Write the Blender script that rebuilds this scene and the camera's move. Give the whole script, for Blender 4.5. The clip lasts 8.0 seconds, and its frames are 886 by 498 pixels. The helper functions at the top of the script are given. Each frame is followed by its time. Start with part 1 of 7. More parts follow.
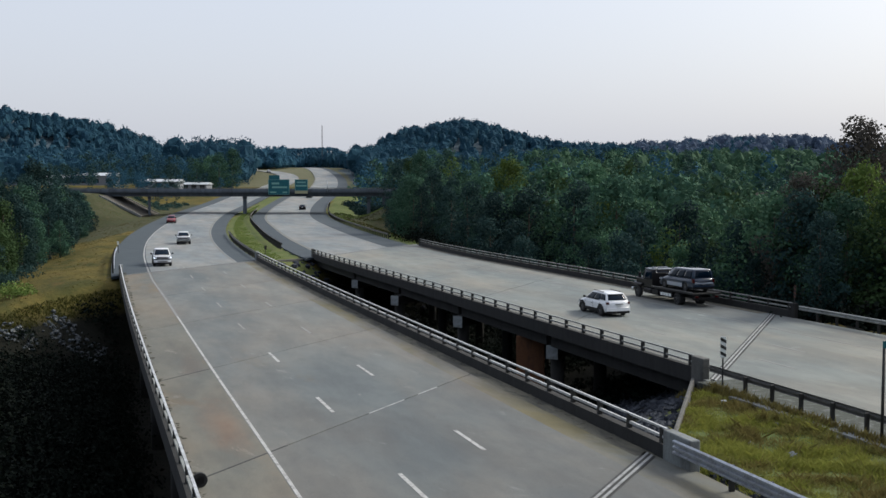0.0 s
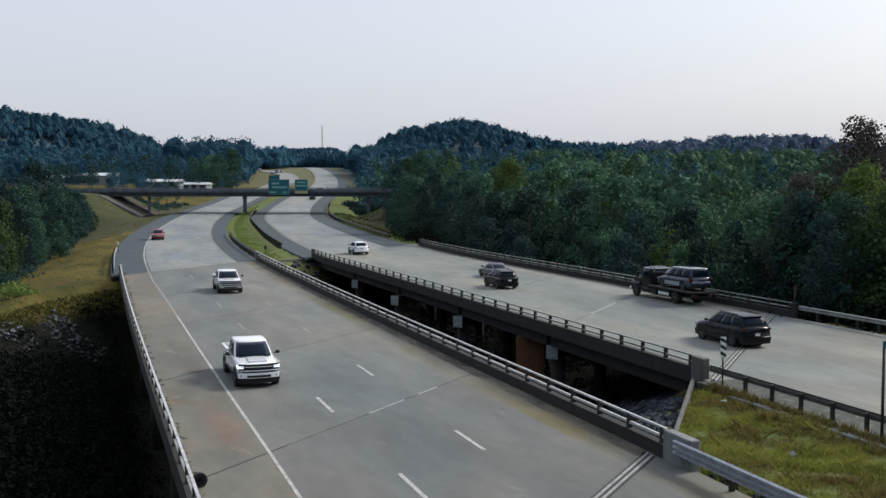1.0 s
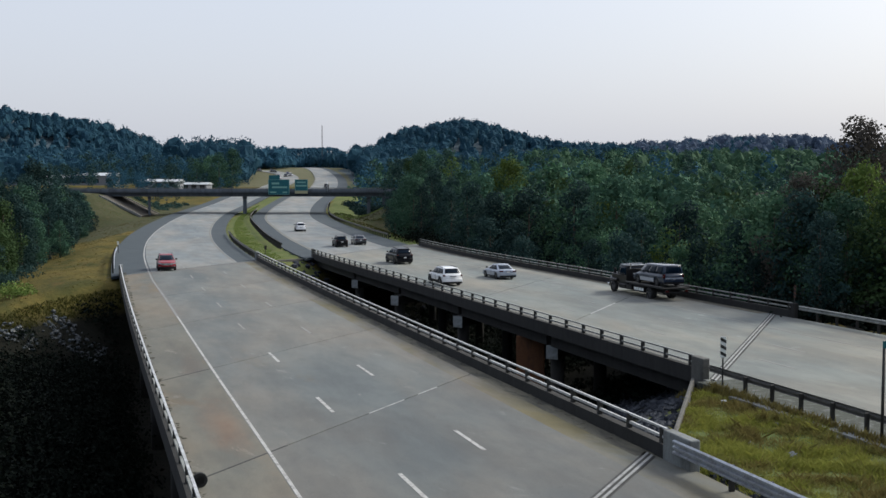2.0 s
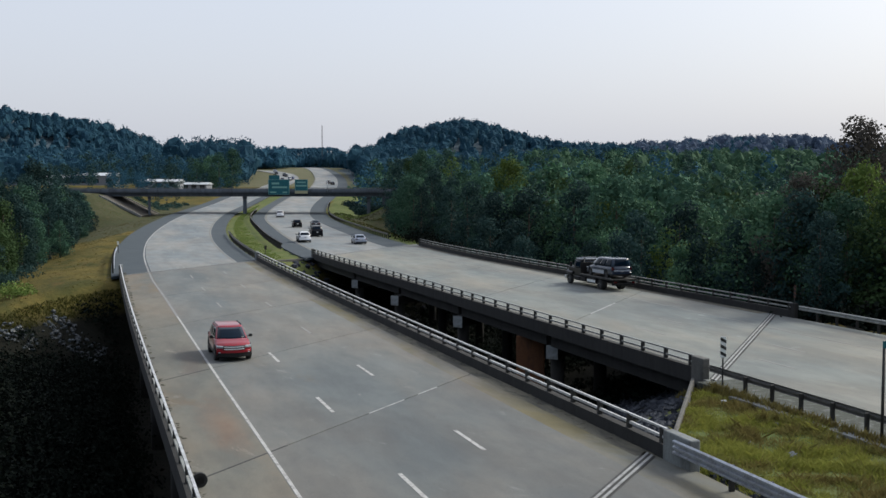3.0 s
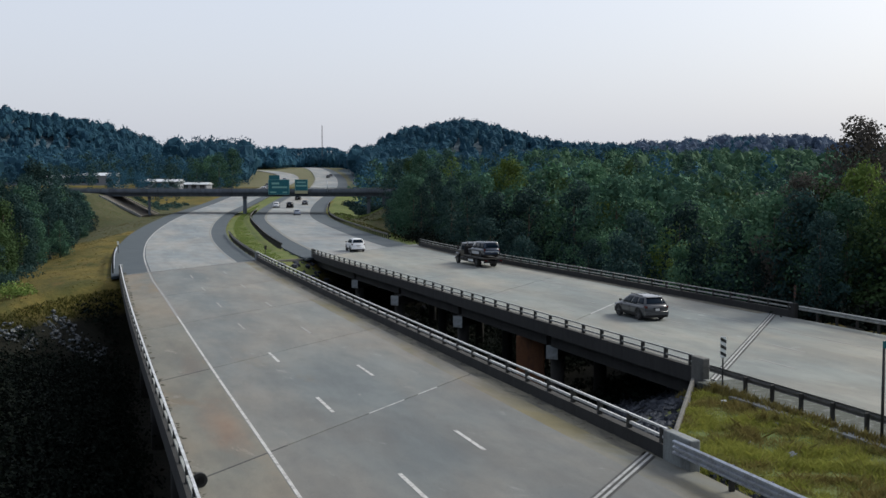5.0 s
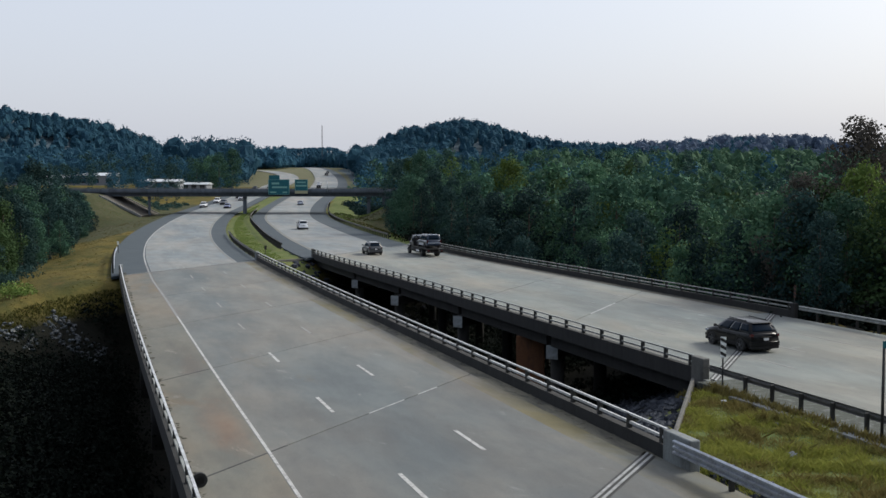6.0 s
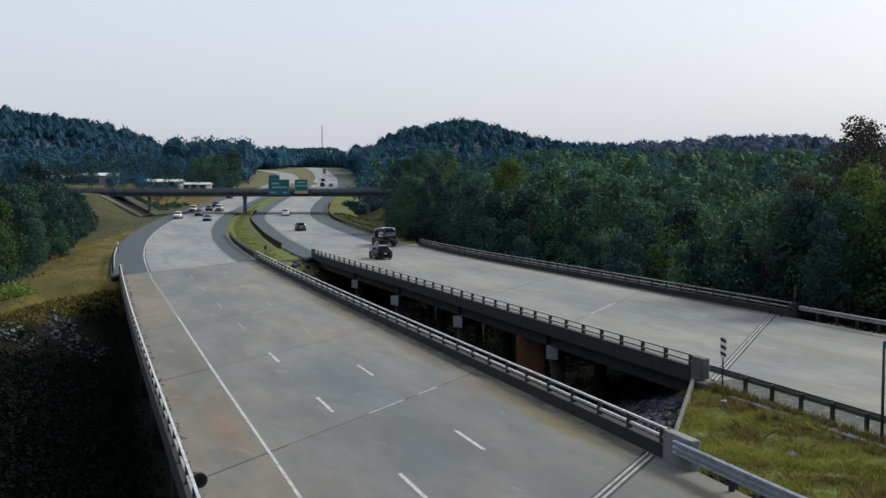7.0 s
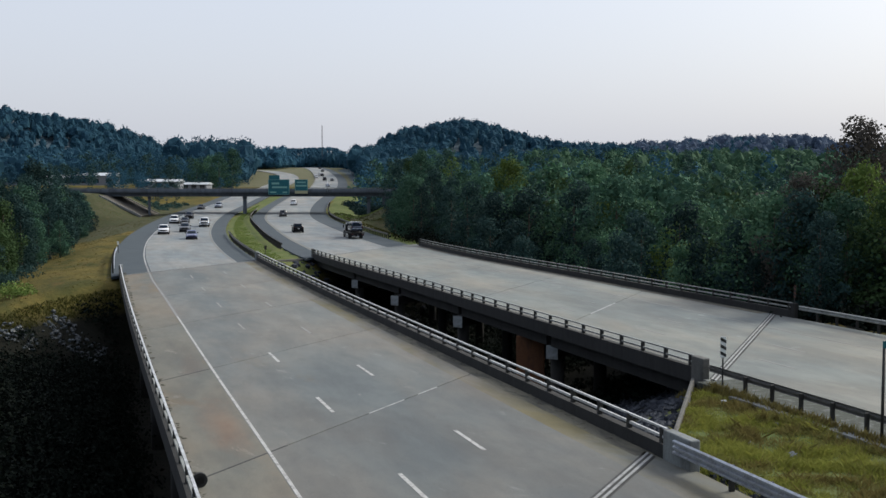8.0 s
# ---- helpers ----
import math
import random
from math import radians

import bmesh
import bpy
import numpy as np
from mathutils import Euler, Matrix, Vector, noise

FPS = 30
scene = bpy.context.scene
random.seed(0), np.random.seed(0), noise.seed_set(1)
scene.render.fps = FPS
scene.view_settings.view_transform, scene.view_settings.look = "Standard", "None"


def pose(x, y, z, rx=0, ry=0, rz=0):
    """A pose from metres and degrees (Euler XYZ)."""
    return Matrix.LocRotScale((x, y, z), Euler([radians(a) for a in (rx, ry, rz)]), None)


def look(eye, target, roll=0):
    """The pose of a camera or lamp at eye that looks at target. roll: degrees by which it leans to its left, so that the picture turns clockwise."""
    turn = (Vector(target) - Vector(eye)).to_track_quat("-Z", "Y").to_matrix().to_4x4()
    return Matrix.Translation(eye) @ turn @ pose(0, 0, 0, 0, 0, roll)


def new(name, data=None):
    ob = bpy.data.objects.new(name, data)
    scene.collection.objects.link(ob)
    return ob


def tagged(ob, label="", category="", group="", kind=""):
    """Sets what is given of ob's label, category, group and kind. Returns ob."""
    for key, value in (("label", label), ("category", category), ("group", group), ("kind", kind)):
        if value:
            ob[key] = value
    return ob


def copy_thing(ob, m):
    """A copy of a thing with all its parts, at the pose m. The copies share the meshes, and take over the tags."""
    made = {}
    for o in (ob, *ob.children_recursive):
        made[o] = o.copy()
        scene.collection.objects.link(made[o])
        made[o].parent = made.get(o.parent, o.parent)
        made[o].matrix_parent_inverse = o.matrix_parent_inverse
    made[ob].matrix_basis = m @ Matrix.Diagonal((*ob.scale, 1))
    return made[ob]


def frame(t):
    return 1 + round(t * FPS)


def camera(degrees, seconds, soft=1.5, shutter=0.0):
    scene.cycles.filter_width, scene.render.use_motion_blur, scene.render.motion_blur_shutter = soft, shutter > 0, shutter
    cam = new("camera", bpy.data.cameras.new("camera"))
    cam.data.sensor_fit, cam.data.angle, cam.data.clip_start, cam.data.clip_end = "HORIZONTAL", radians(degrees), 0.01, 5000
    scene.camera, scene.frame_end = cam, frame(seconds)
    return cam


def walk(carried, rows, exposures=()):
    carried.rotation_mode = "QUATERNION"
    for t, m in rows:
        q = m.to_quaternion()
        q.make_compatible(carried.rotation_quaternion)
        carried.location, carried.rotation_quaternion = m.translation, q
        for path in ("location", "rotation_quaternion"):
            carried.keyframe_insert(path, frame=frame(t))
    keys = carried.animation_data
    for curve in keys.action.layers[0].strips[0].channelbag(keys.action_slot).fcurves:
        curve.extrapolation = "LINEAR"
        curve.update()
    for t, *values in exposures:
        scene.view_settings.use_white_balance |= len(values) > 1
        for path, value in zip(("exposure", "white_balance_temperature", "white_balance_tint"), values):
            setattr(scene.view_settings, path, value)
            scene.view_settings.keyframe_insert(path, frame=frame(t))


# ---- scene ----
# The camera stands still on a roadside pole, 9.2 m above the carriageway.
FOV = 45.28
cam = camera(FOV, 8.0, soft=1.5)
EYE = (0.0, 0.0, 9.2)
AIM = look(EYE, (0.0, 1000.0, 9.2 - 62.77))
walk(cam, [(0.0, AIM), (8.0, AIM)], [(0.0, 0.42, 6230, 5.5), (8.0, 0.42, 6230, 5.5)])

# ---- sky, sun, exposure ----
SUN_EL, SUN_AZ = radians(36), radians(62)     # azimuth clockwise from +Y
world = bpy.data.worlds.new("sky")
scene.world = world
world.use_nodes = True
wn, wl = world.node_tree.nodes, world.node_tree.links
wn.clear()
sky = wn.new("ShaderNodeTexSky")
sky.sky_type, sky.sun_disc = "NISHITA", False
sky.sun_elevation, sky.sun_rotation = SUN_EL, SUN_AZ
sky.air_density, sky.dust_density, sky.ozone_density = 1.0, 6.0, 1.5
haze = wn.new("ShaderNodeMix")
haze.data_type = "RGBA"
haze.inputs["Factor"].default_value = 0.52
# the hazy veil: bright on the sun's side of the sky, duller away from it
sky_at, toward = wn.new("ShaderNodeTexCoord"), wn.new("ShaderNodeVectorMath")
toward.operation = "DOT_PRODUCT"
toward.inputs[1].default_value = (math.sin(SUN_AZ) * math.cos(SUN_EL), math.cos(SUN_AZ) * math.cos(SUN_EL), math.sin(SUN_EL))
falloff = wn.new("ShaderNodeMapRange")
falloff.interpolation_type = "SMOOTHSTEP"
falloff.inputs["From Min"].default_value, falloff.inputs["From Max"].default_value = -0.75, 0.15
veil = wn.new("ShaderNodeMix")
veil.data_type = "RGBA"
veil.inputs["A"].default_value = (2.0, 2.2, 2.8, 1)
veil.inputs["B"].default_value = (8.1, 8.05, 8.95, 1)
wl.new(sky_at.outputs["Generated"], toward.inputs[0])
wl.new(toward.outputs["Value"], falloff.inputs["Value"])
wl.new(falloff.outputs["Result"], veil.inputs["Factor"])
wl.new(veil.outputs["Result"], haze.inputs["B"])
bg, wout = wn.new("ShaderNodeBackground"), wn.new("ShaderNodeOutputWorld")
bg.inputs["Strength"].default_value = 0.10
wl.new(sky.outputs["Color"], haze.inputs["A"])
wl.new(haze.outputs["Result"], bg.inputs["Color"])
wl.new(bg.outputs["Background"], wout.inputs["Surface"])

sun = new("sun", bpy.data.lights.new("sun", "SUN"))
sun.data.energy, sun.data.angle, sun.data.color = 2.4, radians(14), (1.0, 0.93, 0.83)
sun_dir = Vector((math.sin(SUN_AZ) * math.cos(SUN_EL), math.cos(SUN_AZ) * math.cos(SUN_EL), math.sin(SUN_EL)))
sun.matrix_world = look(sun_dir * 300, (0, 0, 0))


# ---- materials ----
def mix_rgb(nt, fac, a, b, blend="MIX"):
    n = nt.nodes.new("ShaderNodeMix")
    n.data_type, n.blend_type = "RGBA", blend
    for key, v in (("Factor", fac), ("A", a), ("B", b)):
        if isinstance(v, bpy.types.NodeSocket):
            nt.links.new(v, n.inputs[key])
        elif key == "Factor":
            n.inputs[key].default_value = v
        else:
            n.inputs[key].default_value = (*v, 1)
    return n.outputs["Result"]


def tex_noise(nt, scale, detail=6, rough=0.6, stretch=None, coord="Object", distort=0.0):
    tc = nt.nodes.new("ShaderNodeTexCoord")
    out = tc.outputs[coord]
    if stretch:
        mp = nt.nodes.new("ShaderNodeMapping")
        mp.vector_type = "TEXTURE"
        mp.inputs["Scale"].default_value = [1 / v for v in stretch[:3]]
        if len(stretch) > 3:
            mp.inputs["Rotation"].default_value = (0, 0, radians(stretch[3]))
        nt.links.new(out, mp.inputs["Vector"])
        out = mp.outputs["Vector"]
    n = nt.nodes.new("ShaderNodeTexNoise")
    n.inputs["Scale"].default_value, n.inputs["Detail"].default_value = scale, detail
    n.inputs["Roughness"].default_value, n.inputs["Distortion"].default_value = rough, distort
    nt.links.new(out, n.inputs["Vector"])
    return n.outputs["Fac"]


def ramp(nt, fac, lo, hi):
    n = nt.nodes.new("ShaderNodeMapRange")
    n.inputs["From Min"].default_value, n.inputs["From Max"].default_value = lo, hi
    nt.links.new(fac, n.inputs["Value"])
    return n.outputs["Result"]


def bump(nt, bsdf, height, strength, distance):
    b = nt.nodes.new("ShaderNodeBump")
    b.inputs["Strength"].default_value, b.inputs["Distance"].default_value = strength, distance
    nt.links.new(height, b.inputs["Height"])
    nt.links.new(b.outputs["Normal"], bsdf.inputs["Normal"])


def base_mat(name, color, rough=0.7, metal=0.0):
    m = bpy.data.materials.new(name)
    m.use_nodes = True
    b = m.node_tree.nodes["Principled BSDF"]
    b.inputs["Base Color"].default_value = (*color, 1)
    b.inputs["Roughness"].default_value, b.inputs["Metallic"].default_value = rough, metal
    return m, m.node_tree, b


def surface(name, a, b, c=None, scale=1.0, fine=12.0, rough=0.85, metal=0.0, bumps=(0.3, 0.01), stretch=None, spots=(0.45, 0.7), coord="Object"):
    """Two colours mixed by broad noise, darkened by fine grain, and a third in spots."""
    m, nt, bs = base_mat(name, a, rough, metal)
    broad = ramp(nt, tex_noise(nt, scale, 5, 0.6, stretch, coord, 0.4), 0.35, 0.65)
    col = mix_rgb(nt, broad, a, b)
    grain = tex_noise(nt, fine, 8, 0.7, None, coord)
    if c:
        col = mix_rgb(nt, ramp(nt, tex_noise(nt, scale * 2.3, 7, 0.65, stretch, coord, 0.8), *spots), col, c)
    g = mix_rgb(nt, ramp(nt, grain, 0.3, 0.7), (0.78, 0.78, 0.78), (1.16, 1.16, 1.16))
    col = mix_rgb(nt, 1.0, col, g, "MULTIPLY")
    nt.links.new(col, bs.inputs["Base Color"])
    if bumps:
        bump(nt, bs, grain, *bumps)
    return m


def varied(m, amount=0.35, per="Random"):
    """Varies a material's base colour from object to object."""
    nt = m.node_tree
    bs = nt.nodes["Principled BSDF"]
    info = nt.nodes.new("ShaderNodeObjectInfo")
    hs = nt.nodes.new("ShaderNodeHueSaturation")
    link = bs.inputs["Base Color"].links
    if link:
        nt.links.new(link[0].from_socket, hs.inputs["Color"])
    else:
        hs.inputs["Color"].default_value = bs.inputs["Base Color"].default_value
    mr = nt.nodes.new("ShaderNodeMapRange")
    mr.inputs["To Min"].default_value, mr.inputs["To Max"].default_value = 1 - amount, 1 + amount
    nt.links.new(info.outputs[per], mr.inputs["Value"])
    nt.links.new(mr.outputs["Result"], hs.inputs["Value"])
    nt.links.new(hs.outputs["Color"], bs.inputs["Base Color"])
    return m


ROAD_TURN = 17.5      # the carriageways run this far west of north
M = {}


def deck_material(name, tone, dirt, blotch=0.60, rust=()):
    """Weathered concrete: worn lanes, warm and cool patches, brown and dark stains, pale scuffs."""
    m, nt, bs = base_mat(name, tone, 0.82)
    along, lane = (1.0, 0.07, 1.0, ROAD_TURN), (1.0, 0.32, 1.0, ROAD_TURN)
    streak = ramp(nt, tex_noise(nt, 0.8, 6, 0.62, along), 0.3, 0.7)
    col = mix_rgb(nt, streak, tuple(v * 0.94 for v in tone), tuple(v * 1.05 for v in tone))
    patch = ramp(nt, tex_noise(nt, 0.11, 5, 0.6, lane, "Object", 0.2), 0.38, 0.62)
    col = mix_rgb(nt, 1.0, col, mix_rgb(nt, patch, (0.75, 0.79, 0.82), (1.13, 1.08, 1.01)), "MULTIPLY")
    tint = ramp(nt, tex_noise(nt, 0.23, 4, 0.6, lane, "Object", 0.3), 0.40, 0.66)
    col = mix_rgb(nt, 1.0, col, mix_rgb(nt, tint, (0.97, 1.01, 1.02), (1.07, 0.99, 0.92)), "MULTIPLY")
    stain = ramp(nt, tex_noise(nt, 0.19, 7, 0.7, lane, "Object", 0.4), blotch, blotch + 0.16)
    col = mix_rgb(nt, stain, col, dirt)
    spots = ramp(nt, tex_noise(nt, 1.7, 9, 0.78, None, "Object", 0.2), 0.58, 0.74)
    col = mix_rgb(nt, spots, col, tuple(v * 0.62 for v in tone))
    cloud = ramp(nt, tex_noise(nt, 0.42, 8, 0.72, lane, "Object", 0.2), 0.40, 0.62)
    col = mix_rgb(nt, 1.0, col, mix_rgb(nt, cloud, (0.80, 0.81, 0.83), (1.10, 1.10, 1.09)), "MULTIPLY")
    scuff = ramp(nt, tex_noise(nt, 0.9, 9, 0.75, (1.0, 0.35, 1.0, 35), "Object", 0.5), 0.61, 0.70)
    col = mix_rgb(nt, scuff, col, tuple(min(1, v * 1.4) for v in tone))
    for x, y, across, length, strength in rust:
        # a rust-red stain drawn out along the road
        coord, shift, turn, size, reach = (nt.nodes.new("ShaderNode" + k) for k in ("TexCoord", "VectorMath", "Mapping", "VectorMath", "VectorMath"))
        shift.operation, size.operation, reach.operation = "SUBTRACT", "MULTIPLY", "LENGTH"
        shift.inputs[1].default_value, size.inputs[1].default_value = (x, y, 0), (1 / across, 1 / length, 0)
        turn.inputs["Rotation"].default_value = (0, 0, -radians(ROAD_TURN))
        nt.links.new(coord.outputs["Object"], shift.inputs[0])
        nt.links.new(shift.outputs[0], turn.inputs["Vector"])
        nt.links.new(turn.outputs[0], size.inputs[0])
        nt.links.new(size.outputs[0], reach.inputs[0])
        ragged = nt.nodes.new("ShaderNodeMath")
        ragged.operation = "MULTIPLY_ADD"
        nt.links.new(tex_noise(nt, 0.8, 7, 0.7, lane, "Object", 0.4), ragged.inputs[0])
        ragged.inputs[1].default_value = 1.6
        nt.links.new(reach.outputs["Value"], ragged.inputs[2])
        blot = ramp(nt, ragged.outputs["Value"], 1.75, 0.85)
        col = mix_rgb(nt, 1.0, col, mix_rgb(nt, blot, (1.0, 1.0, 1.0), tuple(1 + (v - 1) * strength for v in (1.22, 0.86, 0.70))), "MULTIPLY")
    grain = tex_noise(nt, 22, 7, 0.75)
    col = mix_rgb(nt, 1.0, col, mix_rgb(nt, ramp(nt, grain, 0.3, 0.7), (0.84, 0.84, 0.84), (1.14, 1.14, 1.14)), "MULTIPLY")
    nt.links.new(col, bs.inputs["Base Color"])
    bump(nt, bs, grain, 0.4, 0.012)
    return m


M["deck"] = deck_material("deck_concrete", (0.1406, 0.1463, 0.1431), (0.1200, 0.1095, 0.0874))
M["deck_worn"] = deck_material("worn_deck_concrete", (0.1220, 0.1264, 0.1252), (0.1003, 0.0925, 0.0775))
M["deck_pale"] = deck_material("pale_deck_concrete", (0.1760, 0.1880, 0.1810), (0.1467, 0.1500, 0.1336))
M["gutter"] = surface("gutter_dirt", (0.150, 0.138, 0.100), (0.085, 0.08, 0.060), (0.055, 0.053, 0.042), 0.5, 9, 0.9, stretch=(1.0, 0.3, 1.0, ROAD_TURN), spots=(0.42, 0.58))
M["shoulder_concrete"] = deck_material("shoulder_concrete", (0.1416, 0.1353, 0.1154), (0.1350, 0.0940, 0.0515), 0.52, ((-8.3, 39.6, 1.0, 6.0, 1.0), (-12.6, 52.5, 0.7, 4.0, 0.5)))
M["inner_shoulder"] = deck_material("inner_shoulder_concrete", (0.138, 0.136, 0.122), (0.118, 0.100, 0.044), 0.44)
M["pavement"] = deck_material("road_concrete", (0.1960, 0.2100, 0.2180), (0.1563, 0.1700, 0.1714))
M["ghost_line"] = surface("nearly_gone_white_paint", (0.215, 0.215, 0.207), (0.19, 0.19, 0.182), (0.168, 0.168, 0.16), 1.4, 14, 0.7, spots=(0.4, 0.6))
M["asphalt"] = surface("asphalt", (0.0279, 0.0413, 0.0537), (0.0376, 0.0523, 0.0640), (0.0576, 0.0689, 0.0672), 0.3, 14, 0.9, spots=(0.55, 0.8))
M["white_line"] = surface("worn_white_paint", (0.44, 0.44, 0.43), (0.36, 0.36, 0.345), (0.20, 0.198, 0.19), 1.4, 14, 0.7, spots=(0.5, 0.62))
M["faint_line"] = surface("faded_white_paint", (0.26, 0.26, 0.26), (0.20, 0.20, 0.198), (0.155, 0.157, 0.156), 1.1, 14, 0.75, spots=(0.42, 0.6))
M["yellow_line"] = surface("worn_yellow_paint", (0.142, 0.135, 0.108), (0.136, 0.132, 0.114), (0.132, 0.130, 0.118), 1.2, 14, 0.75, spots=(0.42, 0.6))
# stains on concrete whose near-black base has the shade put into it
M["parapet"] = surface("stained_shade_dark_parapet", (0.0176, 0.0176, 0.0176), (0.0250, 0.0246, 0.0245), (0.0103, 0.0103, 0.0101), 0.8, 10, 0.9, stretch=(1, 1, 0.25))
M["girder"] = surface("grimy_shade_dark_girder", (0.0146, 0.0143, 0.0139), (0.0215, 0.0208, 0.0197), (0.0078, 0.0078, 0.0075), 0.5, 9, 0.9, stretch=(1, 1, 0.3))
# under-deck shade is put into the pier colour
M["pier"] = surface("shade_dark_pier_concrete", (0.0180, 0.0180, 0.0174), (0.0252, 0.0246, 0.0228), (0.0108, 0.0108, 0.0102), 0.5, 9, 0.9, stretch=(1, 1, 0.3))
M["joint_dull"] = surface("dull_joint_steel", (0.19, 0.20, 0.20), (0.15, 0.155, 0.155), (0.08, 0.08, 0.08), 1.2, 20, 0.7)
# pale stone; on the pier caps it stands in for the lit end face
M["cap"] = surface("lit_cap_and_pale_stone", (0.30, 0.33, 0.34), (0.25, 0.27, 0.28), (0.15, 0.155, 0.15), 1.0, 10, 0.88)
M["rust_wall"] = surface("rust_stained_pier", (0.1800, 0.0806, 0.0346), (0.1320, 0.0576, 0.0259), (0.0600, 0.0346, 0.0230), 0.8, 9, 0.9, stretch=(1, 1, 0.3))
M["block"] = surface("end_block_concrete", (0.20, 0.215, 0.215), (0.155, 0.165, 0.165), (0.10, 0.10, 0.095), 0.9, 10, 0.88, stretch=(1, 1, 0.35))
M["block_dark"] = surface("grimy_end_block", (0.12, 0.118, 0.11), (0.09, 0.088, 0.08), (0.05, 0.05, 0.045), 0.9, 10, 0.88, stretch=(1, 1, 0.35))
M["galv"] = surface("galvanised_steel", (0.42, 0.45, 0.50), (0.34, 0.37, 0.42), (0.25, 0.25, 0.25), 1.5, 20, 0.45, 0.75, (0.15, 0.003))
M["alu"] = surface("weathered_aluminium_rail", (0.62, 0.63, 0.64), (0.5, 0.51, 0.52), (0.3, 0.3, 0.29), 1.2, 18, 0.5, 0.35, (0.15, 0.003))
M["dark_rail"] = surface("dark_weathered_rail", (0.11, 0.11, 0.105), (0.15, 0.145, 0.135), (0.07, 0.065, 0.06), 1.2, 18, 0.65, 0.3, (0.15, 0.003))
M["grey_rail"] = surface("grey_weathered_rail", (0.3600, 0.3750, 0.3648), (0.2700, 0.2775, 0.2660), (0.1500, 0.1500, 0.1368), 1.2, 18, 0.6, 0.3, (0.15, 0.003))
M["post"] = surface("dark_rail_post", (0.022, 0.022, 0.022), (0.04, 0.039, 0.036), None, 1.5, 18, 0.7, 0.3, (0.15, 0.003))
M["joint"] = surface("joint_steel", (0.3840, 0.3920, 0.3840), (0.3040, 0.3120, 0.3040), (0.1280, 0.1280, 0.1240), 1.2, 20, 0.6, 0.2, (0.15, 0.003))
M["rubber_seal"] = base_mat("rubber_seal", (0.03, 0.03, 0.03), 0.8)[0]
M["rock"] = varied(surface("riprap_rock", (0.0450, 0.0510, 0.0660), (0.0240, 0.0270, 0.0360), (0.1200, 0.1312, 0.1500), 0.8, 7, 0.9, bumps=(0.6, 0.05)), 0.4)
M["wet_rock"] = surface("wet_creek_rock", (0.0338, 0.0456, 0.0540), (0.0101, 0.0135, 0.0169), (0.0878, 0.1046, 0.1147), 1.6, 7, 0.45, bumps=(0.6, 0.05), spots=(0.52, 0.62))
M["water"] = base_mat("creek_water", (0.012, 0.014, 0.012), 0.12)[0]
M["green_sign"] = surface("green_sign_sheet", (0.0000, 0.1000, 0.1232), (0.0000, 0.0800, 0.1036), None, 0.8, 12, 0.5, bumps=None)
M["sign_text"] = base_mat("faded_sign_text", (0.16, 0.33, 0.29), 0.5)[0]
M["marker_brown"] = base_mat("rusty_marker", (0.11, 0.045, 0.03), 0.8)[0]
M["sign_white"] = base_mat("sign_white", (0.75, 0.77, 0.75), 0.5)[0]
M["sign_yellow"] = base_mat("faded_sign_yellow", (0.32, 0.31, 0.19), 0.5)[0]
M["black"] = base_mat("matt_black", (0.015, 0.015, 0.015), 0.6)[0]
M["bark"] = surface("bark", (0.10, 0.08, 0.06), (0.06, 0.05, 0.04), None, 3, 14, 0.95, stretch=(1, 1, 0.2), bumps=(0.6, 0.03))
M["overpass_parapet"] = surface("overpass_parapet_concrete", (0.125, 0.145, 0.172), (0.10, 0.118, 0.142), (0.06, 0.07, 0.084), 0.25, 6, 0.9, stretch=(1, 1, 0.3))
# darker than the parapet; the blue of distance haze is put in
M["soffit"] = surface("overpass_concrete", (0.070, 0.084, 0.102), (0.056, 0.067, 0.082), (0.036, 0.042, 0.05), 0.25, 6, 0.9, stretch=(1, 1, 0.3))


def ground_material():
    m, nt, bs = base_mat("ground", (0.1, 0.1, 0.05), 0.95)
    broad = ramp(nt, tex_noise(nt, 0.16, 8, 0.68, (1.0, 0.45, 1.0, 25), "Object", 0.5), 0.38, 0.60)
    col = mix_rgb(nt, broad, (0.050, 0.052, 0.014), (0.132, 0.104, 0.028))
    soil = ramp(nt, tex_noise(nt, 0.26, 8, 0.7, (1.0, 0.5, 1.0, 25), "Object", 0.5), 0.55, 0.68)
    col = mix_rgb(nt, soil, col, (0.128, 0.082, 0.030))
    grain = tex_noise(nt, 2.2, 10, 0.75)
    col = mix_rgb(nt, 1.0, col, mix_rgb(nt, ramp(nt, grain, 0.3, 0.7), (0.6, 0.6, 0.6), (1.25, 1.25, 1.25)), "MULTIPLY")
    # brush-covered soil below the banks, near-black: ravine shade is put into it
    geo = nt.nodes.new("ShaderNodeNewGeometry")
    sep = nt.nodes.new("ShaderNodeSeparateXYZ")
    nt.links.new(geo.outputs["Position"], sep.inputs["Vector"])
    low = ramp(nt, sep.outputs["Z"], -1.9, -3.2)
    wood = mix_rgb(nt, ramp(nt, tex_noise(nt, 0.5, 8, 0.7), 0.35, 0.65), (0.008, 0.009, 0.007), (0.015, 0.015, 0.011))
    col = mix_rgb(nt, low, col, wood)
    nt.links.new(col, bs.inputs["Base Color"])
    bump(nt, bs, grain, 0.8, 0.12)
    return m


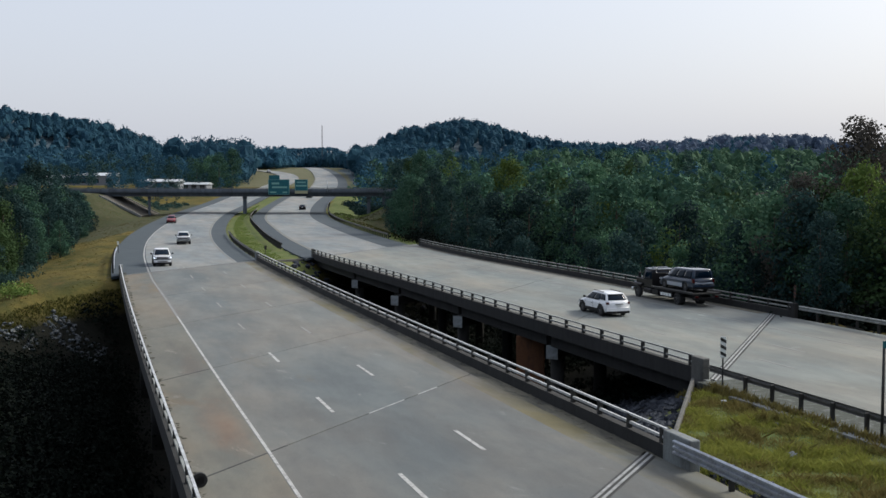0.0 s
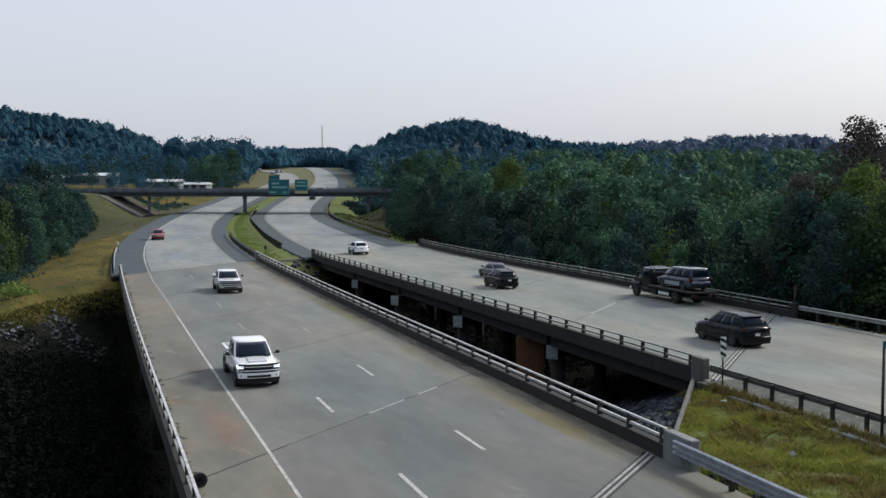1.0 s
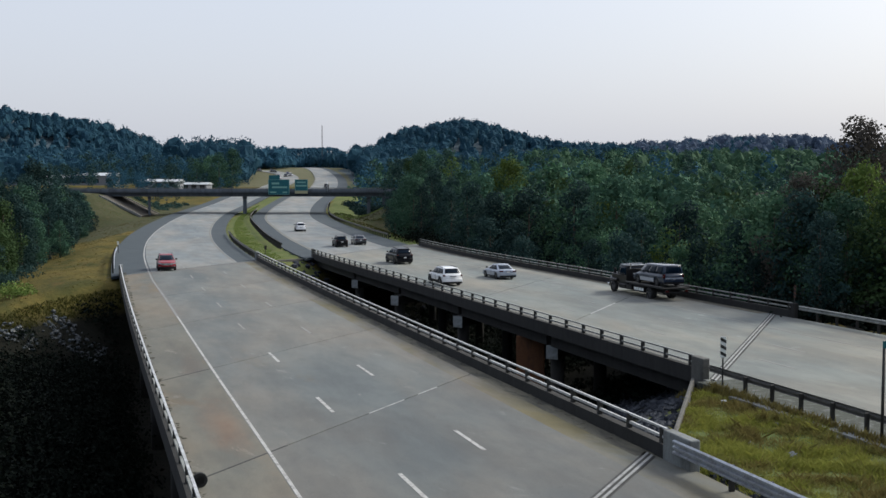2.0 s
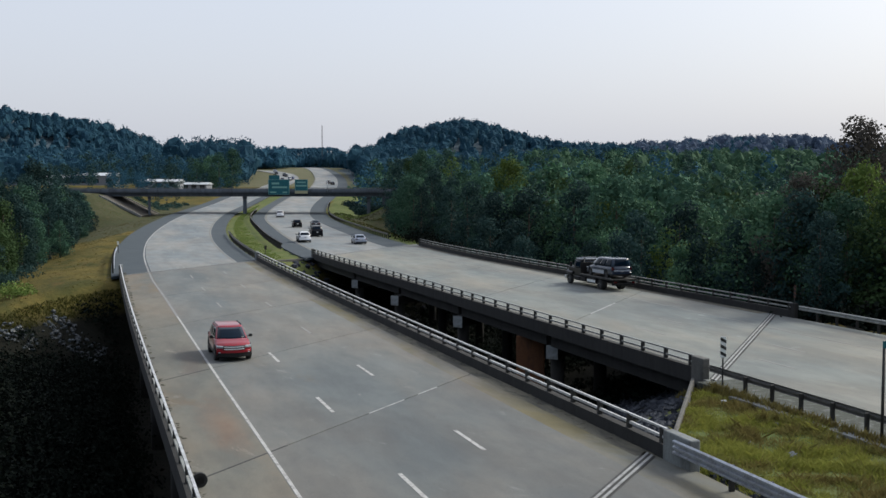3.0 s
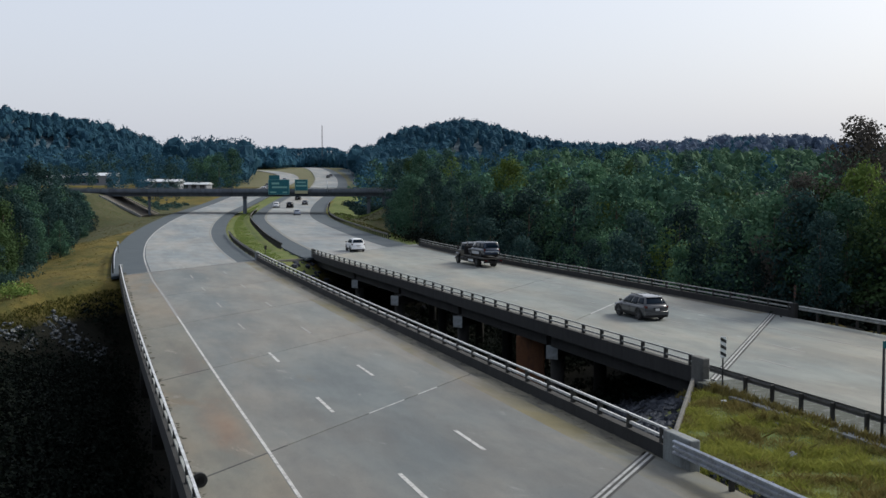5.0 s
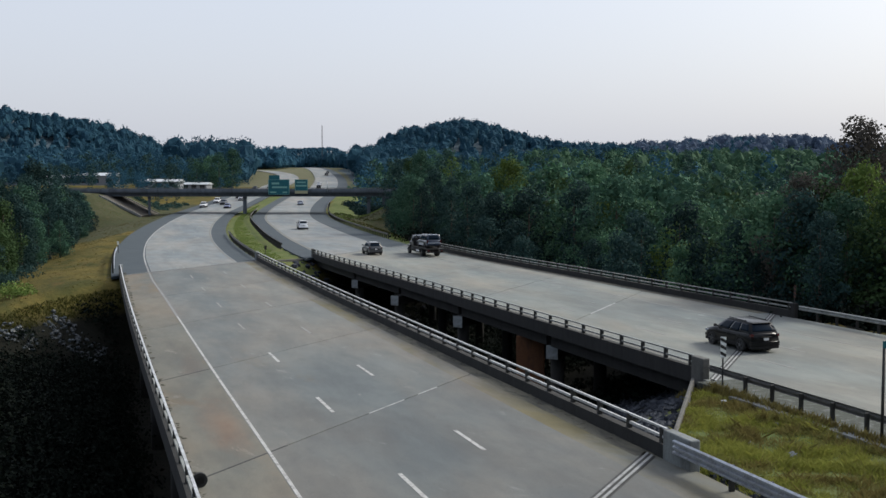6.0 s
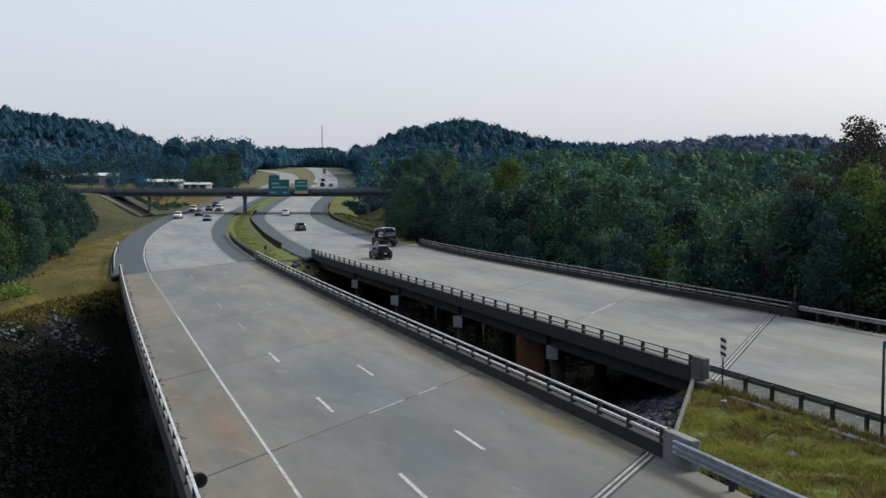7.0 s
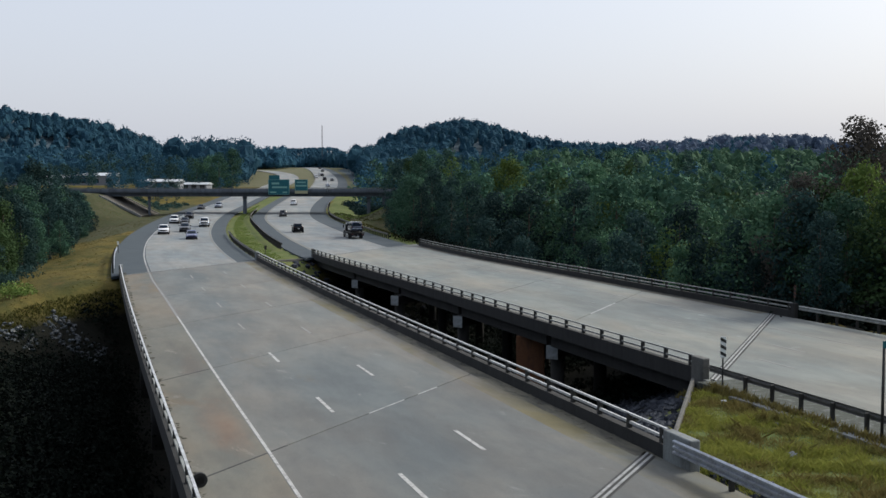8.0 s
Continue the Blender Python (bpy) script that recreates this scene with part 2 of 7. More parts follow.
M["ground"] = ground_material()
# near-black: the shade under decks and trees is put into this soil
M["forest_floor"] = surface("shade_dark_forest_floor", (0.010, 0.011, 0.009), (0.017, 0.016, 0.012), (0.007, 0.008, 0.006), 0.5, 4, 0.95, bumps=(0.8, 0.1))
M["lawn"] = surface("green_lawn_ground", (0.0837, 0.1103, 0.0343), (0.1172, 0.1328, 0.0475), (0.1555, 0.1328, 0.0660), 0.12, 3, 0.95, bumps=(0.8, 0.08), spots=(0.58, 0.72))
# olive grass, with the bank trees' shade put into its dark tone
M["brown_slope"] = surface("olive_grassy_slope", (0.056, 0.060, 0.030), (0.044, 0.052, 0.022), (0.078, 0.070, 0.042), 0.2, 3, 0.95, bumps=(0.8, 0.1))
M["pale_bank"] = surface("pale_dry_grass_bank", (0.118, 0.118, 0.068), (0.095, 0.100, 0.052), (0.135, 0.122, 0.082), 0.12, 2, 0.95, bumps=(0.8, 0.1))


def leaf_material(name, a, b, back=0.2):
    m, nt, bs = base_mat(name, a, 0.85)
    bs.inputs["Specular IOR Level"].default_value = 0.08
    info = nt.nodes.new("ShaderNodeObjectInfo")
    geo = nt.nodes.new("ShaderNodeNewGeometry")
    spread = nt.nodes.new("ShaderNodeMapRange")
    spread.inputs["To Min"].default_value, spread.inputs["To Max"].default_value = 0.15, 0.85
    nt.links.new(geo.outputs["Random Per Island"], spread.inputs["Value"])
    col = mix_rgb(nt, spread.outputs["Result"], a, b)
    hs = nt.nodes.new("ShaderNodeHueSaturation")
    mr = nt.nodes.new("ShaderNodeMapRange")
    mr.inputs["To Min"].default_value, mr.inputs["To Max"].default_value = 0.7, 1.35
    nt.links.new(info.outputs["Random"], mr.inputs["Value"])
    nt.links.new(mr.outputs["Result"], hs.inputs["Value"])
    nt.links.new(col, hs.inputs["Color"])
    nt.links.new(hs.outputs["Color"], bs.inputs["Base Color"])
    tr = nt.nodes.new("ShaderNodeBsdfTranslucent")
    nt.links.new(hs.outputs["Color"], tr.inputs["Color"])
    mx = nt.nodes.new("ShaderNodeMixShader")
    mx.inputs["Fac"].default_value = back
    nt.links.new(bs.outputs["BSDF"], mx.inputs[1])
    nt.links.new(tr.outputs["BSDF"], mx.inputs[2])
    nt.links.new(mx.outputs["Shader"], nt.nodes["Material Output"].inputs["Surface"])
    return m


# the teal cast of the woods takes in some of the haze
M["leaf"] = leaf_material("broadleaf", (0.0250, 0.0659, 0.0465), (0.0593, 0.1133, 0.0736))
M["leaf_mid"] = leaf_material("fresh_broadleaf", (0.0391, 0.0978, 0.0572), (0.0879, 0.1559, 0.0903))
# light leaves that also stand in for sunlit crowns
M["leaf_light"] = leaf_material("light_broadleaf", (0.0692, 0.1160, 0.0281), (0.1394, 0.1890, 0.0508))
# near-black leaves: the deep shade of ravine and wood is put into them
M["leaf_painted_shade"] = leaf_material("brush_painted_shade", (0.0035, 0.0065, 0.0052), (0.0076, 0.0124, 0.0081), 0.1)
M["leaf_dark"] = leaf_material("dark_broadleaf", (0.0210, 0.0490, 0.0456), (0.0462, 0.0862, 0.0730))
# deep green, darkened for the shaded front of the woods
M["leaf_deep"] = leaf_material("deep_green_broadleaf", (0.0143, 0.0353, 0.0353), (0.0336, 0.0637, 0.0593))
M["leaf_plum"] = leaf_material("plum_brown_broadleaf", (0.043, 0.041, 0.039), (0.090, 0.082, 0.069))
M["leaf_rusty"] = leaf_material("olive_broadleaf", (0.0242, 0.0482, 0.0189), (0.0517, 0.0834, 0.0334))
# soil, litter and leaves have almost no gloss
for key in ("ground", "forest_floor", "lawn", "brown_slope", "pale_bank", "rock"):
    M[key].node_tree.nodes["Principled BSDF"].inputs["Specular IOR Level"].default_value = 0.1
M["olive_blade"] = leaf_material("olive_weed_blades", (0.0469, 0.0517, 0.0144), (0.0879, 0.0841, 0.0234), 0.25)
# distance haze is put into these blues, paler for the right hill
M["hazed_needle"] = leaf_material("far_forest", (0.0168, 0.0511, 0.0867), (0.0352, 0.0934, 0.1333), 0.3)
M["hazed_needle_pale"] = leaf_material("bluish_hill_forest", (0.0680, 0.1058, 0.1625), (0.1247, 0.1646, 0.2419), 0.3)
# far wooded ground, its colour blued for haze
M["canopy"] = surface("hazed_forest_canopy", (0.020, 0.042, 0.060), (0.030, 0.058, 0.078), (0.014, 0.030, 0.044), 0.03, 0.3, 0.95, bumps=None)
M["grass"] = leaf_material("grass_blades", (0.086, 0.107, 0.022), (0.232, 0.206, 0.073), 0.3)
M["grass_green"] = leaf_material("green_grass_blades", (0.2081, 0.2472, 0.0473), (0.3657, 0.3565, 0.0902), 0.35)
M["lawn_blade"] = leaf_material("lawn_blades", (0.1021, 0.1568, 0.0428), (0.1936, 0.2230, 0.0756), 0.3)
M["bank_blade"] = leaf_material("dry_bank_blades", (0.0803, 0.0677, 0.0208), (0.0671, 0.0610, 0.0170), 0.3)
M["weed"] = leaf_material("brown_weeds", (0.138, 0.107, 0.039), (0.224, 0.198, 0.069), 0.3)
M["straw"] = leaf_material("dry_grass_blades", (0.2472, 0.2277, 0.0803), (0.1978, 0.2081, 0.0660), 0.3)


# ---- helpers of this scene ----
def thing(name, label, category, group="", kind="", m=None):
    ob = new(name)
    ob.empty_display_size = 0.2
    if m is not None:
        ob.matrix_basis = m
    return tagged(ob, label, category, group, kind)


def mesh_of(name, bm, mats, smooth=False):
    me = bpy.data.meshes.new(name)
    bm.to_mesh(me)
    bm.free()
    for mt in (mats if isinstance(mats, (list, tuple)) else [mats]):
        me.materials.append(mt)
    if smooth:
        me.polygons.foreach_set("use_smooth", [True] * len(me.polygons))
    return me


def part(name, bm, material, parent=None, label="", smooth=False, m=None):
    me = bm if isinstance(bm, bpy.types.Mesh) else mesh_of(name, bm, material, smooth)
    ob = new(name, me)
    if m is not None:
        ob.matrix_basis = m
    if parent is not None:
        ob.parent = parent
    if label:
        ob["label"] = label
    return ob


def box(bm, x0, x1, y0, y1, z0, z1, bevel=0.0, m=None):
    r = bmesh.ops.create_cube(bm, size=1.0)
    vs = r["verts"]
    bmesh.ops.scale(bm, vec=(x1 - x0, y1 - y0, z1 - z0), verts=vs)
    bmesh.ops.translate(bm, vec=((x0 + x1) / 2, (y0 + y1) / 2, (z0 + z1) / 2), verts=vs)
    if bevel:
        es = list({e for v in vs for e in v.link_edges})
        r = bmesh.ops.bevel(bm, geom=es, offset=bevel, segments=1, affect="EDGES")
        vs = r["verts"]
    if m is not None:
        bmesh.ops.transform(bm, matrix=m, verts=vs)
    return bm


def cyl(bm, r0, r1, p, q, seg=10):
    p, q = Vector(p), Vector(q)
    d = q - p
    m = Matrix.Translation((p + q) / 2) @ d.to_track_quat("Z", "Y").to_matrix().to_4x4()
    bmesh.ops.create_cone(bm, cap_ends=True, segments=seg, radius1=r0, radius2=r1, depth=d.length, matrix=m)
    return bm


def smooth_line(ctrl, step=1.0):
    """A Catmull-Rom line through the control points, resampled evenly."""
    c = np.array(ctrl, float)
    c = np.vstack([2 * c[0] - c[1], c, 2 * c[-1] - c[-2]])
    out = []
    for i in range(1, len(c) - 2):
        p0, p1, p2, p3 = c[i - 1], c[i], c[i + 1], c[i + 2]
        t1 = np.linalg.norm(p1 - p0) ** 0.5
        t2 = t1 + np.linalg.norm(p2 - p1) ** 0.5
        t3 = t2 + np.linalg.norm(p3 - p2) ** 0.5
        n = max(4, int(np.linalg.norm(p2 - p1)))
        for t in np.linspace(t1, t2, n, endpoint=False):
            a1 = (t1 - t) / t1 * p0 + t / t1 * p1
            a2 = (t2 - t) / (t2 - t1) * p1 + (t - t1) / (t2 - t1) * p2
            a3 = (t3 - t) / (t3 - t2) * p2 + (t - t2) / (t3 - t2) * p3
            b1 = (t2 - t) / t2 * a1 + t / t2 * a2
            b2 = (t3 - t) / (t3 - t1) * a2 + (t - t1) / (t3 - t1) * a3
            out.append((t2 - t) / (t2 - t1) * b1 + (t - t1) / (t2 - t1) * b2)
    out.append(c[-2])
    out = np.array(out)
    s = np.concatenate([[0], np.cumsum(np.linalg.norm(np.diff(out, axis=0), axis=1))])
    u = np.arange(0, s[-1], step)
    return np.stack([np.interp(u, s, out[:, k]) for k in range(3)], 1)


class Road:
    """A reference line that runs away from the camera, with offsets to its right."""

    def __init__(self, ctrl):
        self.p = smooth_line(ctrl)
        t = np.gradient(self.p, axis=0)
        t /= np.linalg.norm(t[:, :2], axis=1)[:, None]
        self.t = t
        self.n = np.stack([t[:, 1], -t[:, 0], np.zeros(len(t))], 1)
        self.s = np.arange(len(self.p), dtype=float)

    def at(self, s, off=0.0, up=0.0):
        p = np.array([np.interp(s, self.s, self.p[:, k]) for k in range(3)])
        n = np.array([np.interp(s, self.s, self.n[:, k]) for k in range(3)])
        return Vector(p + n * off + np.array([0, 0, up]))

    def heading(self, s):
        t = [np.interp(s, self.s, self.t[:, k]) for k in range(3)]
        return math.atan2(t[1], t[0]), math.atan2(t[2], math.hypot(t[0], t[1]))

    def s_at_y(self, y, off=0.0):
        """The place along the line where the offset line reaches this y."""
        ys = self.p[:, 1] + self.n[:, 1] * off
        return float(np.interp(y, ys, self.s))

    def s_at_w(self, w, off=0.0):
        """The place where the offset line meets the skewed cross line w (see SKEW)."""
        q = self.p + self.n * off
        ok = (q[:, 1] > -60) & (q[:, 1] < 260)
        return float(np.interp(w, (q @ SKEW)[ok], self.s[ok]))

    def x_at_y(self, y):
        return np.interp(y, self.p[:, 1], self.p[:, 0])

    def z_at_y(self, y):
        return np.interp(y, self.p[:, 1], self.p[:, 2])


def ribbon(road, o0, o1, s0, s1, z0, z1, step=3.0, across=1):
    """A slab between two offsets; s0 and s1 may each be a pair (at o0, at o1) for skewed ends."""
    a = s0 if isinstance(s0, tuple) else (s0, s0)
    b = s1 if isinstance(s1, tuple) else (s1, s1)
    n = max(2, int((b[0] - a[0]) / step) + 1)
    bm = bmesh.new()
    rows = []
    for i in range(n):
        f = i / (n - 1)
        row = []
        for j in range(across + 1):
            g = j / across
            s = (a[0] + (b[0] - a[0]) * f) * (1 - g) + (a[1] + (b[1] - a[1]) * f) * g
            row.append(bm.verts.new(road.at(s, o0 + (o1 - o0) * g, z1)))
        lo0 = bm.verts.new(road.at(a[0] + (b[0] - a[0]) * f, o0, z0))
        lo1 = bm.verts.new(road.at(a[1] + (b[1] - a[1]) * f, o1, z0))
        rows.append([lo0] + row + [lo1])
    for i in range(n - 1):
        for j in range(len(rows[0]) - 1):
            bm.faces.new((rows[i][j], rows[i][j + 1], rows[i + 1][j + 1], rows[i + 1][j]))
        bm.faces.new((rows[i][-1], rows[i][0], rows[i + 1][0], rows[i + 1][-1]))
    bm.faces.new(rows[0][::-1])
    bm.faces.new(rows[-1])
    bmesh.ops.recalc_face_normals(bm, faces=bm.faces)
    return bm


# ---- the plan ----
# L: outer white line of the oncoming carriageway. R: inner edge of the departing one.
L = Road([(169, -491, 0), (43, -112, 0), (11.4, -17, 0), (-4.3, 30.5, 0), (-11.7, 52.5, 0), (-20.6, 79.4, 0), (-31.3, 112.9, 0), (-38.2, 136, 0), (-46.8, 168.6, 0.03),
          (-56.3, 212, 0.18), (-66.6, 274, 0.88), (-73, 340, 2.35), (-74.6, 376, 4.1), (-77.5, 450, 7), (-86, 560, 11.5), (-104, 640, 15.0), (-128, 690, 17.0), (-230, 745, 18.4)])
R = Road([(193, -480, 0), (64.9, -101, 0), (32.9, -6.5, 0), (13.7, 50.3, 0), (-0.3, 91, 0), (-14.3, 131.4, 0), (-23.2, 164.8, 0.03), (-31.9, 203, 0.14), (-42.2, 252, 0.58),
          (-47.7, 290, 1.12), (-52.7, 343, 2.45), (-53.8, 376, 4.1), (-56, 445, 6.8), (-65, 540, 10.4), (-72.5, 600, 12.7), (-89, 715, 16.9), (-102, 790, 19.6), (-113, 840, 20.8), (-129, 890, 21.5), (-152, 940, 21.7)])
SKEW = np.array([-0.875, 0.485, 0.0])      # across the creek; the joints run at right angles to it
L_JOINTS = (10.95, 23.2, 36.0, 49.0, 62.0, 79.6)
R_JOINTS = (14.0, 26.3, 38.5, 50.5, 62.5, 77.6)
L_IN, L_OUT = -3.2, 12.85       # deck edges from L
R_IN, R_OUT = -1.9, 17.0       # deck edges from R
BED = -8.0                     # the creek bed


def smoothstep(e0, e1, x):
    t = np.clip((x - e0) / (e1 - e0), 0, 1)
    return t * t * (3 - 2 * t)


HILLS = ((-500, 900, 190, 170, 62), (-300, 980, 120, 140, 3), (3, 880, 58, 120, 20), (40, 880, 150, 140, 23), (285, 900, 125, 140, 26.5), (-245, 1000, 70, 90, 26), (-42, 905, 45, 90, 22), (-200, 3200, 900, 500, 73))


def terrain(x, y):
    """Height of the ground; x and y are arrays."""
    yy = np.clip(y, -480, 735)
    zr = np.interp(y, R.p[:, 1], R.p[:, 2])
    zr = np.where(y > 930, 21.6 + (y - 930) * 0.004, zr)
    dl = (x - L.x_at_y(yy)) * 0.955           # right of L's white line
    dr = (x - R.x_at_y(yy)) * 0.955
    left, right = -dl - 4.4, dr - 17.5
    zl = np.interp(y, L.p[:, 1], L.p[:, 2])
    between = np.clip(-dr / np.maximum(dl - dr, 8.0), 0, 1) * smoothstep(480, 560, y) * (1 - smoothstep(760, 830, y))
    zr = zr + (zl - zr) * between
    corridor = zr - 0.35
    gap = np.clip(np.minimum(dl - 13.0, -dr - 1.75), 0, 6)
    corridor = corridor + 0.24 * smoothstep(0.1, 0.6, gap) - 0.06 * gap * (y < 300)
    plateau = smoothstep(292, 350, y)
    lf = (1 - plateau) * (-4.2 * smoothstep(0, 26, left)) + plateau * (np.maximum(8.4 - zr, 0) * smoothstep(6, 40, left))
    rt = (1 - smoothstep(330, 480, y)) * (-4.5 * smoothstep(1, 16, right)) + smoothstep(330, 480, y) * 5 * smoothstep(10, 90, right)
    z = corridor + lf + rt
    low = smoothstep(25, 110, right) * smoothstep(420, 620, y)
    z = z * (1 - low) + np.minimum(z, 8.0) * low
    band = smoothstep(254, 271, y) * (1 - smoothstep(298, 322, y))
    emb = 6.4 * np.maximum(smoothstep(-76.5, -92, x), smoothstep(-23, -6, x)) * band
    z = np.maximum(z, emb - 0.35 * (emb < 0.01) - 50 * (emb < 0.01))
    w = x * SKEW[0] + y * SKEW[1]
    cut = np.clip((w - 12.3) / 18.0, 0, 1) * (1 - smoothstep(66, 79.5, w))
    far_cut = smoothstep(260, 200, y) * smoothstep(-30, 0, y)
    cut = cut * far_cut
    z = z * (1 - cut) + BED * cut
    for cx, cy, sx, sy, amp in HILLS:
        z = z + amp * np.exp(-((x - cx) / sx) ** 2 - ((y - cy) / sy) ** 2) * smoothstep(12, 110, np.maximum(left, right))
    # the spur that runs down from the wooded hill
    z = z + 13.5 * np.exp(-((x + 43) / 25) ** 2 - ((y - 890) / 60) ** 2) * smoothstep(18, 34, dr)
    return z


def ground_z(x, y):
    return float(terrain(np.array([float(x)]), np.array([float(y)]))[0])


def spaced(lo, hi, dense_lo, dense_hi, step, grow):
    out = list(np.arange(dense_lo, dense_hi + 1e-6, step))
    d, v = step, dense_hi
    while v < hi:
        d *= grow
        v += d
        out.append(v)
    d, v = step, dense_lo
    while v > lo:
        d *= grow
        v -= d
        out.insert(0, v)
    return np.array(out)


def build_ground():
    xs, ys = spaced(-4200, 4200, -96, 60, 1.8, 1.06), spaced(-900, 4800, -20, 180, 1.8, 1.04)
    gx, gy = np.meshgrid(xs, ys)
    gz = terrain(gx.ravel(), gy.ravel())
    rng = np.random.default_rng(5)
    gz = gz + rng.normal(0, 0.05, gz.shape)
    nx, ny = len(xs), len(ys)
    verts = np.stack([gx.ravel(), gy.ravel(), gz], 1)
    i = np.arange(ny - 1)[:, None] * nx + np.arange(nx - 1)[None]
    i = i.ravel()
    faces = np.stack([i, i + 1, i + nx + 1, i + nx], 1)
    me = bpy.data.meshes.new("ground")
    me.from_pydata(verts.tolist(), [], faces.tolist())
    me.materials.append(M["ground"])
    me.polygons.foreach_set("use_smooth", [True] * len(me.polygons))
    x, y = verts[:, 0], verts[:, 1]
    yy = np.clip(y, -480, 735)
    off_l, off_r = (L.x_at_y(yy) - x) * 0.955, (x - R.x_at_y(yy)) * 0.955
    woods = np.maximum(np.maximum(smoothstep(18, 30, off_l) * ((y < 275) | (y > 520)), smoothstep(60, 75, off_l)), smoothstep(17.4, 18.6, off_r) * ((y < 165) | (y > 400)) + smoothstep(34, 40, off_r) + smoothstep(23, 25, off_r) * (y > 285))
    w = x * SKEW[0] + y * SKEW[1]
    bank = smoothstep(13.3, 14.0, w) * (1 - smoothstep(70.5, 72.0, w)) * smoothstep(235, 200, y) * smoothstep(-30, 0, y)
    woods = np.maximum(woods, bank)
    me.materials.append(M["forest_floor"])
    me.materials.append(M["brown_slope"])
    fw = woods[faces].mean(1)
    fw = fw + rng.normal(0, 0.12, len(fw)) * (fw > 0.02) * (fw < 0.6)
    me.materials.append(M["lawn"])
    lawn = (((x - L.x_at_y(yy)) * 0.955 > 12.6) & (off_r < -2.6) & ((y > 95) | (y < 62)) & (y < 450)) | ((off_r > 15.8) & (off_r < 25) & (y > 160) & (y < 400))
    fl = lawn[faces].mean(1)
    fx, fy = x[faces].mean(1), y[faces].mean(1)
    right_bank = (off_r[faces].mean(1) > 18.5) & (fy > 150) & (fy < 275) & (fx > -60)
    brown = ((fx < -77.0) & (fy > 246) & (fy < 345) | (fx < -60) & (fy > 180) & (fy < 300) | right_bank) & (fw < 0.66)
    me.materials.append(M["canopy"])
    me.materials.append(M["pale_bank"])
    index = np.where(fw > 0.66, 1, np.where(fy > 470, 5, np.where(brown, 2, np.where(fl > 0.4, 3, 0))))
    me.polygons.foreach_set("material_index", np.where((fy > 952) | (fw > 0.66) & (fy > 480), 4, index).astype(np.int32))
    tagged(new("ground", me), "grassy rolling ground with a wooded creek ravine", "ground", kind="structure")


build_ground()


# ---- roads and decks ----
def joint_fan(word, o):
    """The joints run a little squarer to the road than the creek does."""
    return 0.075 * (o - 9.0) if word == "oncoming" else 0.16 * (o - 1.0)


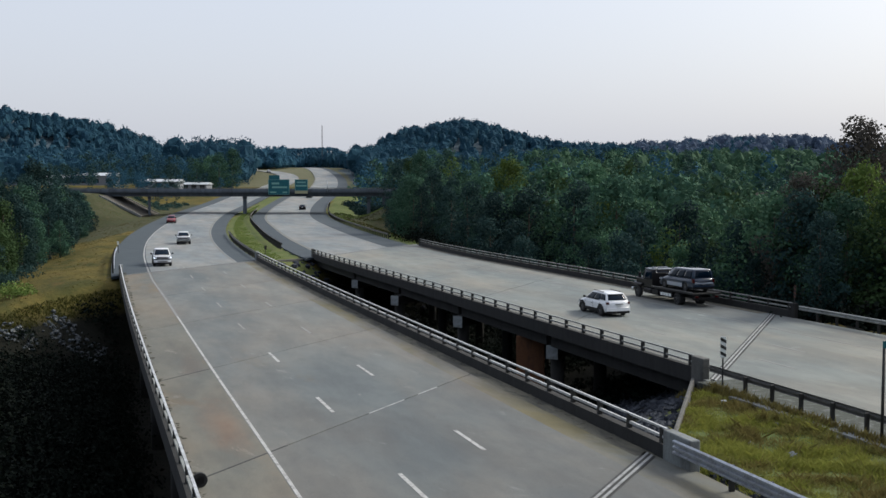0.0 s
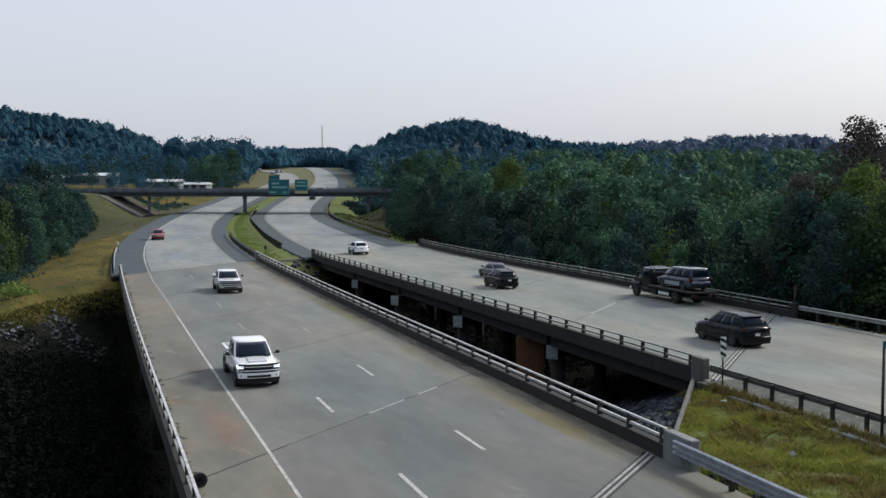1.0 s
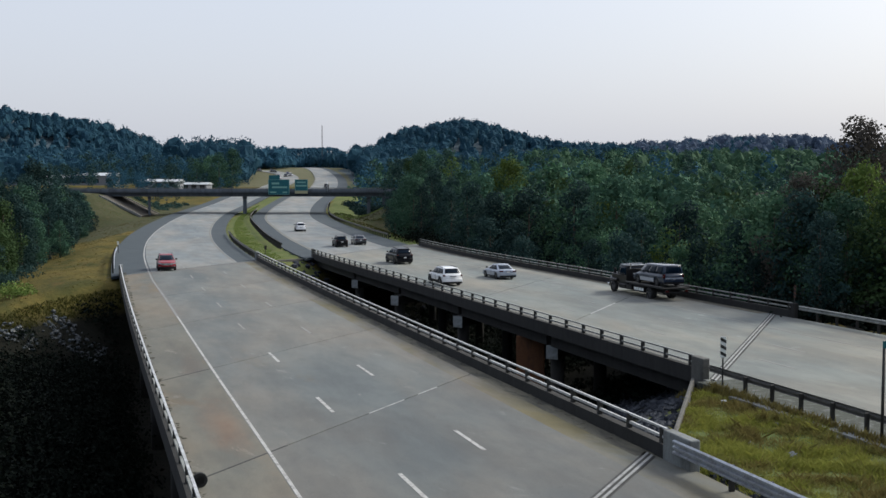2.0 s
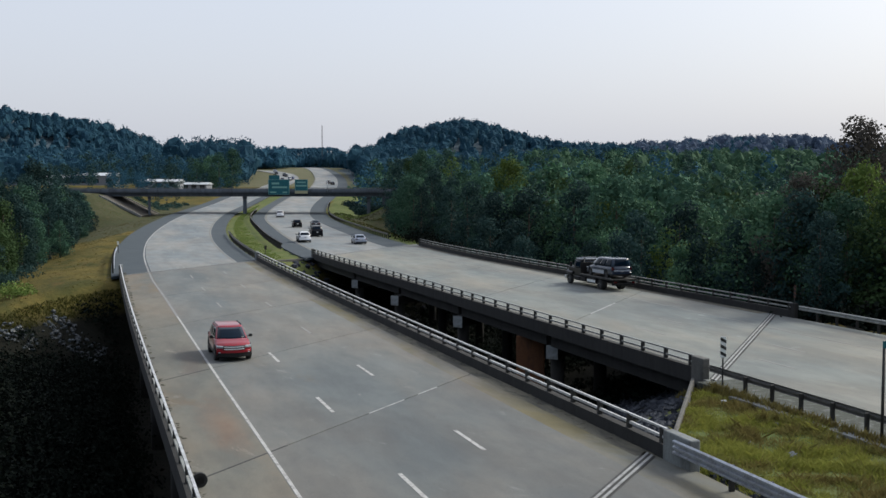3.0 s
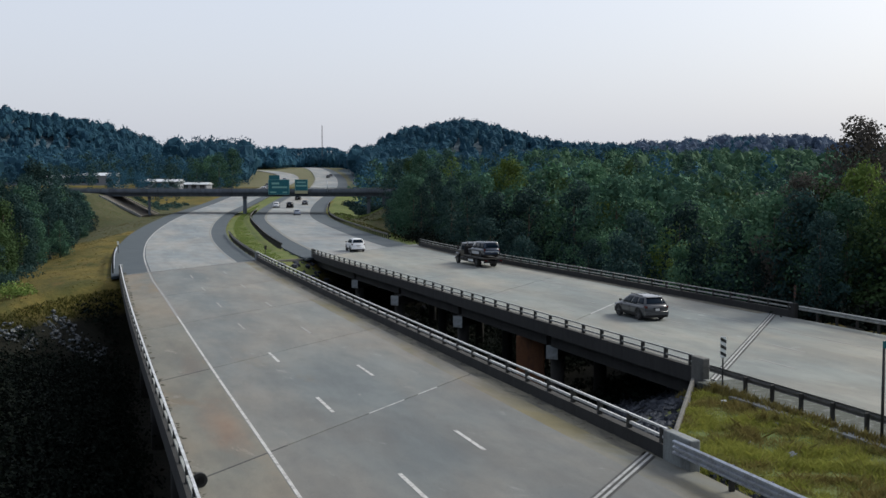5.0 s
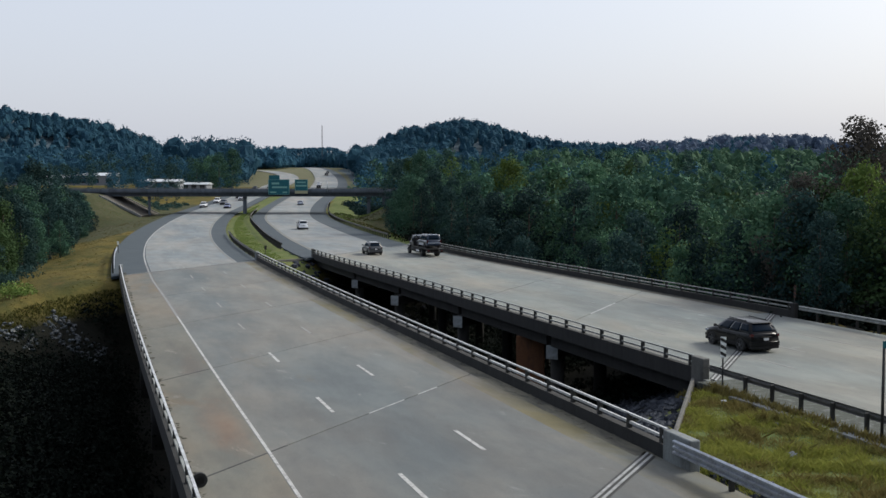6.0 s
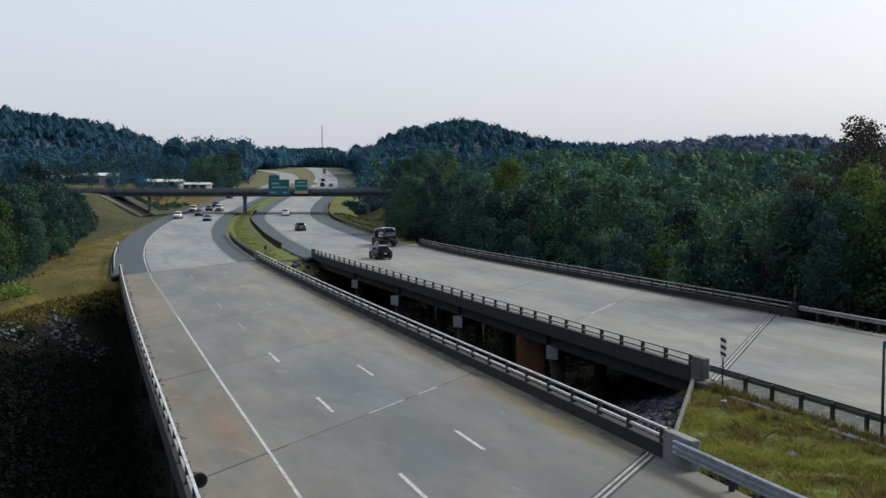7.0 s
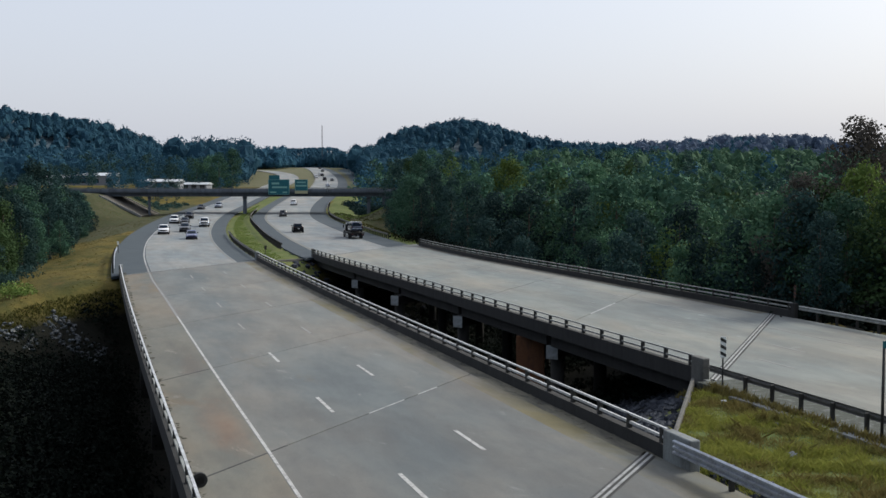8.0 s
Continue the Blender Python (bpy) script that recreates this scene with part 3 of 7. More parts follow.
def build_road(road, word, o_left, o_right, joints, deck_in, deck_out, sides, s_end):
    """Concrete lanes with asphalt shoulders before and after the bridge, and skewed deck slabs on it."""
    w0, w1 = joints[0], joints[-1]
    far_right = 10.0 if word == "oncoming" else 11.3      # the lanes narrow past the bridge
    at_joint = lambda w, o: road.s_at_w(w + joint_fan(word, o) - (0.75 if word == "departing" and w < joints[0] + 1 else 0.0), o)
    near = lambda o: at_joint(w0 - 0.16, o)
    far = lambda o: at_joint(w1 + 0.02, o)
    for name, a, b, s0, s1 in (("road_near_" + word, o_left, o_right, (2.0, 2.0), (near(o_left), near(o_right))), ("road_far_" + word, o_left, far_right, (far(o_left), far(far_right)), (s_end, s_end))):
        tagged(part(name, ribbon(road, a, b, s0, s1, -0.3, 0.0, 2.5, 4), M["pavement"] if "far" in name else M["deck_pale"] if word == "departing" else M["deck_worn"]), "pale worn concrete highway lanes", "road", kind="structure")
    for side, (a, b) in sides.items():
        for name in ("near", "far"):
            a, b = sides[side]
            if name == "near":
                a, b = max(a, deck_in + 0.3), (deck_out - 0.3 if word == "departing" and side == "outer" else min(b, deck_out))
            if name == "far" and a > 5:
                a = far_right + 0.01
            s_shoulder = s_end if word == "departing" and side == "outer" else 925.0
            s0, s1 = ((2.0, 2.0), (near(a), near(b))) if name == "near" else ((far(a), far(b)), (s_shoulder, s_shoulder))
            tagged(part(f"shoulder_{name}_{side}_{word}", ribbon(road, a, b, s0, s1, -0.3, -0.02, 2.5, 2), M["deck_pale"] if word == "departing" and name == "near" else M["inner_shoulder"] if name == "near" and side == "inner" else M["asphalt"]), "worn road shoulder beside the lanes" if name == "near" else "dark asphalt road shoulder", "road shoulder", kind="structure")
    deck = thing("bridge_deck", "weathered concrete bridge deck in skewed spans", "bridge deck", kind="structure")
    for k in range(len(joints) - 1):
        u, v = joints[k] + 0.035, joints[k + 1] - 0.035
        cuts = (deck_in + 0.07, o_left, o_right, deck_out - 0.07)
        for q in range(3):
            a, b = cuts[q] + 0.0, cuts[q + 1]
            bm = ribbon(road, a, b, (at_joint(u, a), at_joint(u, b)), (at_joint(v, a), at_joint(v, b)), -0.28, 0.0, 2.0, 3)
            part("deck_slab", bm, M["deck_pale"] if word == "departing" else (M["deck_worn"] if k == 0 else M["deck"]) if q == 1 else M["shoulder_concrete"] if q == 0 else M["inner_shoulder"], deck)
    # girders under the deck
    for k in range(len(joints) - 1):
        u, v = joints[k] + 0.25, joints[k + 1] - 0.25
        n = 6
        for j in range(n):
            o = deck_in + 0.75 + (deck_out - deck_in - 1.5) * j / (n - 1)
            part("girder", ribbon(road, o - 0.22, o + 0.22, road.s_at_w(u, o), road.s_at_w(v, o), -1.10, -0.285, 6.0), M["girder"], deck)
    # steel-edged expansion joints at both ends
    for w in (w0 - 0.05, w1 + 0.05):
        j = thing("expansion_joint", "steel-edged skewed expansion joint across the lanes", "expansion joint", kind="structure")
        bars = (("seal", -0.315, -0.225, 0.004, "rubber_seal"), ("edge_plate", -0.222, -0.12, 0.012, "joint"), ("seal", -0.117, 0.0, 0.004, "rubber_seal"), ("edge_plate", 0.003, 0.10, 0.012, "joint"), ("seal", 0.103, 0.205, 0.004, "rubber_seal"))
        for nm, d0, d1, up, mt in bars:
            a, b = deck_in + 0.5, deck_out - 0.5
            part(nm, ribbon(road, a, b, (at_joint(w + d0, a), at_joint(w + d0, b)), (at_joint(w + d1, a), at_joint(w + d1, b)), -0.05, up, 0.05, 6), M[mt if w < 40 or mt == "rubber_seal" else "joint_dull"], j, "black rubber joint seal" if nm == "seal" else "")
    return deck


def gutter(road, a, b, joints, word, label):
    s0, s1 = road.s_at_w(joints[0] + 0.3 + joint_fan(word, a), a), road.s_at_w(joints[-1] - 0.4, a)
    tagged(part("gutter_dirt", ribbon(road, a, b, s0, s1, -0.01, 0.004, 1.5), M["gutter"]), label, "dirt", kind="structure")


gutter(L, 11.75, 12.46, L_JOINTS, "oncoming", "dark grit and dirt along the inner parapet")
gutter(L, -2.81, -2.66, L_JOINTS, "oncoming", "dark grit and dirt along the outer parapet")
# this strip's dark tone takes in the parapet's shadow as well as grit
gutter(R, 15.75, 16.6, R_JOINTS, "departing", "dark grit and painted shadow along the outer parapet")
L_END, R_END = float(len(L.p) - 2), float(len(R.p) - 2)
build_road(L, "oncoming", 0.03, 10.75, L_JOINTS, L_IN, L_OUT, {"outer": (-3.9, 0.02), "inner": (10.76, 12.7)}, L_END)
build_road(R, "departing", -0.1, 12.35, R_JOINTS, R_IN, R_OUT, {"inner": (-3.1, -0.11), "outer": (12.36, 15.7)}, R_END)


def gutter_debris(road, o0, o1, s0, s1, n, seed):
    """Clods of dirt and dead weeds swept against the parapet."""
    rng = np.random.default_rng(seed)
    bm = bmesh.new()
    for k in range(n):
        p = road.at(rng.uniform(s0, s1), rng.uniform(o0, o1), 0.006)
        r = rng.uniform(0.03, 0.11)
        m = Matrix.Translation(p) @ Matrix.Rotation(rng.uniform(0, 6.3), 4, "Z") @ Matrix.Diagonal((r * rng.uniform(0.8, 2.2), r, r * 0.35, 1))
        bmesh.ops.create_icosphere(bm, subdivisions=1, radius=1.0, matrix=m)
    tagged(part("gutter_debris", bm, M["gutter"]), "clods of dirt and dead weeds along the parapet", "debris", kind="stuff")


gutter_debris(L, -2.80, -2.45, 549, 632, 240, 84)
gutter_debris(L, 11.9, 12.44, 552, 632, 200, 85)


def paint_lines():
    def stripe(road, name, o, s0, s1, mat, label, wdt=0.13):
        tagged(part(name, ribbon(road, o - wdt / 2, o + wdt / 2, s0, s1, -0.01, 0.006, 3.0), mat), label, "road marking", kind="structure")
    # the white edge line wanders a little about its course
    drift = lambda s: float(np.interp(s, (540, 590, 606, 622, 664, 720), (0.13, 0.12, 0.04, -0.2, -0.16, 0.0)))
    for name, s0, s1, mat, hw in (("line_1", 4, 594, "white_line", 0.06), ("line_6", 594, 642, "faint_line", 0.09), ("line_7", 642, L_END - 2, "white_line", 0.07)):
        bm, rows = bmesh.new(), []
        for s in np.linspace(s0, s1, int((s1 - s0) / 2) + 1):
            rows.append([bm.verts.new(L.at(s, drift(s) + d, z)) for d, z in ((-hw, -0.01), (-hw, 0.006), (hw, 0.006), (hw, -0.01))])
        for p, q in zip(rows, rows[1:]):
            for j in range(3):
                bm.faces.new((p[j], p[j + 1], q[j + 1], q[j]))
        bmesh.ops.recalc_face_normals(bm, faces=bm.faces)
        tagged(part(name, bm, M[mat]), "faded white edge line" if mat == "faint_line" else "worn solid white edge line", "road marking", kind="structure")
    sl, sr = L.s_at_w(L_JOINTS[-1], 10.5) + 0.5, R.s_at_w(R_JOINTS[-1], 12) + 0.5
    stripe(L, "line_2", 9.75, sl + 1, L_END - 2, M["yellow_line"], "faded solid yellow edge line", 0.15)
    stripe(R, "line_3", 0.2, 4, R_END - 2, M["yellow_line"], "faded solid yellow edge line", 0.35)
    stripe(R, "line_4", 12.1, 4, sr, M["ghost_line"], "worn solid white edge line", 0.15)
    stripe(R, "line_5", 11.05, sr + 1, R_END - 2, M["ghost_line"], "worn solid white edge line", 0.15)
    dashes = ((L, 3.6, L.s_at_y(33.3, 3.6) - 3.3, 12.6), (L, 7.2, L.s_at_y(36.3, 7.2) - 0.25, 14.9), (R, 4.1, R.s_at_y(52.0, 4.1), 12.4), (R, 7.8, R.s_at_y(57.0, 7.8), 12.4))
    for road, o, first, pitch in dashes:
        for k in range(-6, 34):
            s = first + k * pitch
            if s < 5:
                continue
            tagged(part("lane_dash", ribbon(road, o - 0.075, o + 0.075, s, s + 3.1, -0.01, 0.006, 1.5), M["white_line"] if road is L and s < 580 else M["ghost_line"]), "short worn white lane dash", "road marking", group="lane dashes", kind="structure")


paint_lines()


# ---- railings ----
def build_railing(road, off, s0, s1, label, rail_mat, post_mat, height=1.0, pitch=2.3, block_len=0.7, block_mat=None, low_mat=None):
    """Concrete parapet with two metal rails on posts, and an end block at each end."""
    rail = thing("bridge_railing", label, "railing", group="bridge railings", m=Matrix.Translation(road.at(s0, off)))
    inv = rail.matrix_basis.inverted()

    def add(name, bm, mat, lab=""):
        bm.transform(inv)
        return part(name, bm, mat, rail, lab)
    add("parapet", ribbon(road, off - 0.16, off + 0.16, s0, s1, -0.30, 0.46, 2.0), M["parapet"], "grimy shade-darkened concrete parapet")
    add("top_rail", ribbon(road, off - 0.055, off + 0.035, s0, s1, height - 0.07, height, 2.0), rail_mat)
    add("lower_rail", ribbon(road, off - 0.07, off + 0.02, s0, s1, height - 0.37, height - 0.28, 2.0), low_mat or rail_mat)
    bm = bmesh.new()
    box(bm, -0.10, 0.10, -0.05, 0.10, 0.44, height - 0.03, 0.015)
    pm = mesh_of("post", bm, post_mat)
    n = int((s1 - s0) / pitch)
    for k in range(n + 1):
        s = s0 + 0.3 + k * (s1 - s0 - 0.6) / n
        h, _ = road.heading(s)
        part("post", pm, None, rail, m=inv @ Matrix.Translation(road.at(s, off + 0.02)) @ Matrix.Rotation(h, 4, "Z"))
    for s in (s0 - block_len / 2 - 0.02, s1 + block_len / 2 + 0.02):
        bm = bmesh.new()
        box(bm, -block_len / 2, block_len / 2, -0.19, 0.19, -0.3, height - 0.02, 0.03)
        h, _ = road.heading(s)
        part("end_block", mesh_of("end_block", bm, block_mat or M["block"]), None, rail, "pale concrete end block", m=inv @ Matrix.Translation(road.at(s, off)) @ Matrix.Rotation(h, 4, "Z"))
    return rail


e = 0.22
build_railing(L, L_IN + e, L.s_at_w(L_JOINTS[0], L_IN), L.s_at_w(L_JOINTS[-1], L_IN), "concrete parapet with two pale metal rails on the bridge edge", M["alu"], M["post"], low_mat=M["grey_rail"])
build_railing(L, L_OUT - e, L.s_at_w(L_JOINTS[0], L_OUT) - 0.9, L.s_at_w(L_JOINTS[-1], L_OUT), "grimy shade-darkened concrete parapet with two pale metal rails", M["alu"], M["post"], block_len=1.7)
build_railing(R, R_IN + e, R.s_at_w(R_JOINTS[0], R_IN), R.s_at_w(R_JOINTS[-1], R_IN), "dark parapet and rails with close posts on the bridge edge", M["grey_rail"], M["post"], block_len=1.0, block_mat=M["block_dark"])
build_railing(R, R_OUT - e, R.s_at_w(R_JOINTS[0], R_OUT), R.s_at_w(R_JOINTS[-1], R_OUT), "weathered parapet with two rails before the woods", M["grey_rail"], M["post"], block_mat=M["girder"], block_len=0.35)


def build_guardrail(road, off, s0, s1, label, mat, pitch=1.9, height=0.76, face=1, waves=2):
    """A steel W-beam on posts."""
    g = thing("guardrail", label, "guardrail", group="guardrails", m=Matrix.Translation(road.at(s0, off)))
    inv = g.matrix_basis.inverted()
    prof = [(a, b - 0.18 * k) for k in range(waves)[::-1] for a, b in ((0.0, -0.025), (0.075, 0.015), (0.075, 0.065), (0.0, 0.105))]
    bm = bmesh.new()
    n = max(2, int((s1 - s0) / 2.0) + 1)
    rows = []
    for i in range(n):
        s = s0 + (s1 - s0) * i / (n - 1)
        rows.append([bm.verts.new(road.at(s, off + face * (a + d), height - 0.105 + b)) for d in (0.0, -0.006) for a, b in (prof if d == 0 else prof[::-1])])
    k = len(rows[0])
    for i in range(n - 1):
        for j in range(k):
            bm.faces.new((rows[i][j], rows[i][(j + 1) % k], rows[i + 1][(j + 1) % k], rows[i + 1][j]))
    bm.faces.new(rows[0]), bm.faces.new(rows[-1][::-1])
    bmesh.ops.recalc_face_normals(bm, faces=bm.faces)
    bm.transform(inv)
    part("beam", bm, mat, g)
    bm = bmesh.new()
    box(bm, -0.05, 0.05, -0.09, 0.09, -1.0, height - 0.05, 0.01)
    pm = mesh_of("guardrail_post", bm, M["post"])
    for i in range(int((s1 - s0) / pitch)):
        s = s0 + 0.4 + i * pitch
        h, _ = road.heading(s)
        part("guardrail_post", pm, None, g, m=inv @ Matrix.Translation(road.at(s, off - face * 0.12)) @ Matrix.Rotation(h, 4, "Z"))
    return g


sN = L.s_at_w(L_JOINTS[0], L_OUT) - 1.75
build_guardrail(L, L_OUT - 0.47, sN - 70, sN, "galvanised steel W-beam guardrail beside the median grass", M["galv"], face=-1, height=0.84, waves=3)
sR = R.s_at_w(R_JOINTS[0], R_IN) - 1.3
build_guardrail(R, R_IN + 0.15, sR - 70, sR, "dark weathered W-beam guardrail beside the median grass", M["dark_rail"], face=1)
sR = R.s_at_w(R_JOINTS[0], R_OUT) - 0.75
build_guardrail(R, R_OUT - 0.2, sR - 80, sR, "weathered W-beam guardrail before the woods", M["grey_rail"], face=-1, height=0.86)
sF = L.s_at_w(L_JOINTS[-1], L_OUT) + 1.7
build_guardrail(L, 12.95, sF + 2, sF + 62, "low W-beam guardrail along the grassy median", M["dark_rail"], face=-1)
sF = L.s_at_w(L_JOINTS[-1], L_IN) + 1.7
build_guardrail(L, -3.62, sF, sF + 34, "short galvanised guardrail at the bridge end", M["galv"], face=1)
sF = R.s_at_w(R_JOINTS[-1], R_IN) + 10
build_guardrail(R, -3.4, sF + 8, sF + 160, "dark curved guardrail along the grassy median", M["dark_rail"], face=1)
sF = R.s_at_w(R_JOINTS[-1], R_OUT) + 2
build_guardrail(R, 16.2, sF + 20, sF + 190, "curved guardrail on the outer shoulder", M["dark_rail"], face=-1)


# ---- piers and abutments ----
def build_substructure(road, joints, d_in, d_out, rusty):
    for k, w in enumerate(joints[1:-1]):
        pier = thing("bridge_pier", "concrete bridge pier under the deck, its lit cap end coloured pale", "pier", group="bridge piers")
        c_in = d_in - 0.35 + (1.15, 0.5, 0.1, 0.8)[k] if rusty else d_in + 1.0
        a, b = road.at(road.s_at_w(w, c_in), c_in), road.at(road.s_at_w(w, d_out + 0.35), d_out + 0.35)
        d = b - a
        h = math.atan2(d.y, d.x)
        pier.matrix_basis = Matrix.Translation((a.x, a.y, 0)) @ Matrix.Rotation(h, 4, "Z")
        ln = d.length
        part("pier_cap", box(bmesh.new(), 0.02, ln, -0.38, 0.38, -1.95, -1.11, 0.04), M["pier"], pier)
        # the lit end of the cap is a separate pale slab
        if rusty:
            part("cap_end", box(bmesh.new(), -0.05, 0.016, -0.40, 0.40, -1.98, -1.11, 0.015), M["cap"], pier, "concrete cap end, its lit face put into a pale colour")
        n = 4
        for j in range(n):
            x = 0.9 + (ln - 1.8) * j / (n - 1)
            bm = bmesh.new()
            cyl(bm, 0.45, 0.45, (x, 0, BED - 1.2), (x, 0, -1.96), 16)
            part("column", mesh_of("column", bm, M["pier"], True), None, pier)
    for name, w, sgn in (("abutment_near", joints[0], 1), ("abutment_far", joints[-1], -1)):
        a, b = road.at(road.s_at_w(w, d_in - 0.2), d_in - 0.2), road.at(road.s_at_w(w, d_out + 0.2), d_out + 0.2)
        d = b - a
        ab = thing("bridge_abutment", "grey concrete bridge abutment wall", "abutment", kind="structure")
        ab.matrix_basis = Matrix.Translation((a.x, a.y, 0)) @ Matrix.Rotation(math.atan2(d.y, d.x), 4, "Z")
        y0, y1 = (-1.6, -0.28) if sgn > 0 else (0.28, 1.6)
        part("back_wall", box(bmesh.new(), 0, d.length, y0, y1, -4.5, -0.32, 0.03), M["pier"], ab)


build_substructure(L, L_JOINTS, L_IN, L_OUT, False)
build_substructure(R, R_JOINTS, R_IN, R_OUT, True)
rw = new("pier_wall", mesh_of("pier_wall", box(bmesh.new(), -0.95, 0.95, -0.2, 0.2, BED - 1, -1.12, 0.03), M["rust_wall"]))
rw.matrix_basis = pose(5.9, 71.0, 0, 0, 0, -8)
tagged(rw, "rust-brown stained wall beside a bridge pier", "wall", kind="structure")


def pale_seal():
    """A pale strip of joint filler across two lanes of the departing deck."""
    w, a, b = R_JOINTS[1], 4.5, 9.4
    tagged(part("joint_filler", ribbon(R, a, b, (R.s_at_w(w - 0.09 + joint_fan("departing", a), a), R.s_at_w(w - 0.09 + joint_fan("departing", b), b)), (R.s_at_w(w + 0.09 + joint_fan("departing", a), a), R.s_at_w(w + 0.09 + joint_fan("departing", b), b)), -0.02, 0.007, 0.05, 4), M["joint"]), "pale strip of joint filler on the deck", "joint", kind="structure")


pale_seal()


def joint_marks():
    """Pale filler and dark cracks along the deck joints of the oncoming carriageway."""
    for w, a, b, mat, label in ((L_JOINTS[1], 4.9, 7.0, "joint", "pale worn filler in a deck joint"), (L_JOINTS[1], 7.9, 9.2, "joint", "pale worn filler in a deck joint"),
                                (L_JOINTS[1], -2.6, 0.9, "rubber_seal", "dark open deck joint across the shoulder"), (L_JOINTS[2], -2.6, 0.1, "rubber_seal", "dark open deck joint across the shoulder")):
        at = lambda d, o: L.s_at_w(w + d + 0.075 * (o - 9.0), o)
        tagged(part("joint_filler", ribbon(L, a, b, (at(-0.045, a), at(-0.045, b)), (at(0.045, a), at(0.045, b)), -0.02, 0.005, 0.05, 4), M[mat]), label, "joint", kind="structure")


joint_marks()


def slope_kerb(p, q, wdt, label):
    """A low concrete kerb that closes the median between the two bridge ends."""
    p, q = Vector(p), Vector(q)
    d = q - p
    k = new("wing_wall", mesh_of("wing_wall", box(bmesh.new(), 0, d.length, -wdt / 2, wdt / 2, -3.0, 0.0, 0.03), M["block_dark"]))
    k.matrix_basis = Matrix.Translation(p) @ Matrix.Rotation(math.atan2(d.y, d.x), 4, "Z")
    tagged(k, label, "retaining wall", kind="structure")


pa, pb = L.at(L.s_at_w(L_JOINTS[0], L_OUT) - 0.4, L_OUT + 0.1), R.at(R.s_at_w(R_JOINTS[0], R_IN) - 0.5, R_IN - 0.15)
slope_kerb((pa.x, pa.y, 0.02), (pb.x, pb.y, 0.02), 0.16, "low pale concrete wall closing the grassy median")
pa, pb = L.at(L.s_at_w(L_JOINTS[-1], L_OUT) + 0.6, L_OUT + 0.1), R.at(R.s_at_w(R_JOINTS[-1], R_IN) + 0.4, R_IN - 0.15)
slope_kerb((pa.x, pa.y, -0.15), (pb.x, pb.y, -0.15), 0.35, "low concrete wall closing the far median")


# ---- overpass ----
def build_overpass():
    o = thing("overpass", "long grey concrete road overpass on slender piers", "overpass", m=pose(0, 286, 0))
    x0, x1 = -104.0, -6.0
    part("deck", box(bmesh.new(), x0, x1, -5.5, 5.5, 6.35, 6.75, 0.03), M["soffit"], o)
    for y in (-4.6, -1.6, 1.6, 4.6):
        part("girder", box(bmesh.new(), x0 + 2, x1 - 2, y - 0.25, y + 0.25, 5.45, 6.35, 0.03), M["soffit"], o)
    for y in (-5.4, 5.4):
        par = part("parapet", box(bmesh.new(), x0, x1, y - 0.15, y + 0.15, 6.75, 7.45, 0.03), M["overpass_parapet"], o)
        part("top_rail", box(bmesh.new(), x0, x1, y - 0.05, y + 0.05, 7.62, 7.72, 0.01), M["dark_rail"], par)
        bm = bmesh.new()
        box(bm, -0.06, 0.06, -0.05, 0.05, 7.44, 7.64)
        pm = mesh_of("rail_post", bm, M["dark_rail"])
        for k in range(34):
            part("rail_post", pm, None, par, m=pose(x0 + 0.5 + k * 3, y, 0))
    for xc, r in ((-53.3, 0.5), (-79.0, 0.34), (-20.0, 0.45)):
        # the piers stand askew to the deck, along the highway
        turn = math.degrees(math.atan2(xc, 286))
        part("pier_shaft", box(bmesh.new(), -r, r, -3.6, 3.6, -1.5, 4.85, 0.12), M["overpass_parapet"], o, m=pose(xc, 0, 0, 0, 0, -turn))
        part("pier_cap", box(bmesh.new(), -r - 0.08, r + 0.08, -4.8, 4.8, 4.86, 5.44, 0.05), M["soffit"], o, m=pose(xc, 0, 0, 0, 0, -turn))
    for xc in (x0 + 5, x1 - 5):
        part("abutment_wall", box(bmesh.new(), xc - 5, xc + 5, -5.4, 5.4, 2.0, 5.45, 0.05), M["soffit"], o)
    # direction signs on the overpass: their lettering cannot be read at this distance
    def sign(name, x, wd, z0, z1, rows, label, tab=None, exit_only=False):
        s = thing(name, label, "road sign", group="direction signs", m=pose(x, 280.0, 0))
        part("panel", box(bmesh.new(), -wd / 2, wd / 2, -0.03, 0.03, z0, z1, 0.01), M["green_sign"], s)
        for a, b, c, d in ((-wd / 2 + 0.06, wd / 2 - 0.06, z1 - 0.10, z1 - 0.05), (-wd / 2 + 0.06, wd / 2 - 0.06, z0 + 0.05, z0 + 0.10), (-wd / 2 + 0.05, -wd / 2 + 0.14, z0 + 0.1, z1 - 0.1), (wd / 2 - 0.14, wd / 2 - 0.05, z0 + 0.1, z1 - 0.1)):
            part("border_bar", box(bmesh.new(), a, b, -0.042, -0.032, c, d), M["sign_text"], s)
        for cx, cz, bw, bh in rows:
            part("text_bar", box(bmesh.new(), cx - bw / 2, cx + bw / 2, -0.042, -0.032, cz - bh / 2, cz + bh / 2), M["sign_text"], s)
        if tab:
            part("exit_tab", box(bmesh.new(), tab[0], tab[1], -0.03, 0.03, z1 + 0.01, z1 + tab[2], 0.01), M["green_sign"], s)
        if exit_only:
            part("yellow_panel", box(bmesh.new(), -wd / 2, wd / 2, -0.03, 0.03, z0 - 0.75, z0 - 0.01, 0.01), M["sign_yellow"], s)
        for px in (-wd * 0.3, wd * 0.3):
            part("bracket", box(bmesh.new(), px - 0.06, px + 0.06, 0.032, 0.62, z0 + 0.3, z0 + 0.45), M["galv"], s)
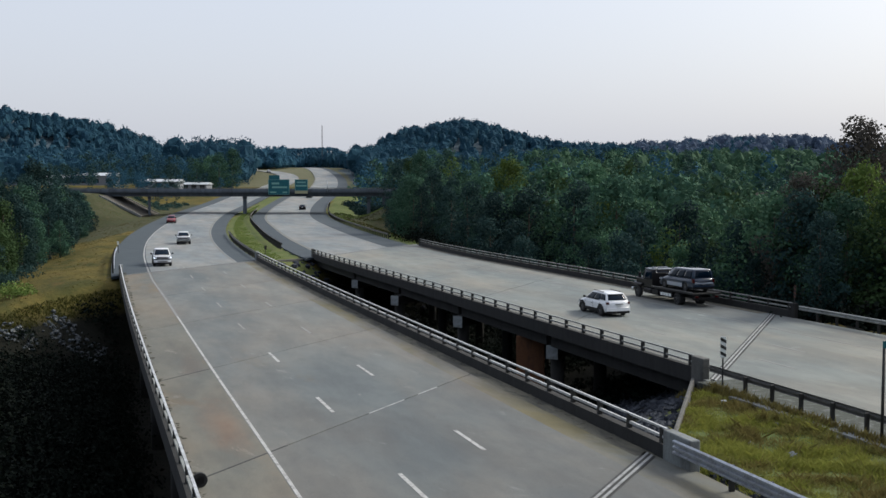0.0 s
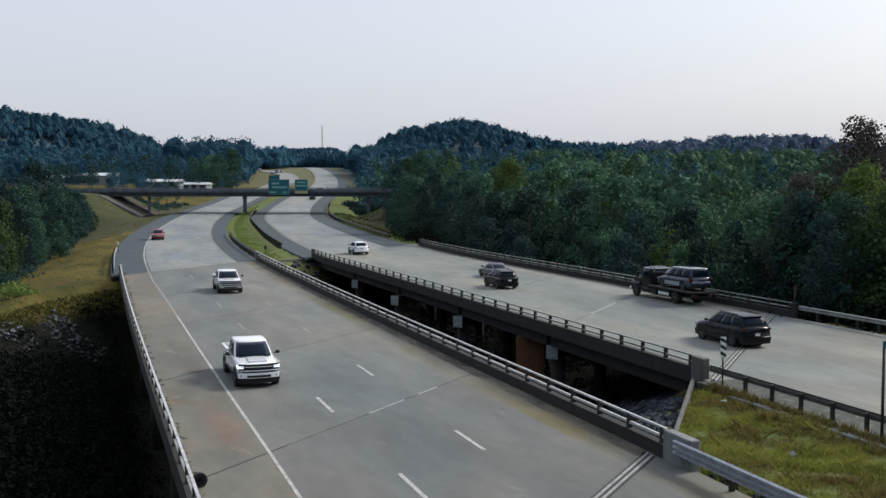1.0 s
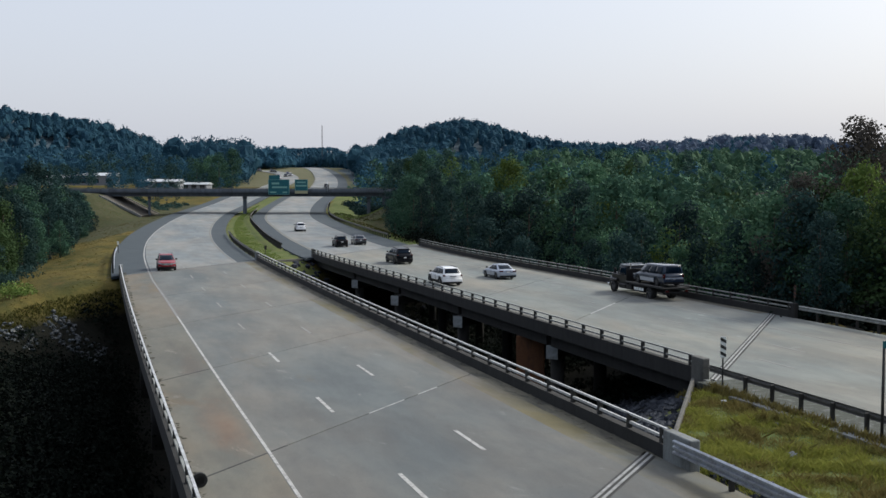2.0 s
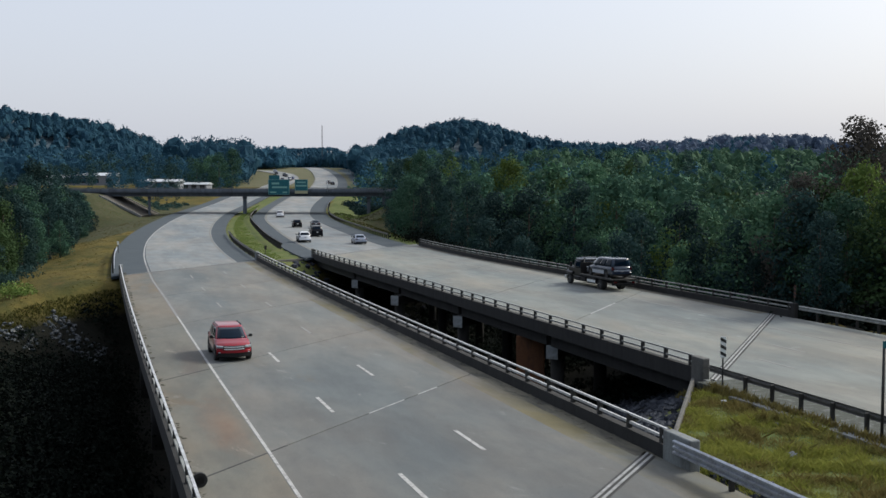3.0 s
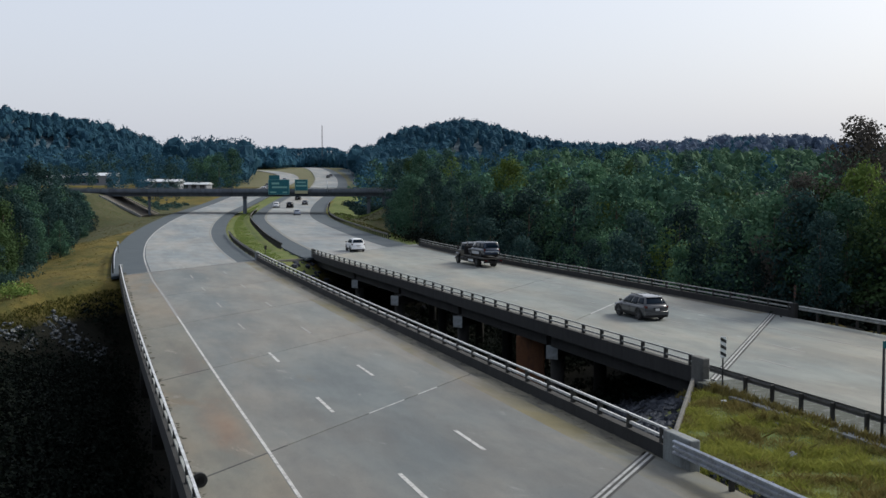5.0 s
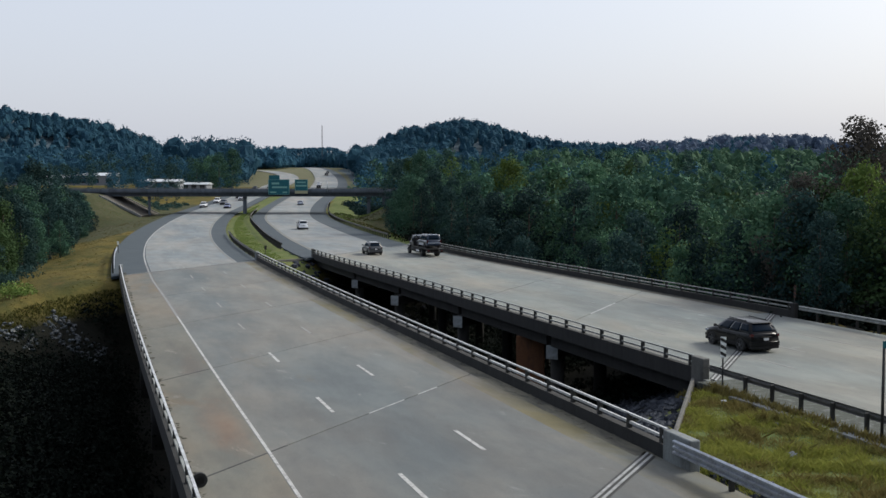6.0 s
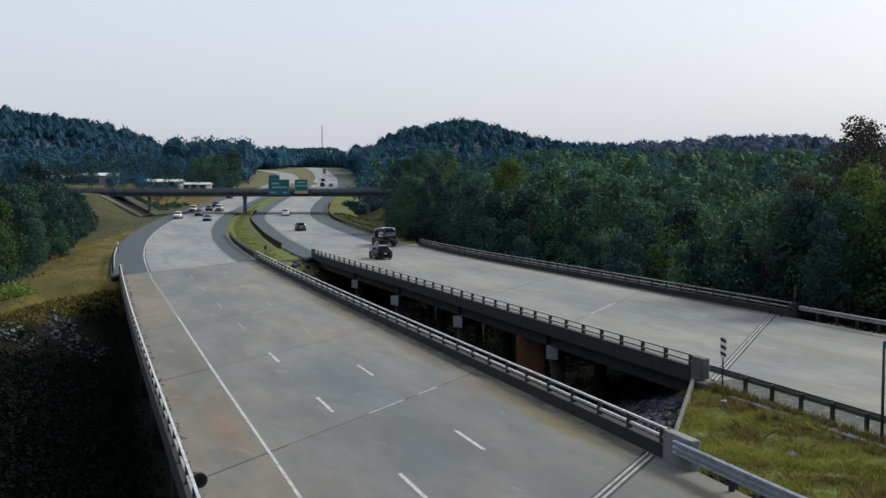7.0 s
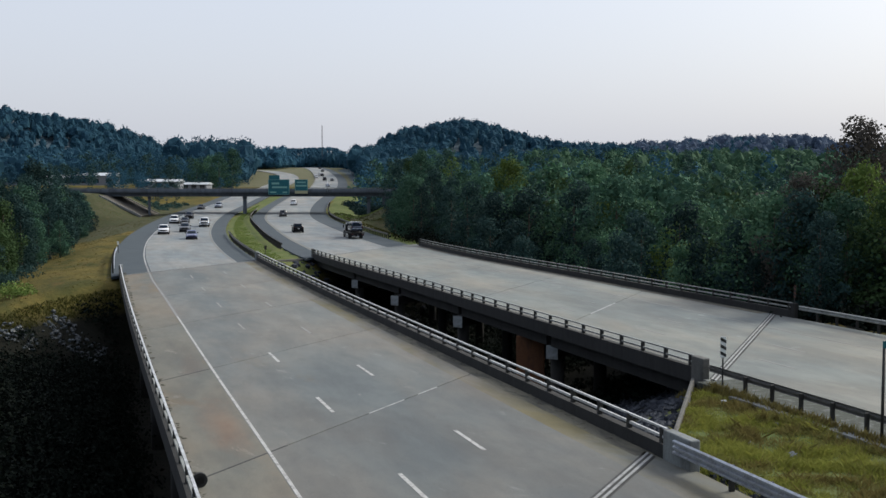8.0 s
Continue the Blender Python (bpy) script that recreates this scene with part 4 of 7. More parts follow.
            part("upright", box(bmesh.new(), px - 0.06, px + 0.06, 0.032, 0.15, z0, z1), M["galv"], s)
    sign("direction_sign", -43.2, 5.6, 5.95, 9.95, ((-0.9, 8.9, 2.0, 0.5), (0.2, 7.9, 4.0, 0.45), (-1.5, 6.6, 1.6, 0.35), (1.6, 6.6, 1.2, 0.3)), "large green direction sign hung on the overpass parapet", (-2.6, 0.2, 1.1))
    sign("direction_sign", -37.3, 3.4, 7.0, 9.95, ((0.0, 9.2, 2.4, 0.4), (0.0, 8.3, 2.8, 0.4)), "smaller green direction sign with a yellow strip below", None, True)
    lamp = thing("light_pole", "thin grey pole on the overpass", "pole", m=pose(-30.5, 280.45, 6.95))
    bm = bmesh.new()
    cyl(bm, 0.09, 0.07, (0, 0, 0), (0, 0, 2.6), 8)
    part("shaft", mesh_of("shaft", bm, M["galv"], True), None, lamp)
    part("head", box(bmesh.new(), -0.5, 0.1, -0.08, 0.08, 2.55, 2.68, 0.02), M["galv"], lamp)


build_overpass()


# ---- marker signs, posts, debris ----
def build_marker(x, y, z, wdt, hgt, top, label, stripes, mat, name="object_marker"):
    s = thing(name, label, "marker sign", group="object markers", m=pose(x, y, z))
    part("post", box(bmesh.new(), -0.03, 0.03, 0.014, 0.07, -0.4, top, 0.006), M["post"], s)
    part("panel", box(bmesh.new(), -wdt / 2, wdt / 2, -0.006, 0.012, top - hgt, top, 0.002), mat, s)
    if stripes:
        for k in range(3):
            bm = bmesh.new()
            z0 = top - hgt + hgt * (0.02 + k * 0.33)
            vs = [bm.verts.new(v) for v in ((-wdt / 2, -0.009, z0 + 0.14), (wdt / 2, -0.009, z0), (wdt / 2, -0.009, z0 + 0.15), (-wdt / 2, -0.009, min(z0 + 0.29, top)))]
            f = bm.faces.new(vs)
            r = bmesh.ops.extrude_face_region(bm, geom=[f])
            bmesh.ops.translate(bm, vec=(0, -0.002, 0), verts=[v for v in r["geom"] if isinstance(v, bmesh.types.BMVert)])
            part("stripe", bm, M["black"], s, "black slanted stripe")


zq = ground_z(12.66, 47.6)
build_marker(12.66, 47.6, zq, 0.26, 0.95, 2.24 - zq, "black and white striped marker at the bridge end", True, M["sign_white"])
zq = ground_z(23.9, 71.0)
build_marker(23.9, 71.8, zq, 0.16, 0.8, 2.2 - zq, "weathered rusty marker board with dark stripes behind the guardrail", True, M["marker_brown"])
zq = ground_z(-22.6, 135)
build_marker(-22.6, 135, zq, 0.3, 0.5, 1.15 - zq, "small dark marker on the grassy median", False, M["black"])
zq = ground_z(-43.3, 139.0)
build_marker(-42.6, 139.0, zq, 0.25, 0.5, 1.5 - zq, "small pale marker beside the outer shoulder", False, M["sign_white"])

zq = ground_z(15.74, 37.6)
mk = thing("marker_post", "dark steel post with a small teal marker behind the guardrail", "post", m=pose(15.74, 37.6, zq))
bm = bmesh.new()
cyl(bm, 0.06, 0.05, (0, 0, -0.4), (0, 0, 3.42 - zq), 10)
part("shaft", mesh_of("shaft", bm, M["post"], True), None, mk)
part("marker_plate", box(bmesh.new(), -0.08, 0.10, -0.075, -0.055, 3.3 - zq, 3.56 - zq, 0.004), M["green_sign"], mk, "small teal reflective plate")
deb = thing("scrap_tyre", "worn black scrap tyre leaning on the parapet", "tyre", m=pose(-7.35, 31.6, 0.0, 0, 0, 20))
bm = bmesh.new()
bmesh.ops.create_cone(bm, cap_ends=False, segments=24, radius1=0.225, radius2=0.225, depth=0.15, matrix=Matrix.Translation((0, 0, 0.225)) @ Matrix.Rotation(radians(90), 4, "X"))
bmesh.ops.create_cone(bm, cap_ends=False, segments=24, radius1=0.14, radius2=0.14, depth=0.15, matrix=Matrix.Translation((0, 0, 0.225)) @ Matrix.Rotation(radians(90), 4, "X"))
es = [e_ for e_ in bm.edges if e_.is_boundary]
bmesh.ops.bridge_loops(bm, edges=[e_ for e_ in es if e_.verts[0].co.y < 0])
bmesh.ops.bridge_loops(bm, edges=[e_ for e_ in es if e_.verts[0].co.y > 0])
M["tyre"] = surface("tyre_rubber", (0.018, 0.018, 0.018), (0.026, 0.026, 0.026), None, 4, 30, 0.85)
part("tyre_body", bm, M["tyre"], deb)


# ---- foliage ----
def quads_mesh(name, cen, size, rng, mat, up=0.0, aspect=1.0, normal=None):
    """Many small four-cornered leaves in one mesh."""
    n = len(cen)
    a = rng.normal(size=(n, 3))
    if normal is not None:
        a = a * 0.75 + normal
    a[:, 2] += up
    a /= np.linalg.norm(a, axis=1)[:, None] + 1e-9
    b = np.cross(a, rng.normal(size=(n, 3)))
    b /= np.linalg.norm(b, axis=1)[:, None] + 1e-9
    c = np.cross(a, b)
    sz = (size * rng.uniform(0.6, 1.4, n))[:, None]
    u, v = b * sz * 0.5, c * sz * 0.5 * aspect
    bend = a * sz * 0.18
    vs = np.stack([cen - u, cen - v * 0.9 + bend, cen + u, cen + v + bend], 1).reshape(-1, 3)
    me = bpy.data.meshes.new(name)
    me.vertices.add(n * 4)
    me.vertices.foreach_set("co", vs.astype(np.float32).ravel())
    me.loops.add(n * 4)
    me.loops.foreach_set("vertex_index", np.arange(n * 4, dtype=np.int32))
    me.polygons.add(n)
    me.polygons.foreach_set("loop_start", np.arange(0, n * 4, 4, dtype=np.int32))
    me.update(calc_edges=True)
    me.materials.append(mat)
    return me


def tree_points(rng, height, width, lobes, per, base=0.25, shape=0.0):
    """Leaf places on the skins of rounded lobes set about the limbs."""
    pts, nor, tips = [], [], []
    for k in range(lobes):
        f = (k + rng.uniform(0, 1)) / lobes
        z = height * (base + (0.97 - base) * f)
        env = math.sin(math.pi * min(1.0, 0.16 + 0.80 * f ** (1.0 + shape))) ** 0.7
        r = width * rng.uniform(0.12, 0.23) * (0.65 + 0.5 * env)
        rr = max(0.0, width * 0.5 * env - r * 0.6) * rng.uniform(0.45, 1.2)
        th = rng.uniform(0, 2 * math.pi)
        c = np.array([rr * math.cos(th), rr * math.sin(th), z])
        q = rng.normal(size=(per, 3))
        q /= np.linalg.norm(q, axis=1)[:, None]
        d = q * (r * (1 - 0.35 * rng.uniform(0, 1, per) ** 2))[:, None] * np.array([1.1, 1.1, 0.8])
        pts.append(c + d + rng.normal(0, 0.10, (per, 3)))
        nor.append(q * 1.5)
        tips.append(c)
    return np.concatenate(pts), np.concatenate(nor), tips


def build_tree(name, height, width, mat, seed, label, clumps=28, per=120, leaf=0.46, base=0.10, shape=0.0):
    rng = np.random.default_rng(seed)
    t = thing(name, label, "tree", group="trees")
    pts, nor, tips = tree_points(rng, height, width, clumps, per, base, shape)
    bm = bmesh.new()
    r0 = 0.02 * height
    lean = rng.normal(0, 0.02, 2) * height
    knots = [Vector((lean[0] * f, lean[1] * f, height * 0.86 * f)) for f in (-0.06, 0.1, 0.3, 0.5, 0.75, 1.0)]
    for i in range(5):
        f0, f1 = (0, 0.1, 0.3, 0.5, 0.75, 1.0)[i], (0, 0.1, 0.3, 0.5, 0.75, 1.0)[i + 1]
        cyl(bm, r0 * (1.25 if i == 0 else 1 - 0.85 * f0), r0 * (1 - 0.85 * f1), knots[i], knots[i + 1], 8)
    for c in tips[::3]:
        z = max(height * 0.14, c[2] - rng.uniform(0.25, 0.4) * height * 0.5)
        f = min(0.95, z / (height * 0.86))
        cyl(bm, r0 * 0.35 * (1.1 - f), r0 * 0.08, (lean[0] * f, lean[1] * f, z), tuple(c), 5)
    part("trunk", bm, M["bark"], t)
    part("crown", quads_mesh("crown", pts, leaf, rng, mat, 0.15, 0.8, nor), None, t)
    return t


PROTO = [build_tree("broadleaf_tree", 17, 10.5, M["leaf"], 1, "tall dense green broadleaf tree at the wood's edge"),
         build_tree("broadleaf_tree", 19, 9.5, M["leaf_deep"], 2, "tall dark green broadleaf tree, shade put into its leaves", 30),
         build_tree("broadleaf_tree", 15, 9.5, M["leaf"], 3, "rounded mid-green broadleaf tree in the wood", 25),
         build_tree("broadleaf_tree", 14, 9.0, M["leaf_light"], 4, "light yellow-green broadleaf tree, the caught light put into its leaves", 26, 176, 0.33),
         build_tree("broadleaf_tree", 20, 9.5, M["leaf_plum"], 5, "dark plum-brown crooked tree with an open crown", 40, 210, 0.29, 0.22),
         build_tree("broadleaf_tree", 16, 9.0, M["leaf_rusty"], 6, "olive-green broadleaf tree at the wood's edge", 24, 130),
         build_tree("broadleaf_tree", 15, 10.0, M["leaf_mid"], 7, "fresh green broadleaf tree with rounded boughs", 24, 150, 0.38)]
PROTO_USED = set()


def plant(kind, x, y, scale, turn, sink=0.25, squash=1.0):
    z = ground_z(x, y) - sink
    m = pose(x, y, z, 0, 0, turn) @ Matrix.Diagonal((scale, scale, scale * squash, 1))
    src = PROTO[kind]
    if kind not in PROTO_USED:
        PROTO_USED.add(kind)
        src.matrix_basis = m
        return src
    loc, rot, _ = m.decompose()
    ob = copy_thing(src, Matrix.LocRotScale(loc, rot, None))
    ob.scale = (scale, scale, scale * squash)
    return ob


BACK = []       # lower trees beyond the overpass
DEEP = []       # trees behind others: (x, y, height)


def deep_woods(name, label, spots, mats, per):
    """Trees that only show between and above those in front of them, joined by the hue of their leaves."""
    rng = np.random.default_rng(36)
    pick = rng.integers(0, len(mats), len(spots))
    for k, mat in enumerate(mats):
        cs, ns, sz = [], [], []
        for x, y, h in (t for t, g in zip(spots, pick) if g == k):
            p, q, _ = tree_points(rng, h, h * rng.uniform(0.5, 0.7), 16, per, 0.12)
            cs.append(p + np.array([x, y, ground_z(x, y)]))
            ns.append(q)
            sz.append(np.full(len(p), 0.0425 * h if per > 30 else 0.055 * h if per > 20 else 0.08 * h))
        me = quads_mesh(name, np.concatenate(cs), np.concatenate(sz), rng, M[mat], 0.15, 0.8, np.concatenate(ns))
        tagged(new(name, me), label, "woods", kind="stuff")


def plant_woods():
    rng = random.Random(21)
    # the wood behind the departing carriageway's outer railing
    for s in np.arange(545, 800, 5.6):
        s = float(s)
        for row in range(4 if s < 740 else 3):
            off = 24.5 + row * 7.5 + rng.uniform(-2.6, 2.6)
            if s > 690:
                off += (s - 690) * 0.055
            p = R.at(s + rng.uniform(-2, 2), off)
            if p.y < 60 or p.x < -30 and p.y > 275 or 214 < p.y < 284 and p.x < 3.5 - 0.062 * p.y:
                continue
            # dark kinds in front, lighter behind: shaded feet and lit tops by leaf colour
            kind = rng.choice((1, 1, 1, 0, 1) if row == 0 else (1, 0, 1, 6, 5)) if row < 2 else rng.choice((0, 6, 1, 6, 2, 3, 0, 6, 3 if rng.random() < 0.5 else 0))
            # farther along, lighter kinds stand in for haze
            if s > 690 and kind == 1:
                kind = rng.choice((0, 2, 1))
            tall = (0.60, 0.76, 0.88, 0.97)[row] + rng.uniform(-0.14, 0.14)
            if s < 640:
                tall *= 0.84
            if s > 735:
                tall *= 0.74
            if row < 2 or kind == 3 and row == 2:
                plant(kind, p.x, p.y, tall * 1.05, rng.uniform(0, 360), 0.3, rng.uniform(0.92, 1.12))
            else:
                DEEP.append((p.x, p.y, tall * 17))
    for s in np.arange(545, 745, 7.5):
        for off in (56, 64, 73, 83, 95):
            p = R.at(float(s) + rng.uniform(-3, 3), off + rng.uniform(-3, 3))
            if p.y > 55:
                DEEP.append((p.x, p.y, rng.uniform(14, 18.5)))
    # the tall dark trees and the light one nearest the camera
    for x, y, k, sc in ((34.9, 90, 4, 0.985), (41.0, 93, 4, 0.96), (28.9, 86, 4, 0.70), (37.5, 99, 5, 0.9), (38.2, 85, 6, 0.86), (30.8, 81, 6, 0.76), (35.2, 80, 6, 0.84), (29.2, 77, 0, 0.58), (31.6, 75, 5, 0.68), (34.2, 73, 6, 0.66), (26.4, 74, 1, 0.42), (28.4, 94, 6, 0.90), (27.2, 87, 6, 0.84), (23.0, 99, 6, 0.74), (30.5, 85, 5, 0.80), (33, 100, 0, 0.85),
                        (28.5, 120, 6, 1.0), (18.0, 150, 6, 1.03), (12.0, 196, 3, 1.32), (33.5, 113, 6, 1.0), (22.5, 136, 0, 1.06), (3.0, 205, 6, 1.0), (20.0, 165, 6, 1.05), (25.0, 108, 3, 0.80)):
        plant(k, x, y, sc, rng.uniform(0, 360))
    plant(3, 32.6, 82.2, 0.72, 40, 0.25, 1.45)
    plant(1, 33.6, 78.5, 0.52, 150)
    # the trees on the outer bank of the oncoming carriageway
    for s in np.arange(630, 790, 6.0):
        for row in range(4):
            p = L.at(float(s) + rng.uniform(-2, 2), -17.0 - row * 6 + rng.uniform(-1.5, 1.5) - max(0, 645 - s) * 0.1 - max(0, s - 740) * 0.15)
            if p.y > 262:
                continue
            kind = rng.choice((5, 1, 5, 5, 1) if s < 664 else (1, 1, 5, 0, 1)) if row < 2 else rng.choice((0, 2, 1))
            size = (rng.uniform(0.60, 0.86) + 0.03 * row) * (0.8 if s < 690 else 0.95) - max(0.0, float(s) - 690) * 0.0028
            if row < 2:
                plant(kind, p.x, p.y, size, rng.uniform(0, 360))
            else:
                DEEP.append((p.x, p.y, size * 16))
    # a lower fringe where the wood meets the tan bank
    for s in np.arange(632, 775, 3.6):
        edge = float(np.interp(s, (632, 647, 662, 672, 700, 772), (-17.5, -15.4, -13.2, -11.4, -12.6, -17.4)))
        p = L.at(float(s) + rng.uniform(-1, 1), edge - rng.uniform(-0.4, 2.2))
        plant(rng.choice((5, 5, 1, 1, 5) if s < 664 else (1, 1, 5, 1, 0)), p.x, p.y, rng.uniform(0.26, 0.46) * (1.1 if s < 690 else 0.9), rng.uniform(0, 360))
    for k in range(80):
        x, y = rng.uniform(-175, -88), rng.uniform(335, 388)
        BACK.append((x, y, rng.uniform(4.5, 8.5)))
    for k in range(110):
        y = rng.uniform(400, 520)
        x = float(L.x_at_y(y)) - 9 - rng.uniform(0, 70)
        BACK.append((x, y, rng.uniform(8, 14) if y > 430 else rng.uniform(5, 8)))
    for k in range(60):
        y = rng.uniform(440, 640)
        x = float(R.x_at_y(y)) + 21 + rng.uniform(0, 30)
        BACK.append((x, y, rng.uniform(8, 13)))
    for x, y, k, sc in ((-89, 424, 2, 1.0), (-94, 432, 6, 0.95), (-86.5, 436, 0, 1.0), (-99, 428, 2, 0.8)):
        plant(k, x, y, sc, rng.uniform(0, 360))
    # scattered trees round the overpass
    for x, y, k, sc in ((-11.2, 243, 2, 0.22), (-100, 246, 0, 0.55), (-108, 258, 2, 0.6), (-118, 262, 1, 0.62), (-107, 236, 0, 0.55)):
        plant(k, x, y, sc, rng.uniform(0, 360))


plant_woods()
# lighter leaf hues stand in for the sunlit tops of the wood
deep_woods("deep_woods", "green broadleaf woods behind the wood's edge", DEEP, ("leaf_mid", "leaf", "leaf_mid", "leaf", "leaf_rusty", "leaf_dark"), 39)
# bluish far-forest leaves mixed in for the haze round the buildings
deep_woods("roadside_woods", "dark green trees round the buildings beyond the overpass", BACK, ("hazed_needle", "leaf_deep", "hazed_needle"), 24)


def slope_paving():
    """Paved slope with pale kerbs under the overpass's end."""
    o = thing("slope_paving", "grey paved slope with pale kerbs under the overpass", "embankment", kind="structure")
    a, b = Vector((-78.0, 0, 0.55)), Vector((-88.6, 0, 5.8))
    d = b - a
    m = Matrix.Translation(a) @ Matrix.Rotation(math.atan2(d.z, -d.x), 4, "Y") @ Matrix.Rotation(math.pi, 4, "Z")
    part("paving", box(bmesh.new(), 0, d.length, -291.5, -274.2, -0.4, 0.0, 0.02), M["paving"], o, m=m)
    for y in (273.9, 291.8):
        part("kerb", box(bmesh.new(), -0.2, d.length, -y - 0.16, -y + 0.16, -0.4, 0.2, 0.03), M["block"], o, "pale concrete kerb", m=m)


M["paving"] = surface("grimy_slope_paving", (0.075, 0.068, 0.058), (0.055, 0.051, 0.045), (0.10, 0.085, 0.06), 0.4, 5, 0.92)
slope_paving()


def far_forest(name, label, boxes, seed, mat, leaf=1.0, per=38, anywhere=False):
    """Woods on the hills, too far to be told apart tree by tree: rough crowns with leaf clumps on them."""
    rng = np.random.default_rng(seed)
    bm0 = bmesh.new()
    bmesh.ops.create_icosphere(bm0, subdivisions=2, radius=1.0)
    v0 = np.array([v.co[:] for v in bm0.verts])
    f0 = np.array([[v.index for v in f.verts] for f in bm0.faces if max(v.co.z for v in f.verts) > -0.45])
    bm0.free()
    V, Fc, n0 = [], [], 0
    for x0, x1, y0, y1, n, h0, h1 in boxes:
        xs, ys = rng.uniform(x0, x1, n), rng.uniform(y0, y1, n)
        zs = terrain(xs, ys)
        dl = (xs - L.x_at_y(np.clip(ys, -400, 740)))
        dr = (xs - R.x_at_y(np.clip(ys, -400, 930)))
        ok = ((dl < -13) & (ys < 745)) | ((ys > 762) & (dr < -60) & (xs < -240)) | (dr > 24) | (ys > 960) | ((ys > 800) & (dr < -60))
        ok = ok | anywhere
        for x, y, z in zip(xs[ok], ys[ok], zs[ok]):
            h = rng.uniform(h0, h1)
            pine = rng.random() < 0.2
            r = h * (0.20 if pine else rng.uniform(0.30, 0.40))
            k = v0 * (0.92 + rng.uniform(-0.30, 0.16, (len(v0), 1)))
            if pine:
                k[:, :2] *= (1.0 - 0.75 * np.clip(k[:, 2:3], -0.4, 1.0))
            k = k * np.array([r, r, h * 0.5]) + np.array([x, y, z + h * 0.52])
            V.append(k)
            Fc.append(f0 + n0)
            n0 += len(v0)
            q = rng.normal(size=(per, 3))
            q /= np.linalg.norm(q, axis=1)[:, None]
            q[:, 2] = np.abs(q[:, 2])
            c = q * np.array([r, r, h * 0.5]) * rng.uniform(0.85, 1.12, (per, 1)) + np.array([x, y, z + h * 0.52])
            t = rng.normal(size=(per, 3, 3)) * (leaf * h / 13 * 0.55)
            V.append((c[:, None, :] + t).reshape(-1, 3))
            Fc.append(n0 + np.arange(per * 3).reshape(-1, 3))
            n0 += per * 3
    vs, fs = np.concatenate(V), np.concatenate(Fc)
    me = bpy.data.meshes.new(name)
    me.vertices.add(len(vs))
    me.vertices.foreach_set("co", vs.astype(np.float32).ravel())
    me.loops.add(len(fs) * 3)
    me.loops.foreach_set("vertex_index", fs.astype(np.int32).ravel())
    me.polygons.add(len(fs))
    me.polygons.foreach_set("loop_start", np.arange(0, len(fs) * 3, 3, dtype=np.int32))
    me.polygons.foreach_set("use_smooth", [False] * len(fs))
    me.update(calc_edges=True)
    me.materials.append(mat)
    tagged(new(name, me), label, "forest", kind="stuff")


far_forest("hill_forest", "dark forest covering the hills, distance haze put into its blue-green", ((-480, -110, 520, 960, 2300, 8, 12.5), (-420, -170, 440, 530, 300, 9, 13), (-330, -150, 860, 1120, 420, 11, 16), (-120, 260, 480, 930, 2300, 8.5, 13), (0, 36, 806, 872, 26, 9, 12), (-316, -288, 848, 884, 16, 9, 12)), 31, M["hazed_needle"])
# paler, bluer leaves carry the haze over this hill
far_forest("bluish_hill_forest", "bluish forest on the hill behind the tall trees, paler for painted haze", ((150, 460, 640, 960, 900, 10, 15),), 89, M["hazed_needle_pale"])
# leaves lightened for the hazy look of the valley
far_forest("valley_forest", "green woods filling the valley behind the wood's edge", ((40, 420, 330, 640, 1500, 9, 13),), 38, M["leaf_mid"])

far_forest("pine_stand", "tall dark pines standing above the hill forest", ((-158, -112, 590, 680, 34, 17, 22), (-125, -98, 540, 640, 26, 16, 20), (-54, -36, 560, 650, 30, 14, 18), (-38, -8, 570, 680, 60, 12.5, 16.5)), 39, M["hazed_needle"], 0.62, 110)
far_forest("curve_copse", "dark copse on the rise past the road's far bend", ((-165, -116, 756, 850, 260, 7, 10), (-152, -122, 778, 838, 46, 13, 17), (-240, -50, 955, 1040, 420, 8, 11)), 40, M["hazed_needle"], anywhere=True)


def mid_spots():
    rng = random.Random(37)
    out = []
    for x0, x1, y0, y1, n, h0, h1 in ((-40, 120, 300, 480, 420, 8, 13), (-240, -125, 520, 640, 130, 8, 12), (-300, -125, 455, 520, 60, 6, 10)):
        for k in range(n):
            x, y = rng.uniform(x0, x1), rng.uniform(y0, y1)
            if x < float(L.x_at_y(min(y, 740))) - 13 or x > float(R.x_at_y(y)) + 24:
                out.append((x, y, rng.uniform(h0, h1)))
    return out


# bluish far-forest leaves mixed in for haze
deep_woods("mid_woods", "green mixed woods beyond the overpass", mid_spots(), ("leaf", "hazed_needle", "leaf_dark"), 11)
# unseen trees added behind the camera to darken reflections and facing sides
far_forest("rear_woods", "unseen woods added behind the viewpoint to dim light and reflections", ((-190, -20, -130, 10, 260, 20, 27), (-60, 170, -330, -190, 260, 20, 28), (52, 190, -110, 60, 260, 18, 25)), 34, M["leaf"], 1.0, 16)
far_forest("ridge_forest", "distant wooded ridge on the skyline, haze put into its colour", ((-560, -160, 2600, 3260, 1400, 10, 14),), 33, M["hazed_needle"], 1.0, 8)


